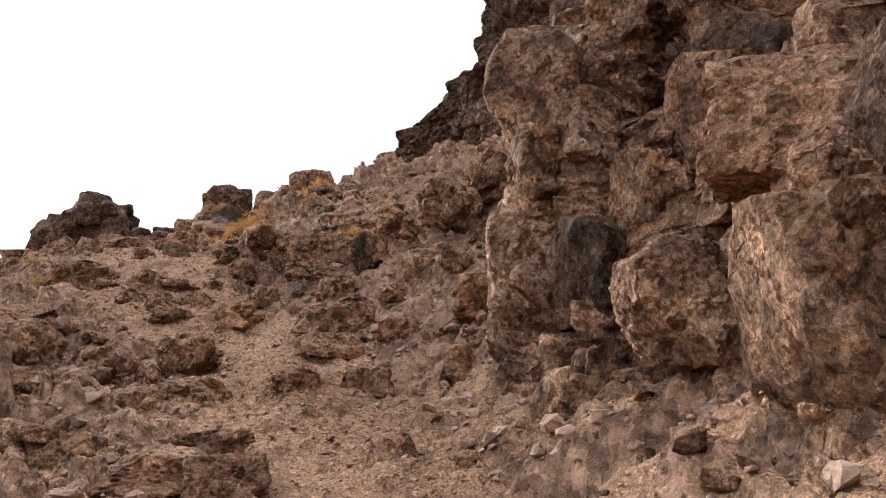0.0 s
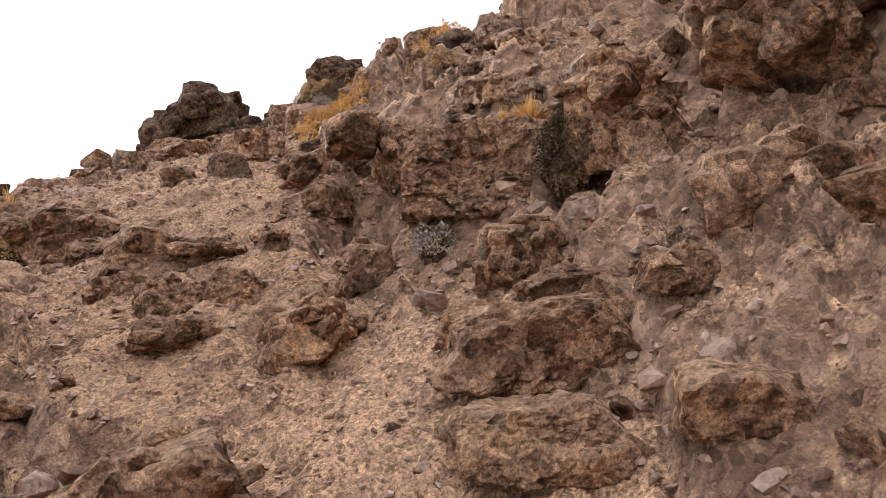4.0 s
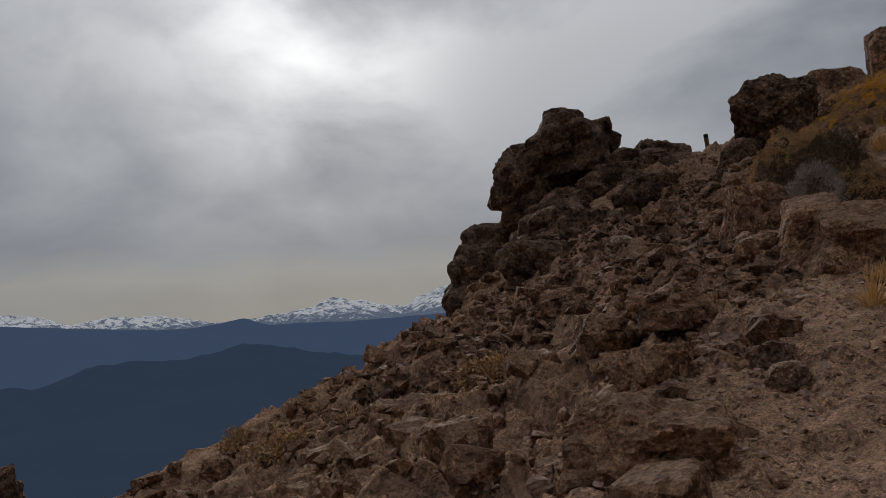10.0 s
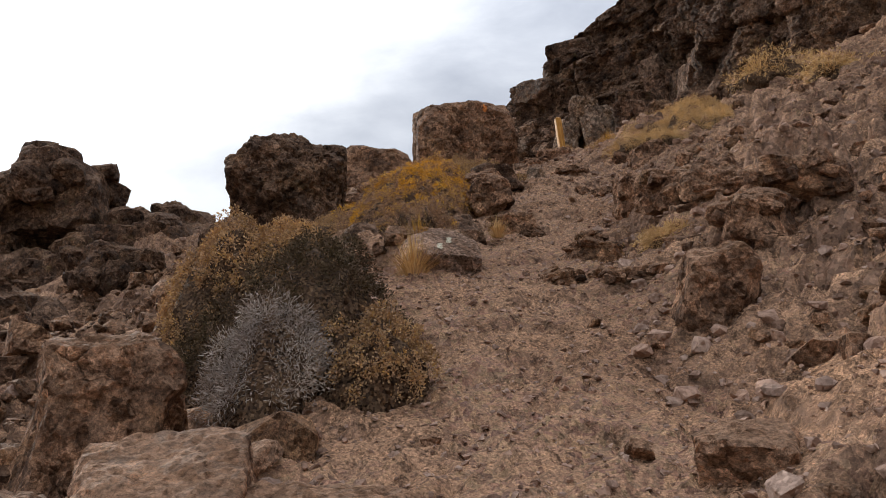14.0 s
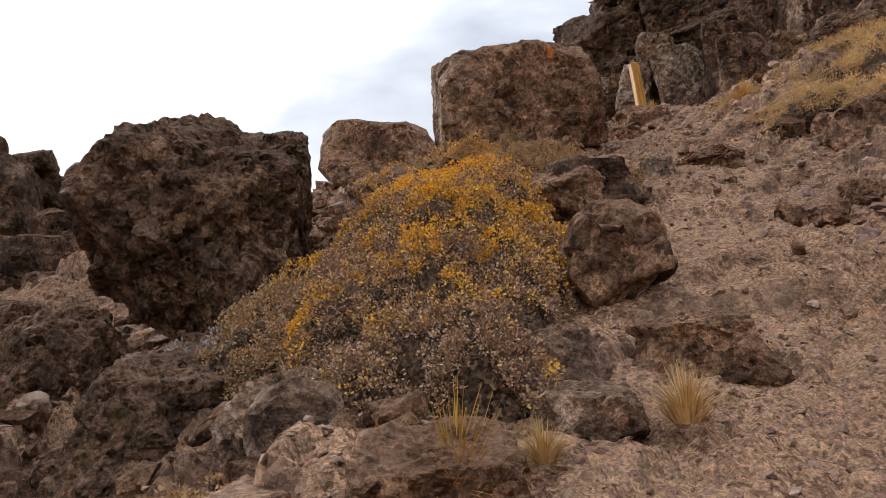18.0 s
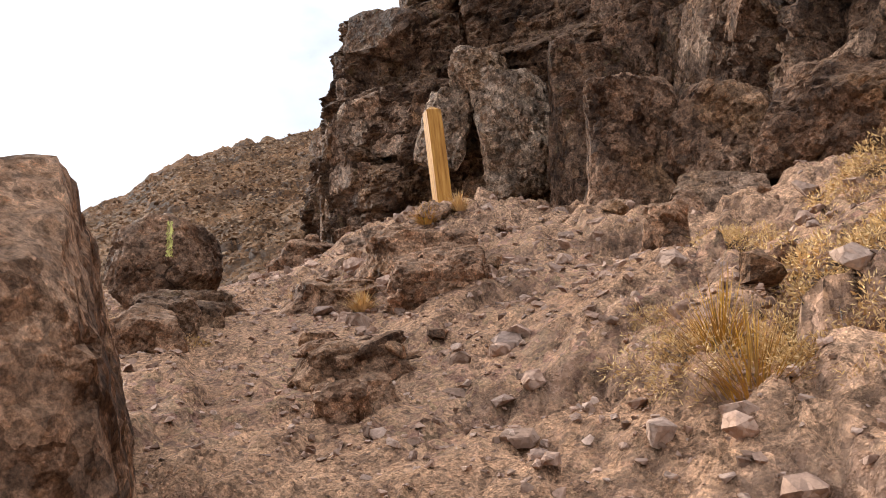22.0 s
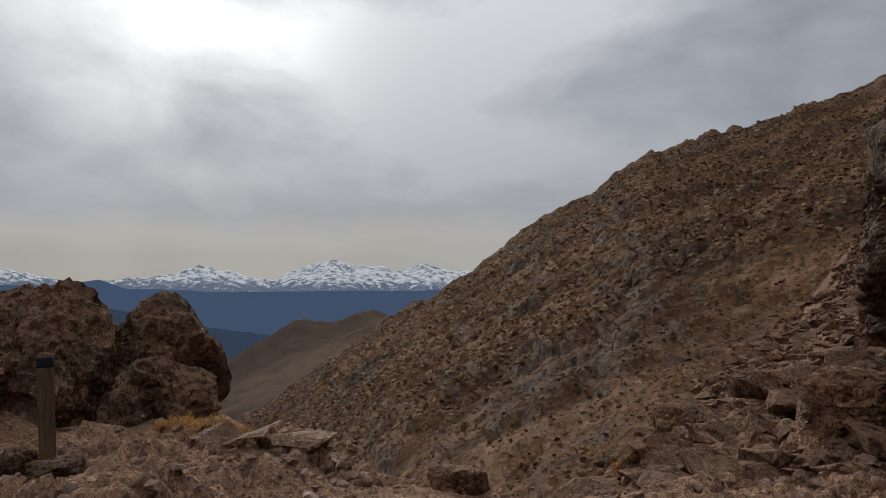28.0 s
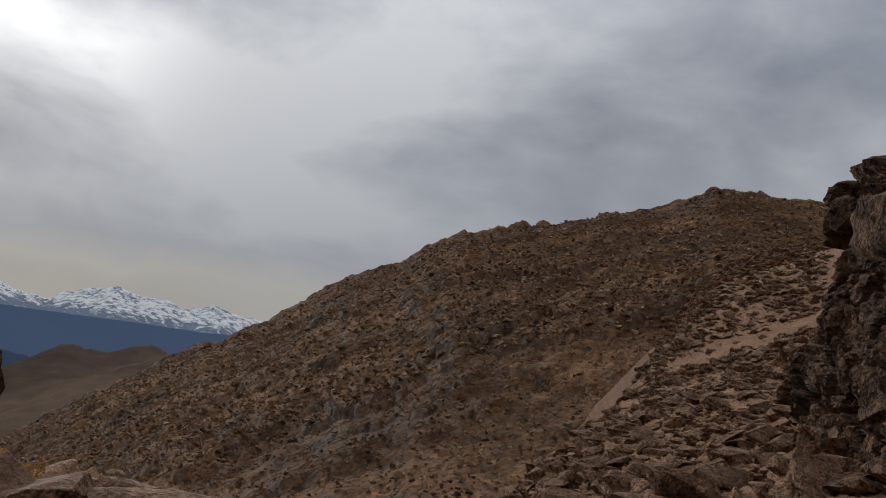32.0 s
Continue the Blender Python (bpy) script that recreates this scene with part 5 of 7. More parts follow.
boulder("bank_outcrop", "broken brown outcrop above the trail", (-2.16, 23.83, 8.12), (0.60, 0.35, 0.25), "brown_rock", 210, spin=-16, level=3, pile=9)
boulder("bank_outcrop", "broken brown outcrop above the trail", (-1.77, 22.49, 7.82), (0.40, 0.33, 0.26), "brown_rock", 211, spin=-22, level=3, pile=9)
boulder("trail_rock", "low sandy rock in the trail", (-3.65, 20.50, 6.28), (0.23, 0.23, 0.19), "red_rock", 212, spin=-10, level=4)
boulder("trail_rock", "grey stone in the trail", (-3.50, 20.08, 6.19), (0.12, 0.11, 0.09), "grey_rock", 213, spin=-13, level=4)
boulder("trail_rock", "sandy rock in the bank", (-3.09, 19.34, 6.22), (0.20, 0.20, 0.19), "red_rock", 214, spin=-21, level=5)
boulder("trail_rock", "low brown rock beside the trail", (-4.49, 19.81, 6.02), (0.28, 0.16, 0.11), "brown_rock", 215, spin=-1, level=5)
boulder("flat_rock", "flat grey rock beside a grass tuft", (-4.87, 25.8, 7.98), (0.24, 0.20, 0.16), "grey_rock", 216, spin=3, level=5, sides=10, rough=0.016)
boulder("flat_rock", "dark rock below the boulder", (-4.48, 29.00, 9.36), (0.39, 0.33, 0.26), "dark_rock", 217, spin=-0, level=4, knobs=0.08, rough=0.018)
boulder("flat_rock", "flat-topped grey boulder with a pale mark", (-5.07, 24.29, 7.58), (0.40, 0.36, 0.26), "smooth_rock", 218, spin=8, tip=(26, 3), level=6, sides=9, boxy=0.12, rough=0.006)
boulder("flat_rock", "brown boulder behind the flat rock", (-5.38, 25.2, 7.88), (0.31, 0.26, 0.20), "brown_rock", 219, spin=10, level=5, sides=10, rough=0.016)
boulder("flat_rock", "grey rock below the shrub", (-5.95, 25.78, 8.02), (0.21, 0.21, 0.18), "grey_rock", 220, spin=15, level=4, sides=10, rough=0.016)
boulder("flat_rock", "grey stone below the shrub", (-4.94, 26.17, 8.24), (0.17, 0.16, 0.12), "grey_rock", 222, spin=4, level=4, sides=10, rough=0.016)
boulder("dark_block", "dark block beside the golden shrub", (-4.60, 26.89, 8.65), (0.33, 0.29, 0.38), "brown_rock", 223, spin=0, level=3, pile=9)
boulder("trail_rock", "low brown rock beside the trail", (-4.36, 26.28, 8.28), (0.27, 0.16, 0.11), "brown_rock", 224, spin=-2, level=5)
boulder("bank_outcrop", "big rounded outcrop above the trail", (-2.83, 25.35, 8.32), (0.45, 0.44, 0.36), "brown_rock", 225, spin=-21, level=3, pile=16)
boulder("bank_outcrop", "broken brown outcrop above the trail", (-2.54, 24.90, 8.30), (0.39, 0.38, 0.32), "brown_rock", 226, spin=-26, level=3, pile=16)
boulder("bank_outcrop", "ribbed sandy outcrop above the trail", (-3.05, 26.25, 8.52), (0.24, 0.21, 0.35), "red_rock", 227, spin=-16, level=3, pile=9)
boulder("trail_outcrop", "brown bedrock step in the trail", (-4.08, 23.66, 7.34), (0.22, 0.22, 0.12), "brown_rock", 228, spin=-10, level=3, pile=16)
boulder("trail_outcrop", "brown bedrock step in the trail", (-3.67, 23.68, 7.35), (0.24, 0.23, 0.12), "brown_rock", 229, spin=-17, level=3, pile=16)
boulder("trail_outcrop", "brown bedrock step in the trail", (-3.38, 23.48, 7.37), (0.24, 0.20, 0.09), "brown_rock", 230, spin=-24, level=3, pile=16)
boulder("trail_outcrop", "low brown bedrock in the trail", (-3.64, 25.23, 7.91), (0.19, 0.18, 0.09), "brown_rock", 231, spin=-12, level=3, pile=9)
boulder("slope_rock", "dark rock below the outcrop", (-6.98, 26.75, 7.85), (0.44, 0.42, 0.48), "dark_rock", 232, spin=22, level=6, knobs=0.06, rough=0.02, boxy=0, sides=14, group="slope rocks")
boulder("dark_outcrop", "dark craggy rock at the end of the outcrop", (-7.95, 27.6, 7.95), (0.44, 0.46, 0.60), "dark_rock", 381, spin=25, level=6, knobs=0.08, rough=0.02, boxy=0, sides=14)
boulder("slope_rock", "broken brown rock in the bank below the outcrop", (-7.6, 26.7, 7.5), (0.42, 0.4, 0.45), "umber_rock", 382, spin=15, level=5, pile=16, group="slope rocks")
boulder("slope_rock", "dark broken rock low in the bank", (-7.1, 25.9, 7.3), (0.45, 0.4, 0.42), "umber_rock", 383, spin=28, level=5, pile=16, group="slope rocks")
boulder("slope_rock", "grey rounded rock below the golden shrub", (-6.15, 26.15, 7.95), (0.26, 0.24, 0.3), "grey_rock", 384, spin=12, level=5, group="slope rocks")
boulder("slope_rock", "brown rock below the shrub", (-5.84, 24.60, 7.65), (0.21, 0.19, 0.15), "brown_rock", 233, spin=18, level=3, pile=9, group="slope rocks")
boulder("shrub_rock", "brown rock among shrubs", (-5.99, 30.62, 9.60), (0.42, 0.29, 0.22), "brown_rock", 234, spin=13, level=5)
boulder("shrub_rock", "flat-topped reddish rock among shrubs", (-4.67, 28.92, 9.30), (0.29, 0.28, 0.22), "red_rock", 235, spin=1, level=5)
boulder("shrub_rock", "pale upright stone beside the trail", (-3.87, 29.56, 9.52), (0.14, 0.13, 0.18), "pale_rock", 236, spin=-9, level=4)
boulder("shrub_rock", "low brown rock at the trail's edge", (-4.72, 27.26, 8.55), (0.29, 0.18, 0.14), "red_rock", 237, spin=3, level=5)
boulder("shrub_rock", "pointed grey stone at the trail's edge", (-4.58, 27.92, 8.89), (0.12, 0.11, 0.12), "grey_rock", 238, spin=-0, level=4)
boulder("post_rock", "rounded reddish rock in front of the post", (-3.02, 35.75, 11.38), (0.40, 0.30, 0.2), "red_rock", 239, spin=-8, level=5)
boulder("trail_rock", "brown stone in the trail", (-3.38, 27.94, 8.90), (0.11, 0.10, 0.12), "brown_rock", 240, spin=-21, level=4)
boulder("trail_rock", "brown stone in the trail", (-3.11, 28.08, 8.93), (0.16, 0.13, 0.10), "brown_rock", 241, spin=-24, level=4)
boulder("trail_rock", "brown stone in the trail", (-2.77, 28.31, 9.10), (0.19, 0.13, 0.10), "brown_rock", 242, spin=-27, level=5)
boulder("trail_rock", "brown stone below the straw shrubs", (-2.04, 29.99, 9.97), (0.26, 0.21, 0.16), "brown_rock", 243, spin=-26, level=4)
boulder("shrub_rock", "reddish rock at the shrub's edge", (-4.59, 29.92, 9.59), (0.20, 0.18, 0.14), "red_rock", 244, spin=7, level=5)
boulder("shrub_rock", "pale grey stone at the trail's edge", (-3.87, 29.79, 9.54), (0.17, 0.16, 0.13), "grey_rock", 245, spin=-7, level=5)
boulder("shrub_rock", "grey stone under the boulder", (-4.06, 31.21, 10.04), (0.13, 0.13, 0.11), "grey_rock", 246, spin=-2, level=4)
boulder("trail_outcrop", "low worn bedrock in the trail", (-3.26, 30.31, 9.75), (0.37, 0.23, 0.11), "brown_rock", 247, spin=-16, level=3, pile=16)
boulder("loose_stone", "flat loose stone on the trail", (-2.41, 31.29, 10.24), (0.10, 0.07, 0.06), "red_rock", 248, spin=-23, level=4, group="loose stones")
boulder("loose_stone", "reddish stone in the bank", (-2.22, 30.39, 10.00), (0.14, 0.14, 0.11), "red_rock", 249, spin=-30, level=4, group="loose stones")
boulder("loose_stone", "grey stone among the straw shrubs", (-1.45, 32.50, 11.01), (0.20, 0.12, 0.09), "grey_rock", 250, spin=-27, level=4, group="loose stones")
boulder("trail_outcrop", "low reddish bedrock beside the trail", (-3.66, 35.32, 11.09), (0.38, 0.27, 0.13), "red_rock", 251, spin=0, level=3, pile=9)
boulder("trail_outcrop", "low brown bedrock beside the trail", (-3.58, 33.79, 10.78), (0.34, 0.22, 0.10), "brown_rock", 252, spin=-1, level=3, pile=16)
boulder("loose_stone", "flat stone on the trail", (-3.64, 33.28, 10.63), (0.12, 0.11, 0.09), "red_rock", 253, spin=-0, level=4, group="loose stones")
boulder("loose_stone", "dark stone on the trail", (-3.51, 33.42, 10.66), (0.11, 0.09, 0.07), "brown_rock", 254, spin=-2, level=4, group="loose stones")
boulder("prop_stone", "angular rock under the painted rock", (-4.61, 34.25, 10.87), (0.21, 0.20, 0.17), "brown_rock", 255, spin=12, level=5)
boulder("prop_stone", "dark stone under the painted rock", (-4.44, 34.88, 10.96), (0.17, 0.15, 0.11), "dark_rock", 256, spin=9, level=4, knobs=0.08, rough=0.018)
boulder("base_stone", "stone at the foot of the post", (-2.83, 36.90, 11.77), (0.17, 0.16, 0.12), "grey_rock", 257, spin=-7, level=4)
boulder("bank_rock", "brown rock below the cliff", (-1.69, 34.71, 11.48), (0.14, 0.12, 0.16), "brown_rock", 258, spin=-22, level=4, group="bank rocks")
boulder("bank_rock", "grey stone among straw shrubs", (-1.57, 33.24, 11.16), (0.13, 0.13, 0.10), "grey_rock", 259, spin=-31, level=3, pile=9, group="bank rocks")
boulder("bank_rock", "pale stone among straw shrubs", (-1.56, 32.96, 11.09), (0.10, 0.08, 0.10), "pale_rock", 260, spin=-33, level=4, group="bank rocks")
boulder("prop_stone", "dark angular stone propped against the painted rock", (-4.59, 34.63, 10.94), (0.18, 0.16, 0.20), "dark_rock", 261, spin=18, level=5, knobs=0.08, rough=0.018)
boulder("prop_stone", "dark wedge of rock under the painted rock", (-4.48, 35.37, 11.03), (0.20, 0.15, 0.11), "dark_rock", 262, spin=13, level=5, knobs=0.08, rough=0.018)
boulder("brow_rock", "brown rock on the brow of the gully", (-6.12, 42.00, 11.14), (0.27, 0.24, 0.19), "brown_rock", 263, spin=14, level=4)
boulder("brow_rock", "grey boulder at the cliff foot", (-2.17, 44.84, 11.82), (0.43, 0.42, 0.37), "grey_rock", 264, spin=-8, level=3, pile=9)
boulder("brow_rock", "reddish slab at the cliff foot", (-4.34, 46.08, 11.73), (0.50, 0.33, 0.26), "red_rock", 265, spin=2, level=4)
boulder("brow_rock", "grey stone on the trail's side", (-3.49, 36.91, 11.50), (0.16, 0.15, 0.12), "grey_rock", 266, spin=-5, level=3, pile=9)
boulder("brow_rock", "brown outcrop below the cliff", (-3.97, 38.20, 11.55), (0.33, 0.25, 0.20), "brown_rock", 267, spin=1, level=3, pile=9)
boulder("brow_rock", "brown stone below the cliff", (-3.53, 37.94, 11.71), (0.18, 0.13, 0.10), "brown_rock", 268, spin=-4, level=3, pile=9)
boulder("brow_rock", "grey stone below the cliff", (-3.34, 37.14, 11.63), (0.12, 0.09, 0.07), "grey_rock", 269, spin=-6, level=4)
boulder("brow_rock", "brown stone at the plateau's edge", (-7.69, 38.49, 11.17), (0.20, 0.17, 0.21), "brown_rock", 270, spin=33, level=4)
boulder("brow_rock", "dark rock at the plateau's edge", (-6.73, 38.15, 11.29), (0.23, 0.23, 0.19), "dark_rock", 271, spin=27, level=3, knobs=0.08, rough=0.018, pile=9)
boulder("brow_rock", "broken reddish slab below the cliff", (-4.34, 46.06, 11.72), (0.61, 0.36, 0.28), "red_rock", 272, spin=0, level=5)
boulder("brow_rock", "layered brown rock on the plateau", (-9.86, 39.92, 10.99), (0.52, 0.32, 0.25), "brown_rock", 273, spin=43, level=3, pile=9)
boulder("brow_rock", "brown stone on the plateau", (-8.60, 39.93, 11.11), (0.25, 0.21, 0.17), "brown_rock", 274, spin=36, level=3, pile=9)
boulder("brow_rock", "brown rock on the plateau", (-7.36, 39.17, 11.25), (0.30, 0.24, 0.18), "brown_rock", 275, spin=30, level=3, pile=9)
boulder("plateau_rock", "dark rock on the plateau", (-15.28, 43.66, 10.95), (0.62, 0.53, 0.42), "dark_rock", 276, spin=60, level=3, knobs=0.08, rough=0.018, pile=9)
boulder("plateau_rock", "pale flat stone on the plateau", (-20.59, 46.11, 10.86), (0.41, 0.32, 0.25), "grey_rock", 277, spin=62, level=4)
boulder("plateau_rock", "grey stone on the plateau", (-11.97, 41.65, 10.98), (0.28, 0.28, 0.23), "grey_rock", 278, spin=60, level=3, pile=9)
boulder("base_stone", "dark stone at the round post's foot", (-12.75, 43.39, 10.90), (0.20, 0.19, 0.15), "dark_rock", 279, spin=53, level=4, knobs=0.08, rough=0.018)
boulder("base_stone", "dark flat stone at the round post's foot", (-11.61, 42.89, 10.95), (0.31, 0.21, 0.16), "dark_rock", 280, spin=51, level=4, knobs=0.08, rough=0.018)
boulder("gully_rock", "brown rock on the gully's brow", (-7.87, 44.01, 10.96), (0.30, 0.22, 0.17), "brown_rock", 281, spin=22, level=4)
boulder("gully_rock", "brown rock on the gully's brow", (-7.50, 55.07, 10.09), (0.65, 0.64, 0.52), "brown_rock", 282, spin=8, level=4)
boulder("rubble_rock", "reddish slab of rubble below the cliff", (-4.57, 46.04, 11.56), (0.44, 0.31, 0.24), "red_rock", 283, spin=-2, level=5)

from mathutils.bvhtree import BVHTree

# ---- paint marks, posts ----


def stroke(name, label, rock, start, way, wide, tall, mat, seed=0):
    """A brushed paint mark: a thin uneven skin draped over a rock; start and way give the line on which it meets the rock."""
    gen = np.random.default_rng(seed)
    m = rock.matrix_basis
    skin = BVHTree.FromPolygons([m @ v.co for v in rock.data.vertices], [tuple(p.vertices) for p in rock.data.polygons])
    way = Vector(way).normalized()
    side = way.cross(Vector((0, 0, 1))).normalized()
    rise = side.cross(way).normalized()
    rows, cols = 34, 12
    pts = []
    for r in range(rows):
        width = wide * (0.5 + 0.6 * gen.random())
        for c in range(cols):
            p = Vector(start) + side * ((c / (cols - 1) - 0.5) * width ) + rise * ((r / (rows - 1) - 0.5) * tall + 0.012 * gen.random())
            hit = skin.ray_cast(p, way)
            pts.append((hit[0] + hit[1] * 0.004) if hit[0] is not None else None)
    faces = [f for f in grid_faces(rows, cols) if gen.random() > 0.25 and all(pts[k] is not None for k in f)]
    ob = new(name, mesh_of(name, [p if p is not None else (0, 0, 0) for p in pts], faces, mat))
    return tagged(ob, label, "paint mark")


def beam(name, half, tall, slope, mat, sides=4, bevel=0.012, turn=45.0):
    """An upright timber with bevelled arrises and a sloped or pointed top."""
    bm = bmesh.new()
    ring = []
    for i in range(sides):
        a = radians(turn + 360 / sides * i)
        ring.append((math.cos(a) * half, math.sin(a) * half))
    low = [bm.verts.new((x, y, -0.25)) for x, y in ring]
    levels = [low]
    for k in range(1, 7):
        levels.append([bm.verts.new((x * (1 - 0.02 * k / 6), y * (1 - 0.02 * k / 6), -0.25 + (tall + 0.25 - slope) * k / 6)) for x, y in ring])
    tip = bm.verts.new((0, 0, tall))
    for a, b in zip(levels, levels[1:]):
        for i in range(sides):
            bm.faces.new((a[i], a[(i + 1) % sides], b[(i + 1) % sides], b[i]))
    for i in range(sides):
        bm.faces.new((levels[-1][i], levels[-1][(i + 1) % sides], tip))
    bm.faces.new(low[::-1])
    if bevel:
        bmesh.ops.bevel(bm, geom=[e for e in bm.edges if sides == 4 and abs((e.verts[0].co - e.verts[1].co).normalized().z) > 0.7], offset=bevel, segments=2, affect="EDGES")
    mesh = bpy.data.meshes.new(name)
    bm.to_mesh(mesh)
    bm.free()
    mesh.materials.append(LIB[mat])
    for p in mesh.polygons:
        p.use_smooth = sides > 6
    return mesh


post = thing("square_trail_post", "new yellow-brown square timber post standing before the cliff", "post", (-2.66, 37.75, 11.93))
post.rotation_euler = Euler((radians(-4), radians(-5), radians(12)))
part("beam", beam("beam", 0.105, 1.0, 0.05, "new_timber"), post)
log_post = thing("round_trail_post", "old dark round timber post with a blue-black band", "post", (-12.45, 43.5, 10.85))
log_post.rotation_euler = Euler((radians(2), radians(-3), 0))
part("log", beam("log", 0.085, 1.2, 0.02, "old_timber", sides=20, bevel=0), log_post)
part("band", beam("band", 0.089, 0.05, 0.0, "dark_paint", sides=20, bevel=0), log_post, "dark blue painted band").matrix_local = pose(0, 0, 1.13) @ Matrix.Diagonal((1, 1, 0.35, 1))

stroke("yellow_paint_mark", "worn yellow paint stripe on the dark rock", bpy.data.objects["painted_rock"], (-4.60, 34.4, 11.56), (-0.12, 1.0, -0.10), 0.045, 0.24, "yellow_paint", 4)
flat = [o for o in bpy.data.objects if o.name.startswith("flat_rock") and abs(o.location.x + 5.07) < 0.05 and abs(o.location.y - 24.29) < 0.05][0]
stroke("pale_paint_mark", "pale rubbed paint stroke on the flat grey boulder", flat, (-4.98, 22.6, 8.60), (0.0, 1.0, -0.5), 0.05, 0.10, "pale_paint", 6)
stroke("pale_paint_mark", "pale yellow rubbed paint stroke on the flat grey boulder", flat, (-5.05, 22.6, 8.44), (0.0, 1.0, -0.5), 0.05, 0.10, "pale_paint", 7)
stroke("orange_paint_mark", "faded orange paint mark near the boulder's top", bpy.data.objects["balanced_boulder"], (-4.60, 29.6, 11.72), (0.0, 1.0, -0.36), 0.085, 0.13, "orange_paint", 5)

# ---- plants ----


def sprigs(rng, mid, out, leaf, each, slim):
    """Sprigs of small leaves round given points, each fanning out its own way: corner points and faces."""
    n = len(mid) * each
    spray = np.repeat(out, each, 0) * 0.75 + rng.normal(size=(n, 3)) * 0.62
    spray /= np.linalg.norm(spray, axis=1)[:, None]
    c = np.repeat(mid, each, 0) + spray * (leaf * (0.5 + 2.2 * rng.random(n) ** 0.7))[:, None]
    along = spray + rng.normal(size=(n, 3)) * 0.45
    along /= np.linalg.norm(along, axis=1)[:, None]
    side = np.cross(along, rng.normal(size=(n, 3)))
    side /= np.linalg.norm(side, axis=1)[:, None]
    long = leaf * (0.7 + 0.7 * rng.random(n))[:, None]
    v = np.stack([c, c + along * long * 0.5 + side * long * slim, c + along * long, c + along * long * 0.5 - side * long * slim], 1).reshape(-1, 3)
    return v, np.arange(n * 4).reshape(-1, 4)


def leaf_cloud(rng, count, half, leaf, each=22, hollow=0.35, seed=0, slim=0.3):
    """Small leaves in sprigs over a lumpy dome: corner points and faces."""
    tufts = max(count // each, 30)
    a = rng.random(tufts) * 2 * np.pi
    up = rng.random(tufts) ** 0.75
    d = np.stack([np.cos(a) * np.sqrt(1 - up**2), np.sin(a) * np.sqrt(1 - up**2), up], -1)
    lump = 0.80 + 0.34 * value_noise(d * 3.0 + seed, seed) + 0.22 * value_noise(d * 7.0 + seed, seed + 1)
    deep = 1 - hollow * rng.random(tufts) ** 2.2
    return sprigs(rng, d * (lump * deep)[:, None] * np.array(half), d, leaf, each, slim)


def twig_fan(rng, count, half, thick=0.004, bend=0.25, reach=0.95):
    """Thin woody twigs from the root out through the dome: three-sided tapering stalks."""
    vs, fs = [], []
    for _ in range(count):
        a, up = rng.random() * 2 * np.pi, rng.random() ** 0.8
        d = np.array([np.cos(a) * np.sqrt(1 - up * up), np.sin(a) * np.sqrt(1 - up * up), up])
        end = d * np.array(half) * reach * (0.7 + 0.35 * rng.random())
        start = end * 0.12 * rng.random()
        mids = [start + (end - start) * f + rng.normal(size=3) * bend * f * (1 - f) * np.mean(half) for f in (0.0, 0.35, 0.7, 1.0)]
        base = len(vs)
        for k, m in enumerate(mids):
            r = thick * (1.15 - 0.3 * k)
            for q in range(3):
                vs.append(m + r * np.array([math.cos(q * 2.094), math.sin(q * 2.094), 0.3 * math.sin(q * 2.0)]))
        for k in range(3):
            for q in range(3):
                fs.append((base + 3 * k + q, base + 3 * k + (q + 1) % 3, base + 3 * k + 3 + (q + 1) % 3, base + 3 * k + 3 + q))
    return np.array(vs), np.array(fs)


def shrub(name, label, at, half, leaves, mat, seed, leaf=0.022, twigs=60, twig_mat="grey_twig", hollow=0.35, group="cushion shrubs"):
    """A low cushion shrub: foliage and twigs. The middle lies on the ground."""
    rng = np.random.default_rng(seed)
    half = (half[0] * 1.08, half[1] * 1.08, half[2] * 0.74)
    ob = thing(name, label, "shrub", at, group)
    straw = mat == "straw"
    part("foliage", mesh_of("foliage", *leaf_cloud(rng, int(leaves * 1.7), half, leaf * (1.8 if straw else 1.4), hollow=hollow, seed=seed, slim=0.1 if straw else 0.36), mat, False), ob, kind="stuff")
    # solid core whose dark colour replaces shade inside the foliage
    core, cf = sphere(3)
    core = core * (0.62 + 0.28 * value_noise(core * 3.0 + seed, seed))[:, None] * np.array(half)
    part("cushion", mesh_of("cushion", core, cf, "shade_core"), ob)
    part("branchwork", mesh_of("branchwork", *twig_fan(rng, twigs, half), twig_mat), ob, kind="stuff")
    return ob


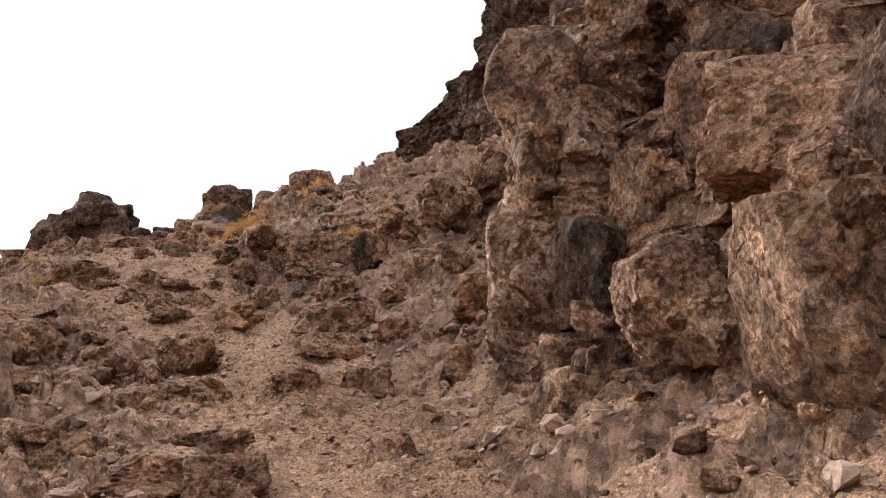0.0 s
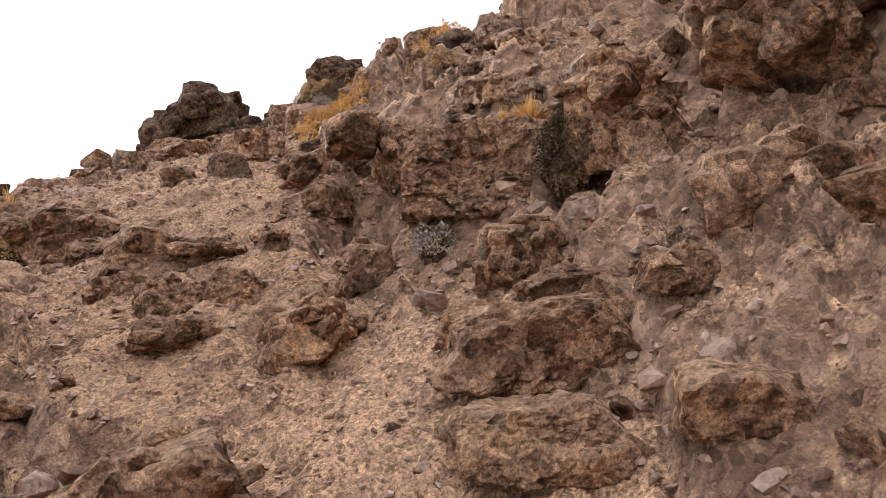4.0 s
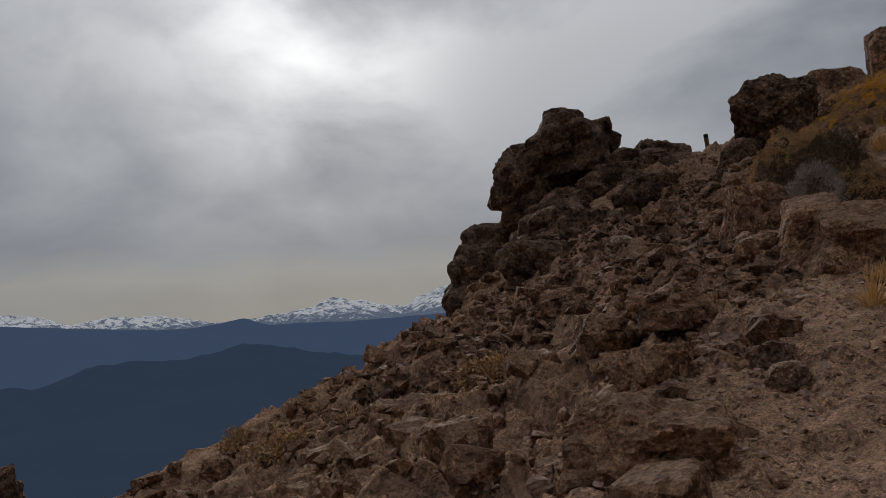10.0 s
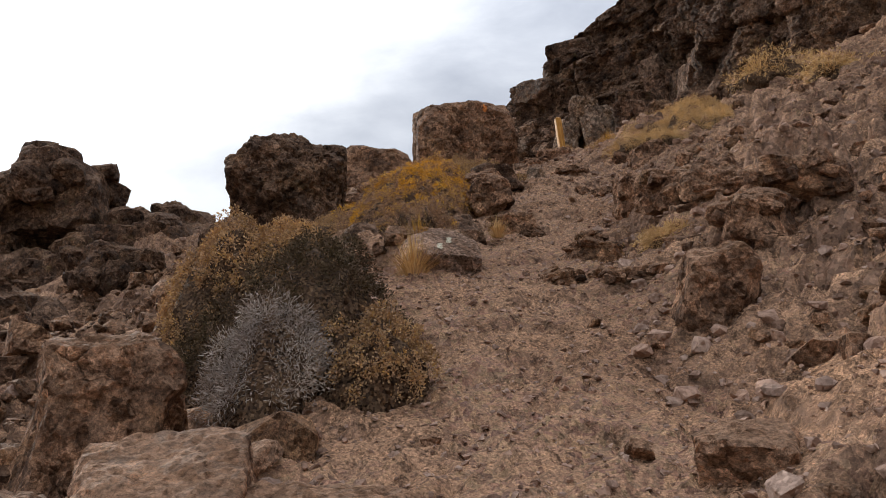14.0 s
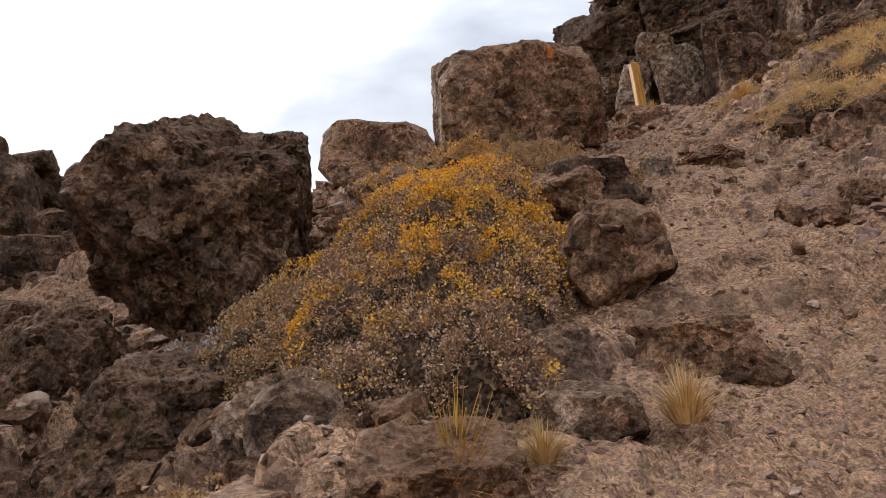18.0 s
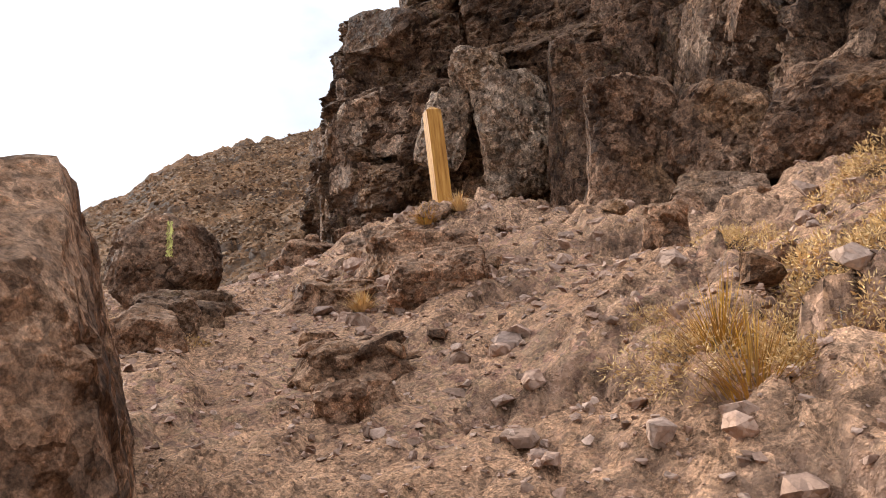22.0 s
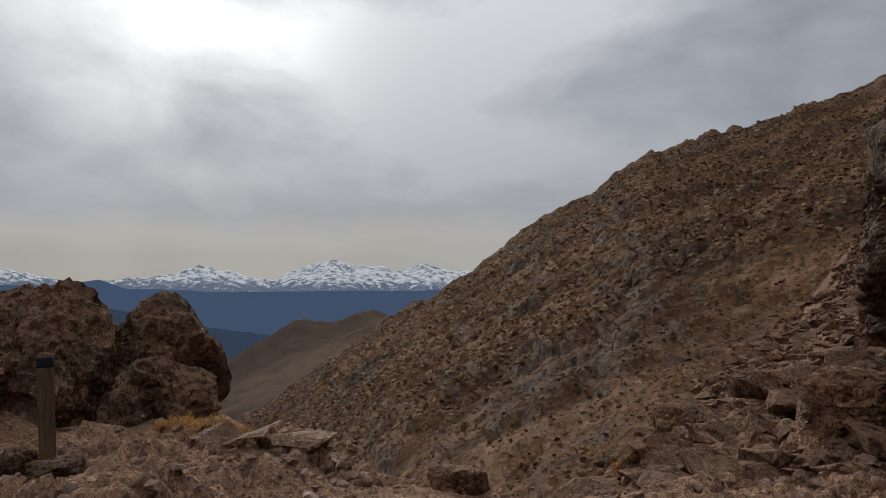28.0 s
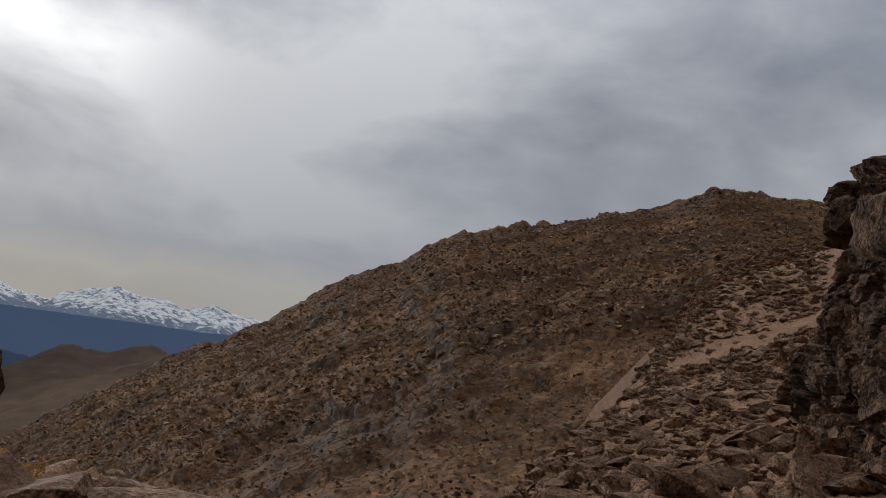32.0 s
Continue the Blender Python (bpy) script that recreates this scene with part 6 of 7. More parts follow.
def sprawl(name, label, at, half, tall, turn, mat, seed, leaf=0.015, gap=0.040, group="cushion shrubs", slim=0.34):
    """A broad shrub that follows the ground: sprigs over lumps and hollows, a core coloured dark as inner shade, bare
    stalks.
    """
    rng = np.random.default_rng(seed)
    base = Vector((at[0], at[1], high(*at) - 0.05))
    ob = thing(name, label, "shrub", base, group)
    c, sn = math.cos(radians(turn)), math.sin(radians(turn))

    def surface(u, v):
        """Height of the shrub's top and how deep inside its outline, at its own plan coordinates in -1..1."""
        x, y = at[0] + u * half[0] * c - v * half[1] * sn, at[1] + u * half[0] * sn + v * half[1] * c
        p = np.stack([x, y, 0 * x], -1)
        r = np.hypot(u, v) + min(1.0, half[0]) * (0.22 * value_noise(p * 1.7, seed) + 0.12 * value_noise(p * 4.5, seed + 1))
        dome = np.sqrt(np.clip(1 - r * r, 0, 1))
        lumps = 0.13 * value_noise(p * 3.0, seed + 2) + 0.10 * value_noise(p * 8.0, seed + 3)
        return x, y, lie(x, y) + dome * tall + smooth(0, 0.5, dome) * lumps, r

    count = int(4 * half[0] * half[1] / gap**2)
    u, v = rng.random(count * 5) * 2.4 - 1.2, rng.random(count * 5) * 2.4 - 1.2
    x, y, z, r = surface(u, v)
    e = 0.02
    sx, sy = surface(u + e / half[0], v)[2] - z, surface(u, v + e / half[1])[2] - z
    steep = np.clip(np.sqrt(1 + (sx * sx + sy * sy) / e**2), 1, 5)
    keep = (r < 1.0) & (rng.random(len(u)) < steep / 5) & (value_noise(np.stack([x, y, z], -1) * 5.5, seed + 4) > -0.42)
    mid = np.stack([x, y, z], -1)[keep] - np.array(base)
    mid = mid + rng.normal(size=mid.shape) * 0.02
    out = np.stack([-(sx * c - sy * sn) / e, -(sx * sn + sy * c) / e, np.full(len(z), 0.8)], -1)[keep]
    out /= np.linalg.norm(out, axis=1)[:, None]
    part("foliage", mesh_of("foliage", *sprigs(rng, mid, out, leaf, 36, slim), mat, False), ob, kind="stuff")
    # core sheet under the sprigs, coloured dark as the shade in the gaps
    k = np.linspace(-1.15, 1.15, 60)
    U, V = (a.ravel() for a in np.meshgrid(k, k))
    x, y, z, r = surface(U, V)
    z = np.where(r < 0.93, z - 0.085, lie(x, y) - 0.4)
    part("cushion", mesh_of("cushion", np.stack([x, y, z], -1) - np.array(base), grid_faces(60, 60), "shade_core"), ob)
    vs, fs = [], []
    for m, o in zip(mid[::9], out[::9]):
        a = m - o * 0.12 + rng.normal(size=3) * 0.05
        b = m + o * 0.03 + rng.normal(size=3) * 0.03
        k = len(vs)
        vs += [a + (0.003, 0, 0), a + (-0.002, 0.003, 0), a + (-0.002, -0.003, 0), b + (0.0012, 0, 0), b + (-0.001, 0.001, 0), b + (-0.001, -0.001, 0)]
        fs += [(k, k + 1, k + 4, k + 3), (k + 1, k + 2, k + 5, k + 4), (k + 2, k, k + 3, k + 5)]
    part("branchwork", mesh_of("branchwork", np.array(vs), np.array(fs), "grey_twig"), ob, kind="stuff")
    return ob


def tuft(name, label, at, half, blades, mat, seed, group="grass tufts"):
    """A tuft of dry grass: bent, tapering blades."""
    rng = np.random.default_rng(seed)
    a, out = rng.random(blades) * 2 * np.pi, rng.random(blades) ** 0.6
    root = np.stack([np.cos(a), np.sin(a), 0 * a], -1) * (out * half[0] * 0.35)[:, None]
    lean = np.stack([np.cos(a), np.sin(a), 0 * a], -1) * (out * half[0])[:, None] + rng.normal(size=(blades, 3)) * half[0] * 0.12
    tall = half[1] * (0.55 + 0.5 * rng.random(blades)) * (1.1 - 0.5 * out)
    side = np.stack([-np.sin(a), np.cos(a), 0 * a], -1) * 0.0035
    pts = []
    for f, wgt in ((0.0, 1.0), (0.5, 0.8), (1.0, 0.15)):
        m = root + lean * f**1.6 + np.array([0, 0, 1.0]) * (tall * (1 - 0.35 * f * out) * f)[:, None]
        pts += [m - side * wgt, m + side * wgt]
    v = np.stack(pts, 1).reshape(-1, 3)
    k = np.arange(blades)[:, None] * 6
    f = np.concatenate([k + np.array([0, 1, 3, 2]), k + np.array([2, 3, 5, 4])])
    ob = new(name, mesh_of(name, v, f, mat, False))
    ob.location = at
    return tagged(ob, label, "grass", group)


sprawl("cushion_shrub", "broad cushion shrub with golden-orange flowers over brown twigs", (-5.68, 27.85), (0.92, 2.05), 0.46, 8, "flowering_leaf", 501)
sprawl("cushion_shrub", "tan cushion shrub beside the golden one", (-6.55, 27.35), (0.40, 0.75), 0.28, 10, "tan_leaf", 503, leaf=0.015)
sprawl("cushion_shrub", "low brown cushion shrub under the great boulder", (-5.35, 30.8), (0.95, 0.55), 0.28, 4, "tan_leaf", 505, leaf=0.014)
sprawl("cushion_shrub", "broad straw-coloured shrub on the bank above the trail", (-1.72, 32.3), (0.50, 1.2), 0.24, 0, "straw", 585, leaf=0.024, gap=0.05, slim=0.12)
sprawl("cushion_shrub", "straw-coloured shrub high on the bank above the trail", (-1.05, 31.3), (0.55, 1.1), 0.26, 0, "straw", 586, leaf=0.024, gap=0.05, slim=0.12)
sprawl("cushion_shrub", "low straw-coloured shrub below the cliff", (-0.9, 33.4), (0.5, 0.7), 0.24, 0, "straw", 587, leaf=0.024, gap=0.05, slim=0.12)
sprawl("cushion_shrub", "golden-brown cushion shrub on the slope", (-2.58, 11.5), (0.42, 0.32), 0.22, 0, "gold_leaf", 524, leaf=0.012, gap=0.034)
sprawl("cushion_shrub", "golden cushion shrub on the slope", (-2.05, 12.1), (0.48, 0.34), 0.28, 0, "gold_leaf", 525, leaf=0.012, gap=0.036)
sprawl("cushion_shrub", "dark half-dead shrub with bare twigs", (-5.88, 22.2), (0.66, 0.50), 0.66, 0, "dark_leaf", 511, leaf=0.02, gap=0.04, slim=0.2)
sprawl("cushion_shrub", "tan cushion shrub behind the dark one", (-6.2, 22.6), (0.55, 0.5), 0.92, 0, "tan_leaf", 513, leaf=0.016, gap=0.04)
sprawl("cushion_shrub", "tan and ochre shrub at the trail's edge", (-5.34, 21.72), (0.36, 0.28), 0.28, 0, "tan_leaf", 574, leaf=0.016, gap=0.04)
sprawl("dead_shrub", "dead silvery cushion shrub with bare twigs", (-5.86, 21.55), (0.28, 0.26), 0.44, 0, "grey_twig", 572, leaf=0.032, gap=0.036, slim=0.07)
sprawl("cushion_shrub", "orange-gold shrub at the foot of the boulders on the brink", (-12.85, 46.2), (0.55, 0.40), 0.26, 0, "gold_leaf", 591, leaf=0.016, gap=0.05)
sprawl("cushion_shrub", "orange-gold shrub on the brink of the slope", (-12.1, 46.0), (0.42, 0.34), 0.22, 0, "gold_leaf", 592, leaf=0.016, gap=0.05)
shrub("dead_shrub", "dead grey shrub with bare twigs", (-6.76, 27.16, 8.08), (0.36, 0.29, 0.46), 2550, "grey_twig", 506, leaf=0.012, twigs=200, hollow=0.8)
shrub("cushion_shrub", "small tan shrub in a rock bank", (-6.28, 25.41, 7.66), (0.36, 0.30, 0.25), 2550, "tan_leaf", 507, leaf=0.012, twigs=60)
shrub("cushion_shrub", "brown shrub growing under the boulder", (-5.44, 31.44, 9.92), (0.83, 0.68, 0.30), 4420, "tan_leaf", 508, leaf=0.015, twigs=60)
shrub("cushion_shrub", "straw-coloured twiggy shrub at an outcrop's foot", (-3.09, 24.15, 7.63), (0.30, 0.24, 0.29), 4420, "straw", 509, leaf=0.014, twigs=60)
shrub("cushion_shrub", "tan shrub on the rock shoulder", (-6.45, 25.2, 7.45), (0.30, 0.28, 0.34), 5100, "tan_leaf", 510, leaf=0.014, twigs=60)
shrub("cushion_shrub", "dry straw-coloured shrub below the cliff", (0.72, 32.25, 11.76), (0.81, 0.66, 0.78), 2550, "straw", 515, leaf=0.031, twigs=60)
shrub("cushion_shrub", "dry straw-coloured shrub below the cliff", (1.02, 30.28, 11.11), (0.67, 0.54, 0.53), 2550, "straw", 516, leaf=0.031, twigs=60)
tuft("grass_tuft", "straw grass beside an outcrop", (-2.87, 25.80, 8.32), (0.27, 0.34), 150, "straw", 517)
tuft("grass_tuft", "ochre grass tuft beside a flat rock", (-5.32, 25.19, 7.85), (0.27, 0.36), 260, "ochre_leaf", 518)
tuft("grass_tuft", "tall dry grass tuft beside a flat rock", (-5.26, 23.92, 7.39), (0.24, 0.50), 420, "straw", 519)
tuft("grass_tuft", "dry grass tuft beside the trail", (-4.53, 25.60, 8.00), (0.15, 0.25), 260, "straw", 520)
tuft("grass_tuft", "dry grass tuft beside a grey rock", (-5.04, 25.38, 7.92), (0.11, 0.17), 160, "straw", 521)
shrub("cushion_shrub", "straw-coloured twiggy shrub beside the trail", (-2.93, 18.68, 6.03), (0.20, 0.17, 0.34), 3400, "straw", 522, leaf=0.012, twigs=60)
tuft("grass_tuft", "dry grass tuft on the slope", (-4.95, 18.11, 5.57), (0.16, 0.20), 260, "straw", 523)
shrub("cushion_shrub", "brown twiggy shrub on the slope", (-1.69, 11.14, 4.42), (0.31, 0.26, 0.23), 4080, "tan_leaf", 526, leaf=0.010, twigs=60)
shrub("cushion_shrub", "brown twiggy shrub on the slope", (-2.53, 13.08, 4.78), (0.17, 0.14, 0.16), 2040, "tan_leaf", 527, leaf=0.010, twigs=60)
tuft("grass_tuft", "dry grass on the skyline", (-5.34, 10.77, 3.68), (0.13, 0.29), 160, "straw", 528)
shrub("cushion_shrub", "dry tan shrub on the slope's edge", (-4.45, 9.58, 3.19), (0.29, 0.24, 0.23), 2380, "tan_leaf", 529, leaf=0.010, twigs=60)
tuft("grass_tuft", "dry grass tuft on the scree", (-1.14, 9.25, 3.56), (0.05, 0.16), 160, "straw", 530)
shrub("cushion_shrub", "dark green-black shrub on the rock face", (-0.79, 8.67, 3.22), (0.16, 0.13, 0.34), 5950, "dark_leaf", 531, leaf=0.010, twigs=200)
tuft("grass_tuft", "straw grass above the dark shrub", (-0.98, 9.14, 3.55), (0.14, 0.18), 260, "straw", 532)
shrub("dead_shrub", "dead twigs hanging from the bank", (-1.50, 8.69, 2.89), (0.10, 0.08, 0.17), 850, "grey_twig", 533, leaf=0.010, twigs=200, hollow=0.8)
shrub("cushion_shrub", "reddish dry shrub beside the trail", (-6.23, 13.55, 4.31), (0.30, 0.25, 0.31), 4420, "tan_leaf", 534, leaf=0.011, twigs=60)
shrub("cushion_shrub", "ochre shrub on the brink", (-11.38, 18.27, 4.03), (0.52, 0.43, 0.51), 2550, "tan_leaf", 535, leaf=0.025, twigs=60)
shrub("cushion_shrub", "ochre shrub on the brink", (-15.13, 21.07, 3.62), (0.36, 0.30, 0.44), 1530, "tan_leaf", 536, leaf=0.025, twigs=60)
tuft("grass_tuft", "straw grass on the brink", (-10.97, 18.93, 4.33), (0.24, 0.31), 160, "straw", 537)
tuft("grass_tuft", "straw grass on the slope", (-9.01, 15.68, 4.10), (0.17, 0.20), 160, "straw", 538)
shrub("cushion_shrub", "ochre shrub on the slope", (-7.90, 15.16, 4.22), (0.16, 0.13, 0.14), 1190, "straw", 539, leaf=0.019, twigs=60)
tuft("grass_tuft", "ochre grass on the slope", (-4.96, 17.26, 5.36), (0.17, 0.35), 200, "straw", 540)
shrub("cushion_shrub", "ochre shrub at the tower's foot", (-8.82, 18.61, 4.81), (0.29, 0.24, 0.31), 1530, "tan_leaf", 541, leaf=0.031, twigs=60)
shrub("cushion_shrub", "golden-brown shrub under the boulder", (-6.17, 32.09, 9.91), (0.65, 0.53, 0.41), 5950, "gold_leaf", 542, leaf=0.014, twigs=60)
shrub("cushion_shrub", "brown shrub under the boulder", (-5.01, 30.40, 9.67), (0.47, 0.38, 0.30), 5950, "tan_leaf", 543, leaf=0.014, twigs=60)
shrub("cushion_shrub", "dry tan shrub at the trail's edge", (-4.08, 29.68, 9.43), (0.23, 0.19, 0.23), 2550, "tan_leaf", 545, leaf=0.011, twigs=60)
shrub("cushion_shrub", "straw-coloured cushion shrub above the trail", (-2.03, 30.91, 10.19), (0.51, 0.42, 0.51), 5100, "straw", 546, leaf=0.014, twigs=60)
shrub("cushion_shrub", "straw-coloured cushion shrub above the trail", (-1.76, 30.09, 10.02), (0.39, 0.32, 0.55), 5100, "straw", 547, leaf=0.014, twigs=60)
tuft("grass_tuft", "ochre grass tuft above the trail", (-2.33, 32.39, 10.64), (0.29, 0.38), 320, "ochre_leaf", 548)
shrub("cushion_shrub", "dry tan shrub among stones", (-4.30, 30.12, 9.58), (0.12, 0.10, 0.19), 2040, "tan_leaf", 549, leaf=0.010, twigs=60)
shrub("cushion_shrub", "dry straw-coloured shrub above the trail", (-2.22, 33.07, 10.80), (0.24, 0.20, 0.26), 4420, "straw", 550, leaf=0.010, twigs=60)
shrub("cushion_shrub", "broad dry straw-coloured shrub above the trail", (-2.16, 32.39, 10.62), (0.30, 0.25, 0.39), 7650, "straw", 551, leaf=0.010, twigs=60)
tuft("grass_tuft", "bright ochre grass tuft in a dry shrub", (-2.30, 32.68, 10.74), (0.22, 0.38), 420, "ochre_leaf", 552)
shrub("cushion_shrub", "low straw-coloured shrub among stones", (-2.05, 33.65, 11.01), (0.20, 0.16, 0.13), 2040, "straw", 553, leaf=0.011, twigs=60)
shrub("cushion_shrub", "low straw-coloured shrub among stones", (-1.59, 33.99, 11.25), (0.22, 0.18, 0.16), 2040, "straw", 554, leaf=0.012, twigs=60)
shrub("cushion_shrub", "low straw-coloured shrub below the cliff", (-1.10, 33.77, 11.37), (0.22, 0.18, 0.15), 2040, "straw", 555, leaf=0.012, twigs=60)
shrub("cushion_shrub", "low straw growth at the cliff foot", (0.55, 45.18, 13.26), (0.93, 0.76, 0.36), 1700, "straw", 556, leaf=0.019, twigs=60)
shrub("cushion_shrub", "small dry shrub under the painted rock", (-4.41, 34.30, 10.76), (0.12, 0.10, 0.12), 1020, "tan_leaf", 557, leaf=0.010, twigs=60)
shrub("cushion_shrub", "golden-brown cushion shrub below the boulder", (-5.45, 30.71, 9.67), (0.47, 0.38, 0.66), 11900, "gold_leaf", 558, leaf=0.012, twigs=60)
shrub("cushion_shrub", "dense tan cushion shrub below the boulder", (-4.78, 30.61, 9.74), (0.43, 0.35, 0.43), 10200, "tan_leaf", 559, leaf=0.012, twigs=60)
shrub("cushion_shrub", "straw-coloured cushion shrub above the trail", (-2.27, 32.65, 10.67), (0.40, 0.32, 0.38), 4420, "straw", 560, leaf=0.012, twigs=60)
shrub("cushion_shrub", "straw-coloured cushion shrub above the trail", (-1.86, 32.22, 10.69), (0.38, 0.31, 0.40), 4420, "straw", 561, leaf=0.012, twigs=60)
shrub("cushion_shrub", "straw-coloured cushion shrub above the trail", (-1.93, 31.05, 10.27), (0.30, 0.25, 0.45), 4420, "straw", 562, leaf=0.011, twigs=60)
shrub("cushion_shrub", "low straw-coloured shrub above the trail", (-2.22, 31.08, 10.16), (0.33, 0.27, 0.25), 3400, "straw", 563, leaf=0.011, twigs=60)
shrub("cushion_shrub", "dry straw-coloured shrub beside the trail", (-2.07, 33.87, 11.06), (0.18, 0.15, 0.17), 4080, "straw", 564, leaf=0.010, twigs=60)
shrub("cushion_shrub", "dry straw-coloured shrub beside the trail", (-2.27, 33.46, 10.89), (0.14, 0.12, 0.14), 4080, "straw", 565, leaf=0.010, twigs=60)
shrub("cushion_shrub", "ochre shrub below the twin boulders", (-13.38, 46.78, 10.60), (0.36, 0.30, 0.42), 2550, "ochre_leaf", 566, leaf=0.019, twigs=60)
shrub("cushion_shrub", "ochre shrub on the brow of the gully", (-11.42, 45.25, 10.72), (0.44, 0.36, 0.29), 2550, "ochre_leaf", 567, leaf=0.019, twigs=60)
shrub("cushion_shrub", "straw-coloured twiggy shrub above the trail", (-2.23, 32.59, 10.66), (0.31, 0.25, 0.27), 4420, "straw", 568, leaf=0.011, twigs=60)
shrub("cushion_shrub", "straw-coloured twiggy shrub above the trail", (-2.00, 32.11, 10.60), (0.27, 0.22, 0.33), 4420, "straw", 569, leaf=0.011, twigs=60)
shrub("cushion_shrub", "straw-coloured twiggy shrub above the trail", (-1.92, 31.59, 10.46), (0.21, 0.17, 0.33), 4420, "straw", 570, leaf=0.010, twigs=60)
shrub("cushion_shrub", "straw-coloured twiggy shrub above the trail", (-2.32, 31.59, 10.30), (0.21, 0.17, 0.26), 4420, "straw", 571, leaf=0.010, twigs=60)
shrub("cushion_shrub", "tan cushion shrub with golden tips", (-6.2, 24.6, 7.25), (0.36, 0.32, 0.40), 5950, "tan_leaf", 573, leaf=0.010, twigs=60)
tuft("grass_tuft", "ochre grass at a stone below the post", (-2.91, 36.85, 11.69), (0.19, 0.23), 220, "ochre_leaf", 575)
tuft("grass_tuft", "straw grass at the foot of the post", (-2.62, 36.98, 11.82), (0.13, 0.21), 220, "straw", 576)
tuft("grass_tuft", "dry grass tuft beside bedrock", (-3.91, 35.59, 11.04), (0.10, 0.17), 180, "straw", 577)
tuft("grass_tuft", "ochre dry grass beside bedrock", (-3.51, 34.97, 10.98), (0.15, 0.15), 220, "straw", 578)
shrub("cushion_shrub", "dry straw-coloured shrub beside the painted rock", (-4.92, 34.61, 10.81), (0.20, 0.17, 0.17), 2040, "straw", 579, leaf=0.010, twigs=60)
shrub("cushion_shrub", "dry shrub at the trail's edge", (-2.07, 33.84, 11.05), (0.17, 0.14, 0.16), 2550, "straw", 580, leaf=0.010, twigs=60)
tuft("grass_tuft", "dry grass at the cliff foot", (-2.92, 45.63, 12.06), (0.18, 0.48), 180, "straw", 581)
shrub("cushion_shrub", "dry shrub at the cliff foot", (-3.36, 46.04, 12.06), (0.32, 0.26, 0.26), 1190, "straw", 582, leaf=0.015, twigs=60)
shrub("cushion_shrub", "ochre shrub at the cliff foot", (-1.75, 45.07, 12.10), (0.32, 0.26, 0.25), 1190, "gold_leaf", 583, leaf=0.015, twigs=60)
tuft("grass_tuft", "dry grass below the cliff", (-3.04, 41.76, 11.55), (0.14, 0.21), 160, "straw", 584)
tuft("grass_tuft", "tall straw grass on the brow of the gully", (-6.47, 39.12, 11.19), (0.14, 0.32), 220, "straw", 585)
tuft("grass_tuft", "ochre grass on the plateau's edge", (-7.42, 38.64, 11.16), (0.11, 0.24), 180, "straw", 586)
shrub("cushion_shrub", "golden shrub at the twin boulders' foot", (-13.13, 46.30, 10.63), (0.40, 0.32, 0.42), 2550, "gold_leaf", 587, leaf=0.019, twigs=60)
shrub("cushion_shrub", "ochre shrub at the brink", (-11.44, 45.39, 10.71), (0.40, 0.33, 0.27), 2550, "gold_leaf", 588, leaf=0.019, twigs=60)
shrub("cushion_shrub", "ochre shrub on the gully's brow", (-7.50, 50.41, 9.92), (0.37, 0.30, 0.45), 1530, "gold_leaf", 589, leaf=0.019, twigs=60)
shrub("cushion_shrub", "ochre shrub on the gully's brow", (-8.06, 53.75, 9.53), (1.23, 1.00, 0.39), 2040, "gold_leaf", 590, leaf=0.019, twigs=60)


# ---- loose stones: the larger ones singly, the grit as one ----
STONES = [mesh_of("stone", *rock_shape(700 + k, (1.0, 0.8, 0.55), level=3, sides=8, rough=0.012), ("red_rock", "brown_rock", "red_rock")[k % 3], False) for k in range(12)]
rng = np.random.default_rng(77)


def strew(count, y0, y1, spread_left, spread_right, clear=0.0):
    y = y0 + (y1 - y0) * rng.random(count)
    u = -spread_left + (spread_left + spread_right) * rng.random(count)
    u = np.where(np.abs(u) < clear, np.sign(u) * (clear + np.abs(u)), u)
    x = trail(y)[0] + u
    return x, y, land(x, y)


for x, y, z in zip(*strew(290, 3, 44, 4.0, 4.0, 0.35)):
    r = 0.05 + 0.10 * rng.random() ** 2.5
    ob = new("stone", STONES[int(rng.integers(12))])
    ob.matrix_world = pose(x, y, z + 0.2 * r, *(rng.random(3) * (40, 40, 360))) @ Matrix.Scale(r, 4)
    tagged(ob, "angular brown stone lying on the dusty slope", "stone", "strewn stones")


def debris(name, label, count, level, lo, hi, places, mat, seed, squash=0.62):
    """Many chips of stone as one piece."""
    gen = np.random.default_rng(seed)
    kinds = []
    for k in range(10):
        v, f = shard(seed * 10 + k, (1.0, 0.8, squash), 13 if level > 1 else 8)
        kinds.append((v, f))
    x, y, z = places
    vs, fs, base = [], [], 0
    r = lo * (hi / lo) ** (gen.random(len(x)) ** 2.2)
    a, tx = gen.random(len(x)) * 6.283, (gen.random(len(x)) - 0.5) * 1.1
    for k in range(10):
        pick = np.arange(k, len(x), 10)
        v, f = kinds[k]
        c, s, ct, st = np.cos(a[pick])[:, None], np.sin(a[pick])[:, None], np.cos(tx[pick])[:, None], np.sin(tx[pick])[:, None]
        vx, vy, vz = v[:, 0][None], v[:, 1][None] * ct - v[:, 2][None] * st, v[:, 1][None] * st + v[:, 2][None] * ct
        w3 = np.stack([vx * c - vy * s, vx * s + vy * c, vz + 0 * c], -1) * r[pick][:, None, None] + np.stack([x[pick], y[pick], z[pick] + 0.15 * r[pick]], -1)[:, None]
        vs.append(w3.reshape(-1, 3))
        fs.append((f[None] + base + (np.arange(len(pick)) * len(v))[:, None, None]).reshape(-1, 3))
        base += len(pick) * len(v)
    ob = new(name, mesh_of(name, np.concatenate(vs), np.concatenate(fs), mat, False))
    return tagged(ob, label, "gravel", kind="stuff")


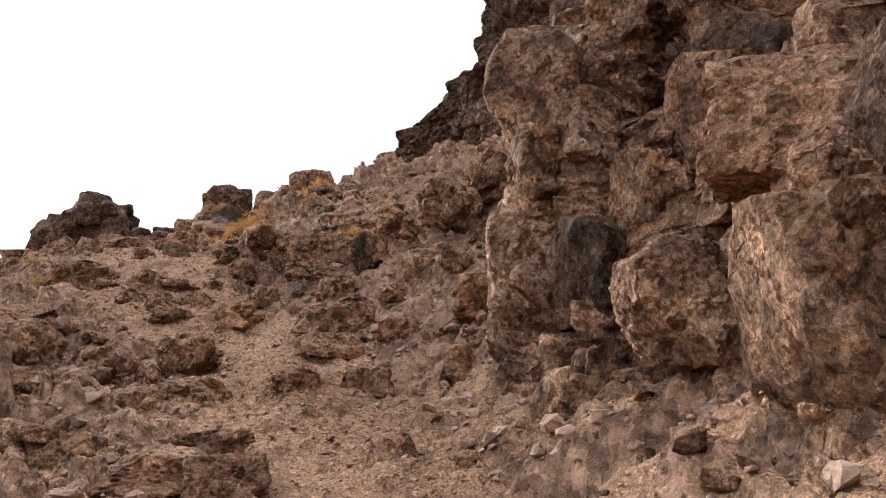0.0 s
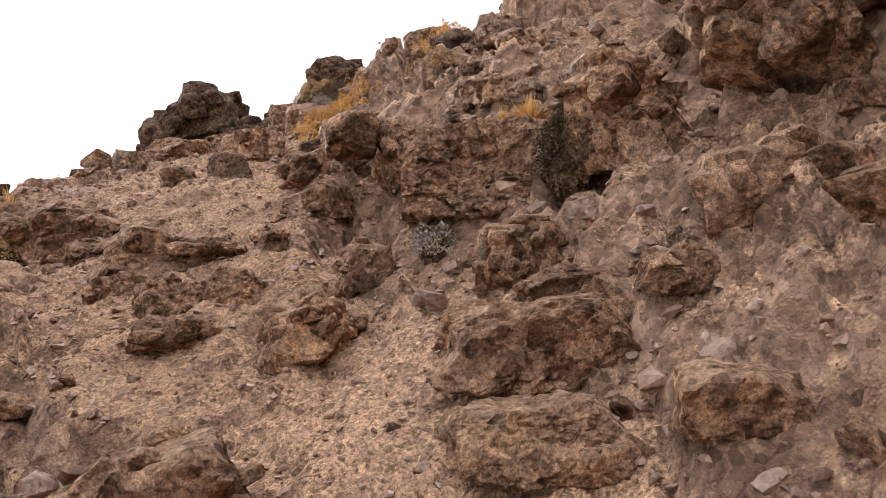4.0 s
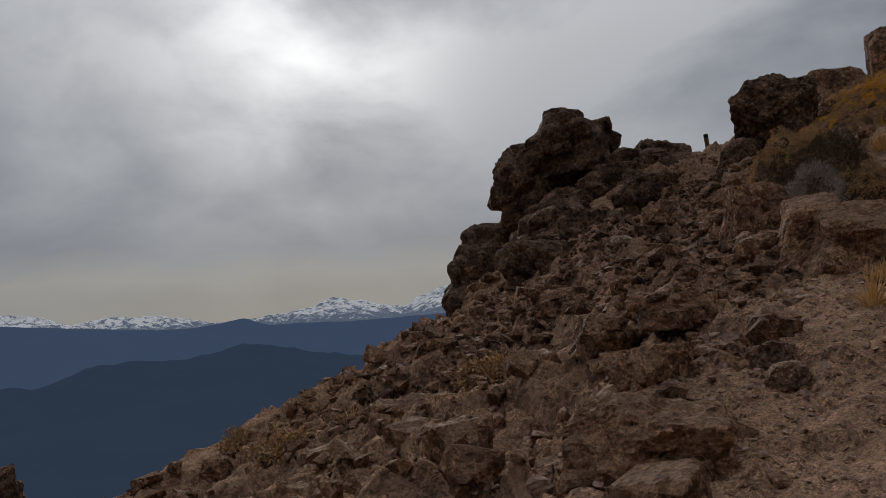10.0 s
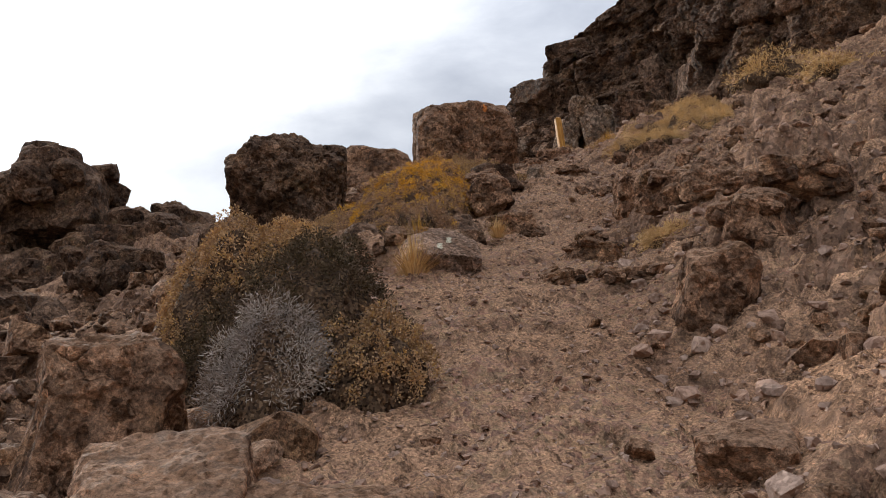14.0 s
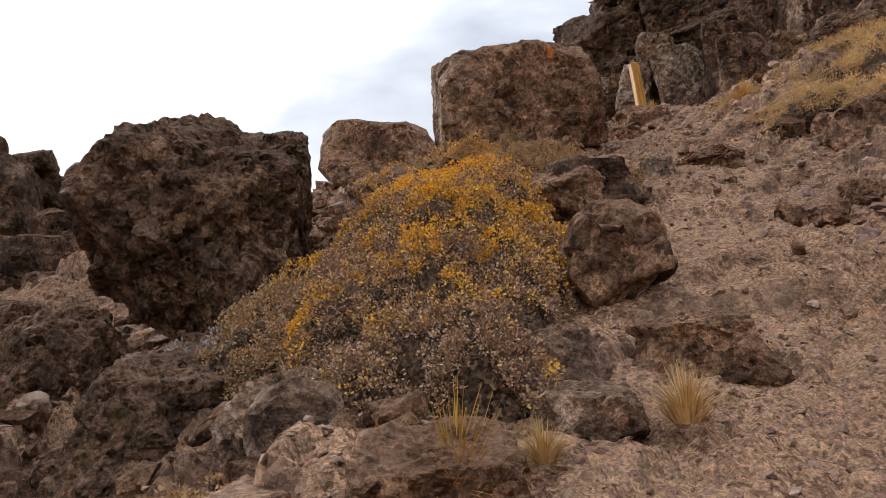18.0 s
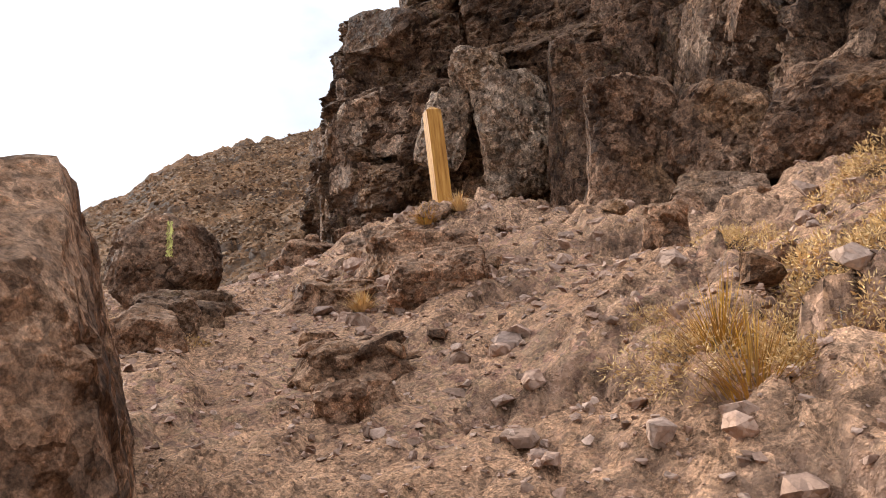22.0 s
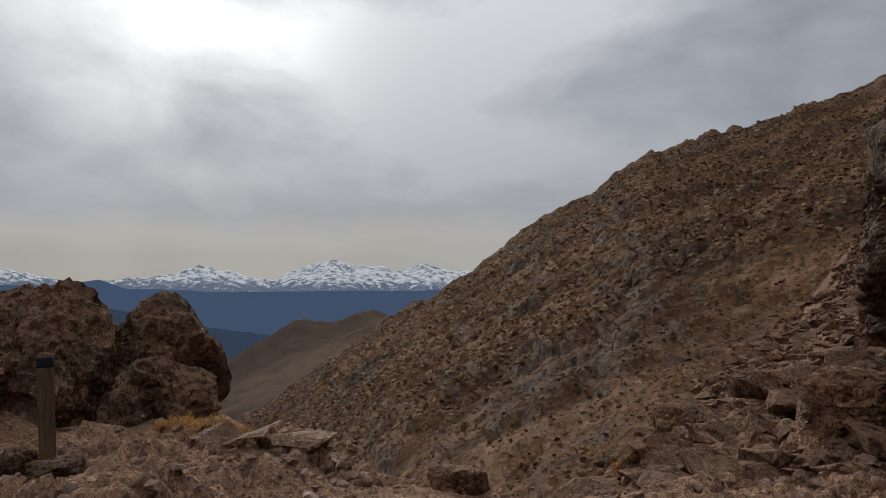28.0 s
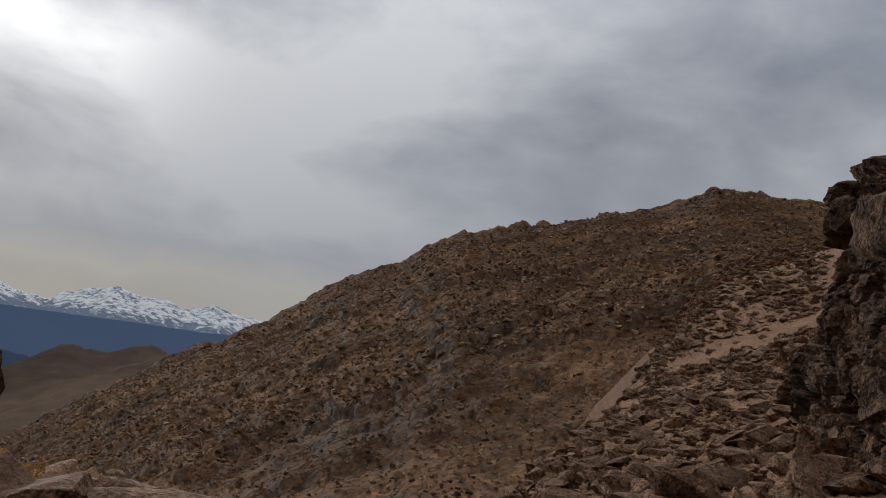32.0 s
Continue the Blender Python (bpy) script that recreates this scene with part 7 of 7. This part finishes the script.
def chip_material(name, *tones):
    mat, n = material(name)
    pick = n.add("ShaderNodeNewGeometry").outputs["Random Per Island"]
    at = n.add("ShaderNodeTexCoord").outputs["Object"]
    colour = n.ramp(pick, *[(i / (len(tones) - 1), c) for i, c in enumerate(tones)])
    grain = n.noise(at, 35, 5, 0.65)
    colour = n.mix(0.55, colour, n.ramp(grain, (0.3, (0.5, 0.48, 0.47)), (0.7, (1.4, 1.38, 1.35))), "MULTIPLY")
    finish(n, colour, 0.95, n.math("ADD", n.facets(at, 16.0, 0.6), n.math("ADD", n.facets(at, 45.0, 0.6), n.math("MULTIPLY", grain, 0.01))), 1.0, 1.0)


chip_material("chips", (0.20, 0.125, 0.088), (0.36, 0.228, 0.162), (0.44, 0.28, 0.20), (0.28, 0.19, 0.145), (0.50, 0.345, 0.26), (0.24, 0.155, 0.112))
chip_material("scree_chips", (0.055, 0.030, 0.016), (0.19, 0.103, 0.053), (0.32, 0.185, 0.10), (0.11, 0.062, 0.035), (0.48, 0.32, 0.195), (0.21, 0.117, 0.062))
debris("gravel", "fine angular gravel strewn over the trail and slope", 0, 1, 0.008, 0.03, strew(34000, 2.0, 46, 2.6, 2.8), "chips", 81)
debris("pebbles", "small angular stones strewn over the trodden trail", 0, 2, 0.014, 0.042, strew(16000, 3, 45, 2.6, 2.8), "chips", 88)
debris("rubble", "angular rubble strewn over the slopes", 0, 2, 0.025, 0.11, strew(12000, 2, 47, 8.0, 6.0, 0.8), "chips", 82)
side_y = 18.0 + 14.0 * rng.random(5200)
side_x = trail(side_y)[0] - 1.1 - 5.5 * rng.random(5200) ** 0.8
debris("dark_rubble", "dark broken rock lying thick below the outcrops", 0, 2, 0.035, 0.20, (side_x, side_y, land(side_x, side_y)), "umber_rock", 84)
debris("bank_rubble", "broken rock lying thick beside the trail", 0, 2, 0.07, 0.22, strew(1500, 1.5, 33, 10.0, 8.0, 1.3), "brown_rock", 83)
gen = np.random.default_rng(5)
wx, wy = -15 + 9.5 * gen.random(2400), 13 + 22 * gen.random(2400)
debris("wall_rubble", "dark broken rock lying thick below the tower", 0, 2, 0.07, 0.36, (wx, wy, land(wx, wy)), "brown_rock", 86)
wy = 44.5 + 90 * gen.random(11000) ** 1.15
wx = np.interp(wy, (46, 65, 84.5, 99, 113.6, 132), (-7.0, -9.0, -6.5, -2.3, 0.9, 5.9)) - 4.0 + 14 * gen.random(11000) ** 1.3
debris("spur_rubble", "reddish broken slabs lying on the spur below the cliff", 0, 2, 0.10, 0.75, (wx, wy, land(wx, wy)), "brown_rock", 87, squash=0.4)
hill = bpy.data.objects["hillside"].data
spots = np.empty(len(hill.vertices) * 3, np.float32)
hill.vertices.foreach_get("co", spots)
spots = spots.reshape(-1, 3)
way = np.degrees(np.arctan2(-(spots[:, 0] + 7), spots[:, 1] - 38))
far = np.hypot(spots[:, 0] + 7, spots[:, 1] - 38)
spots = spots[(way > -20) & (way < 40) & (far < 285)]
picked = spots[rng.choice(len(spots), 60000, replace=False)] + rng.normal(size=(60000, 3)) * (0.25, 0.25, 0.0)
reach = np.hypot(picked[:, 0] + 7, picked[:, 1] - 38)
near_hill, far_hill = picked[reach < 110], picked[reach >= 110]
debris("hillside_rubble", "brown rubble lying over the near hillside", 0, 1, 0.07, 0.42, near_hill.T, "scree_chips", 84)
debris("hillside_boulders", "brown boulders strewn over the far hillside", 0, 1, 0.18, 0.9, far_hill.T, "scree_chips", 85)
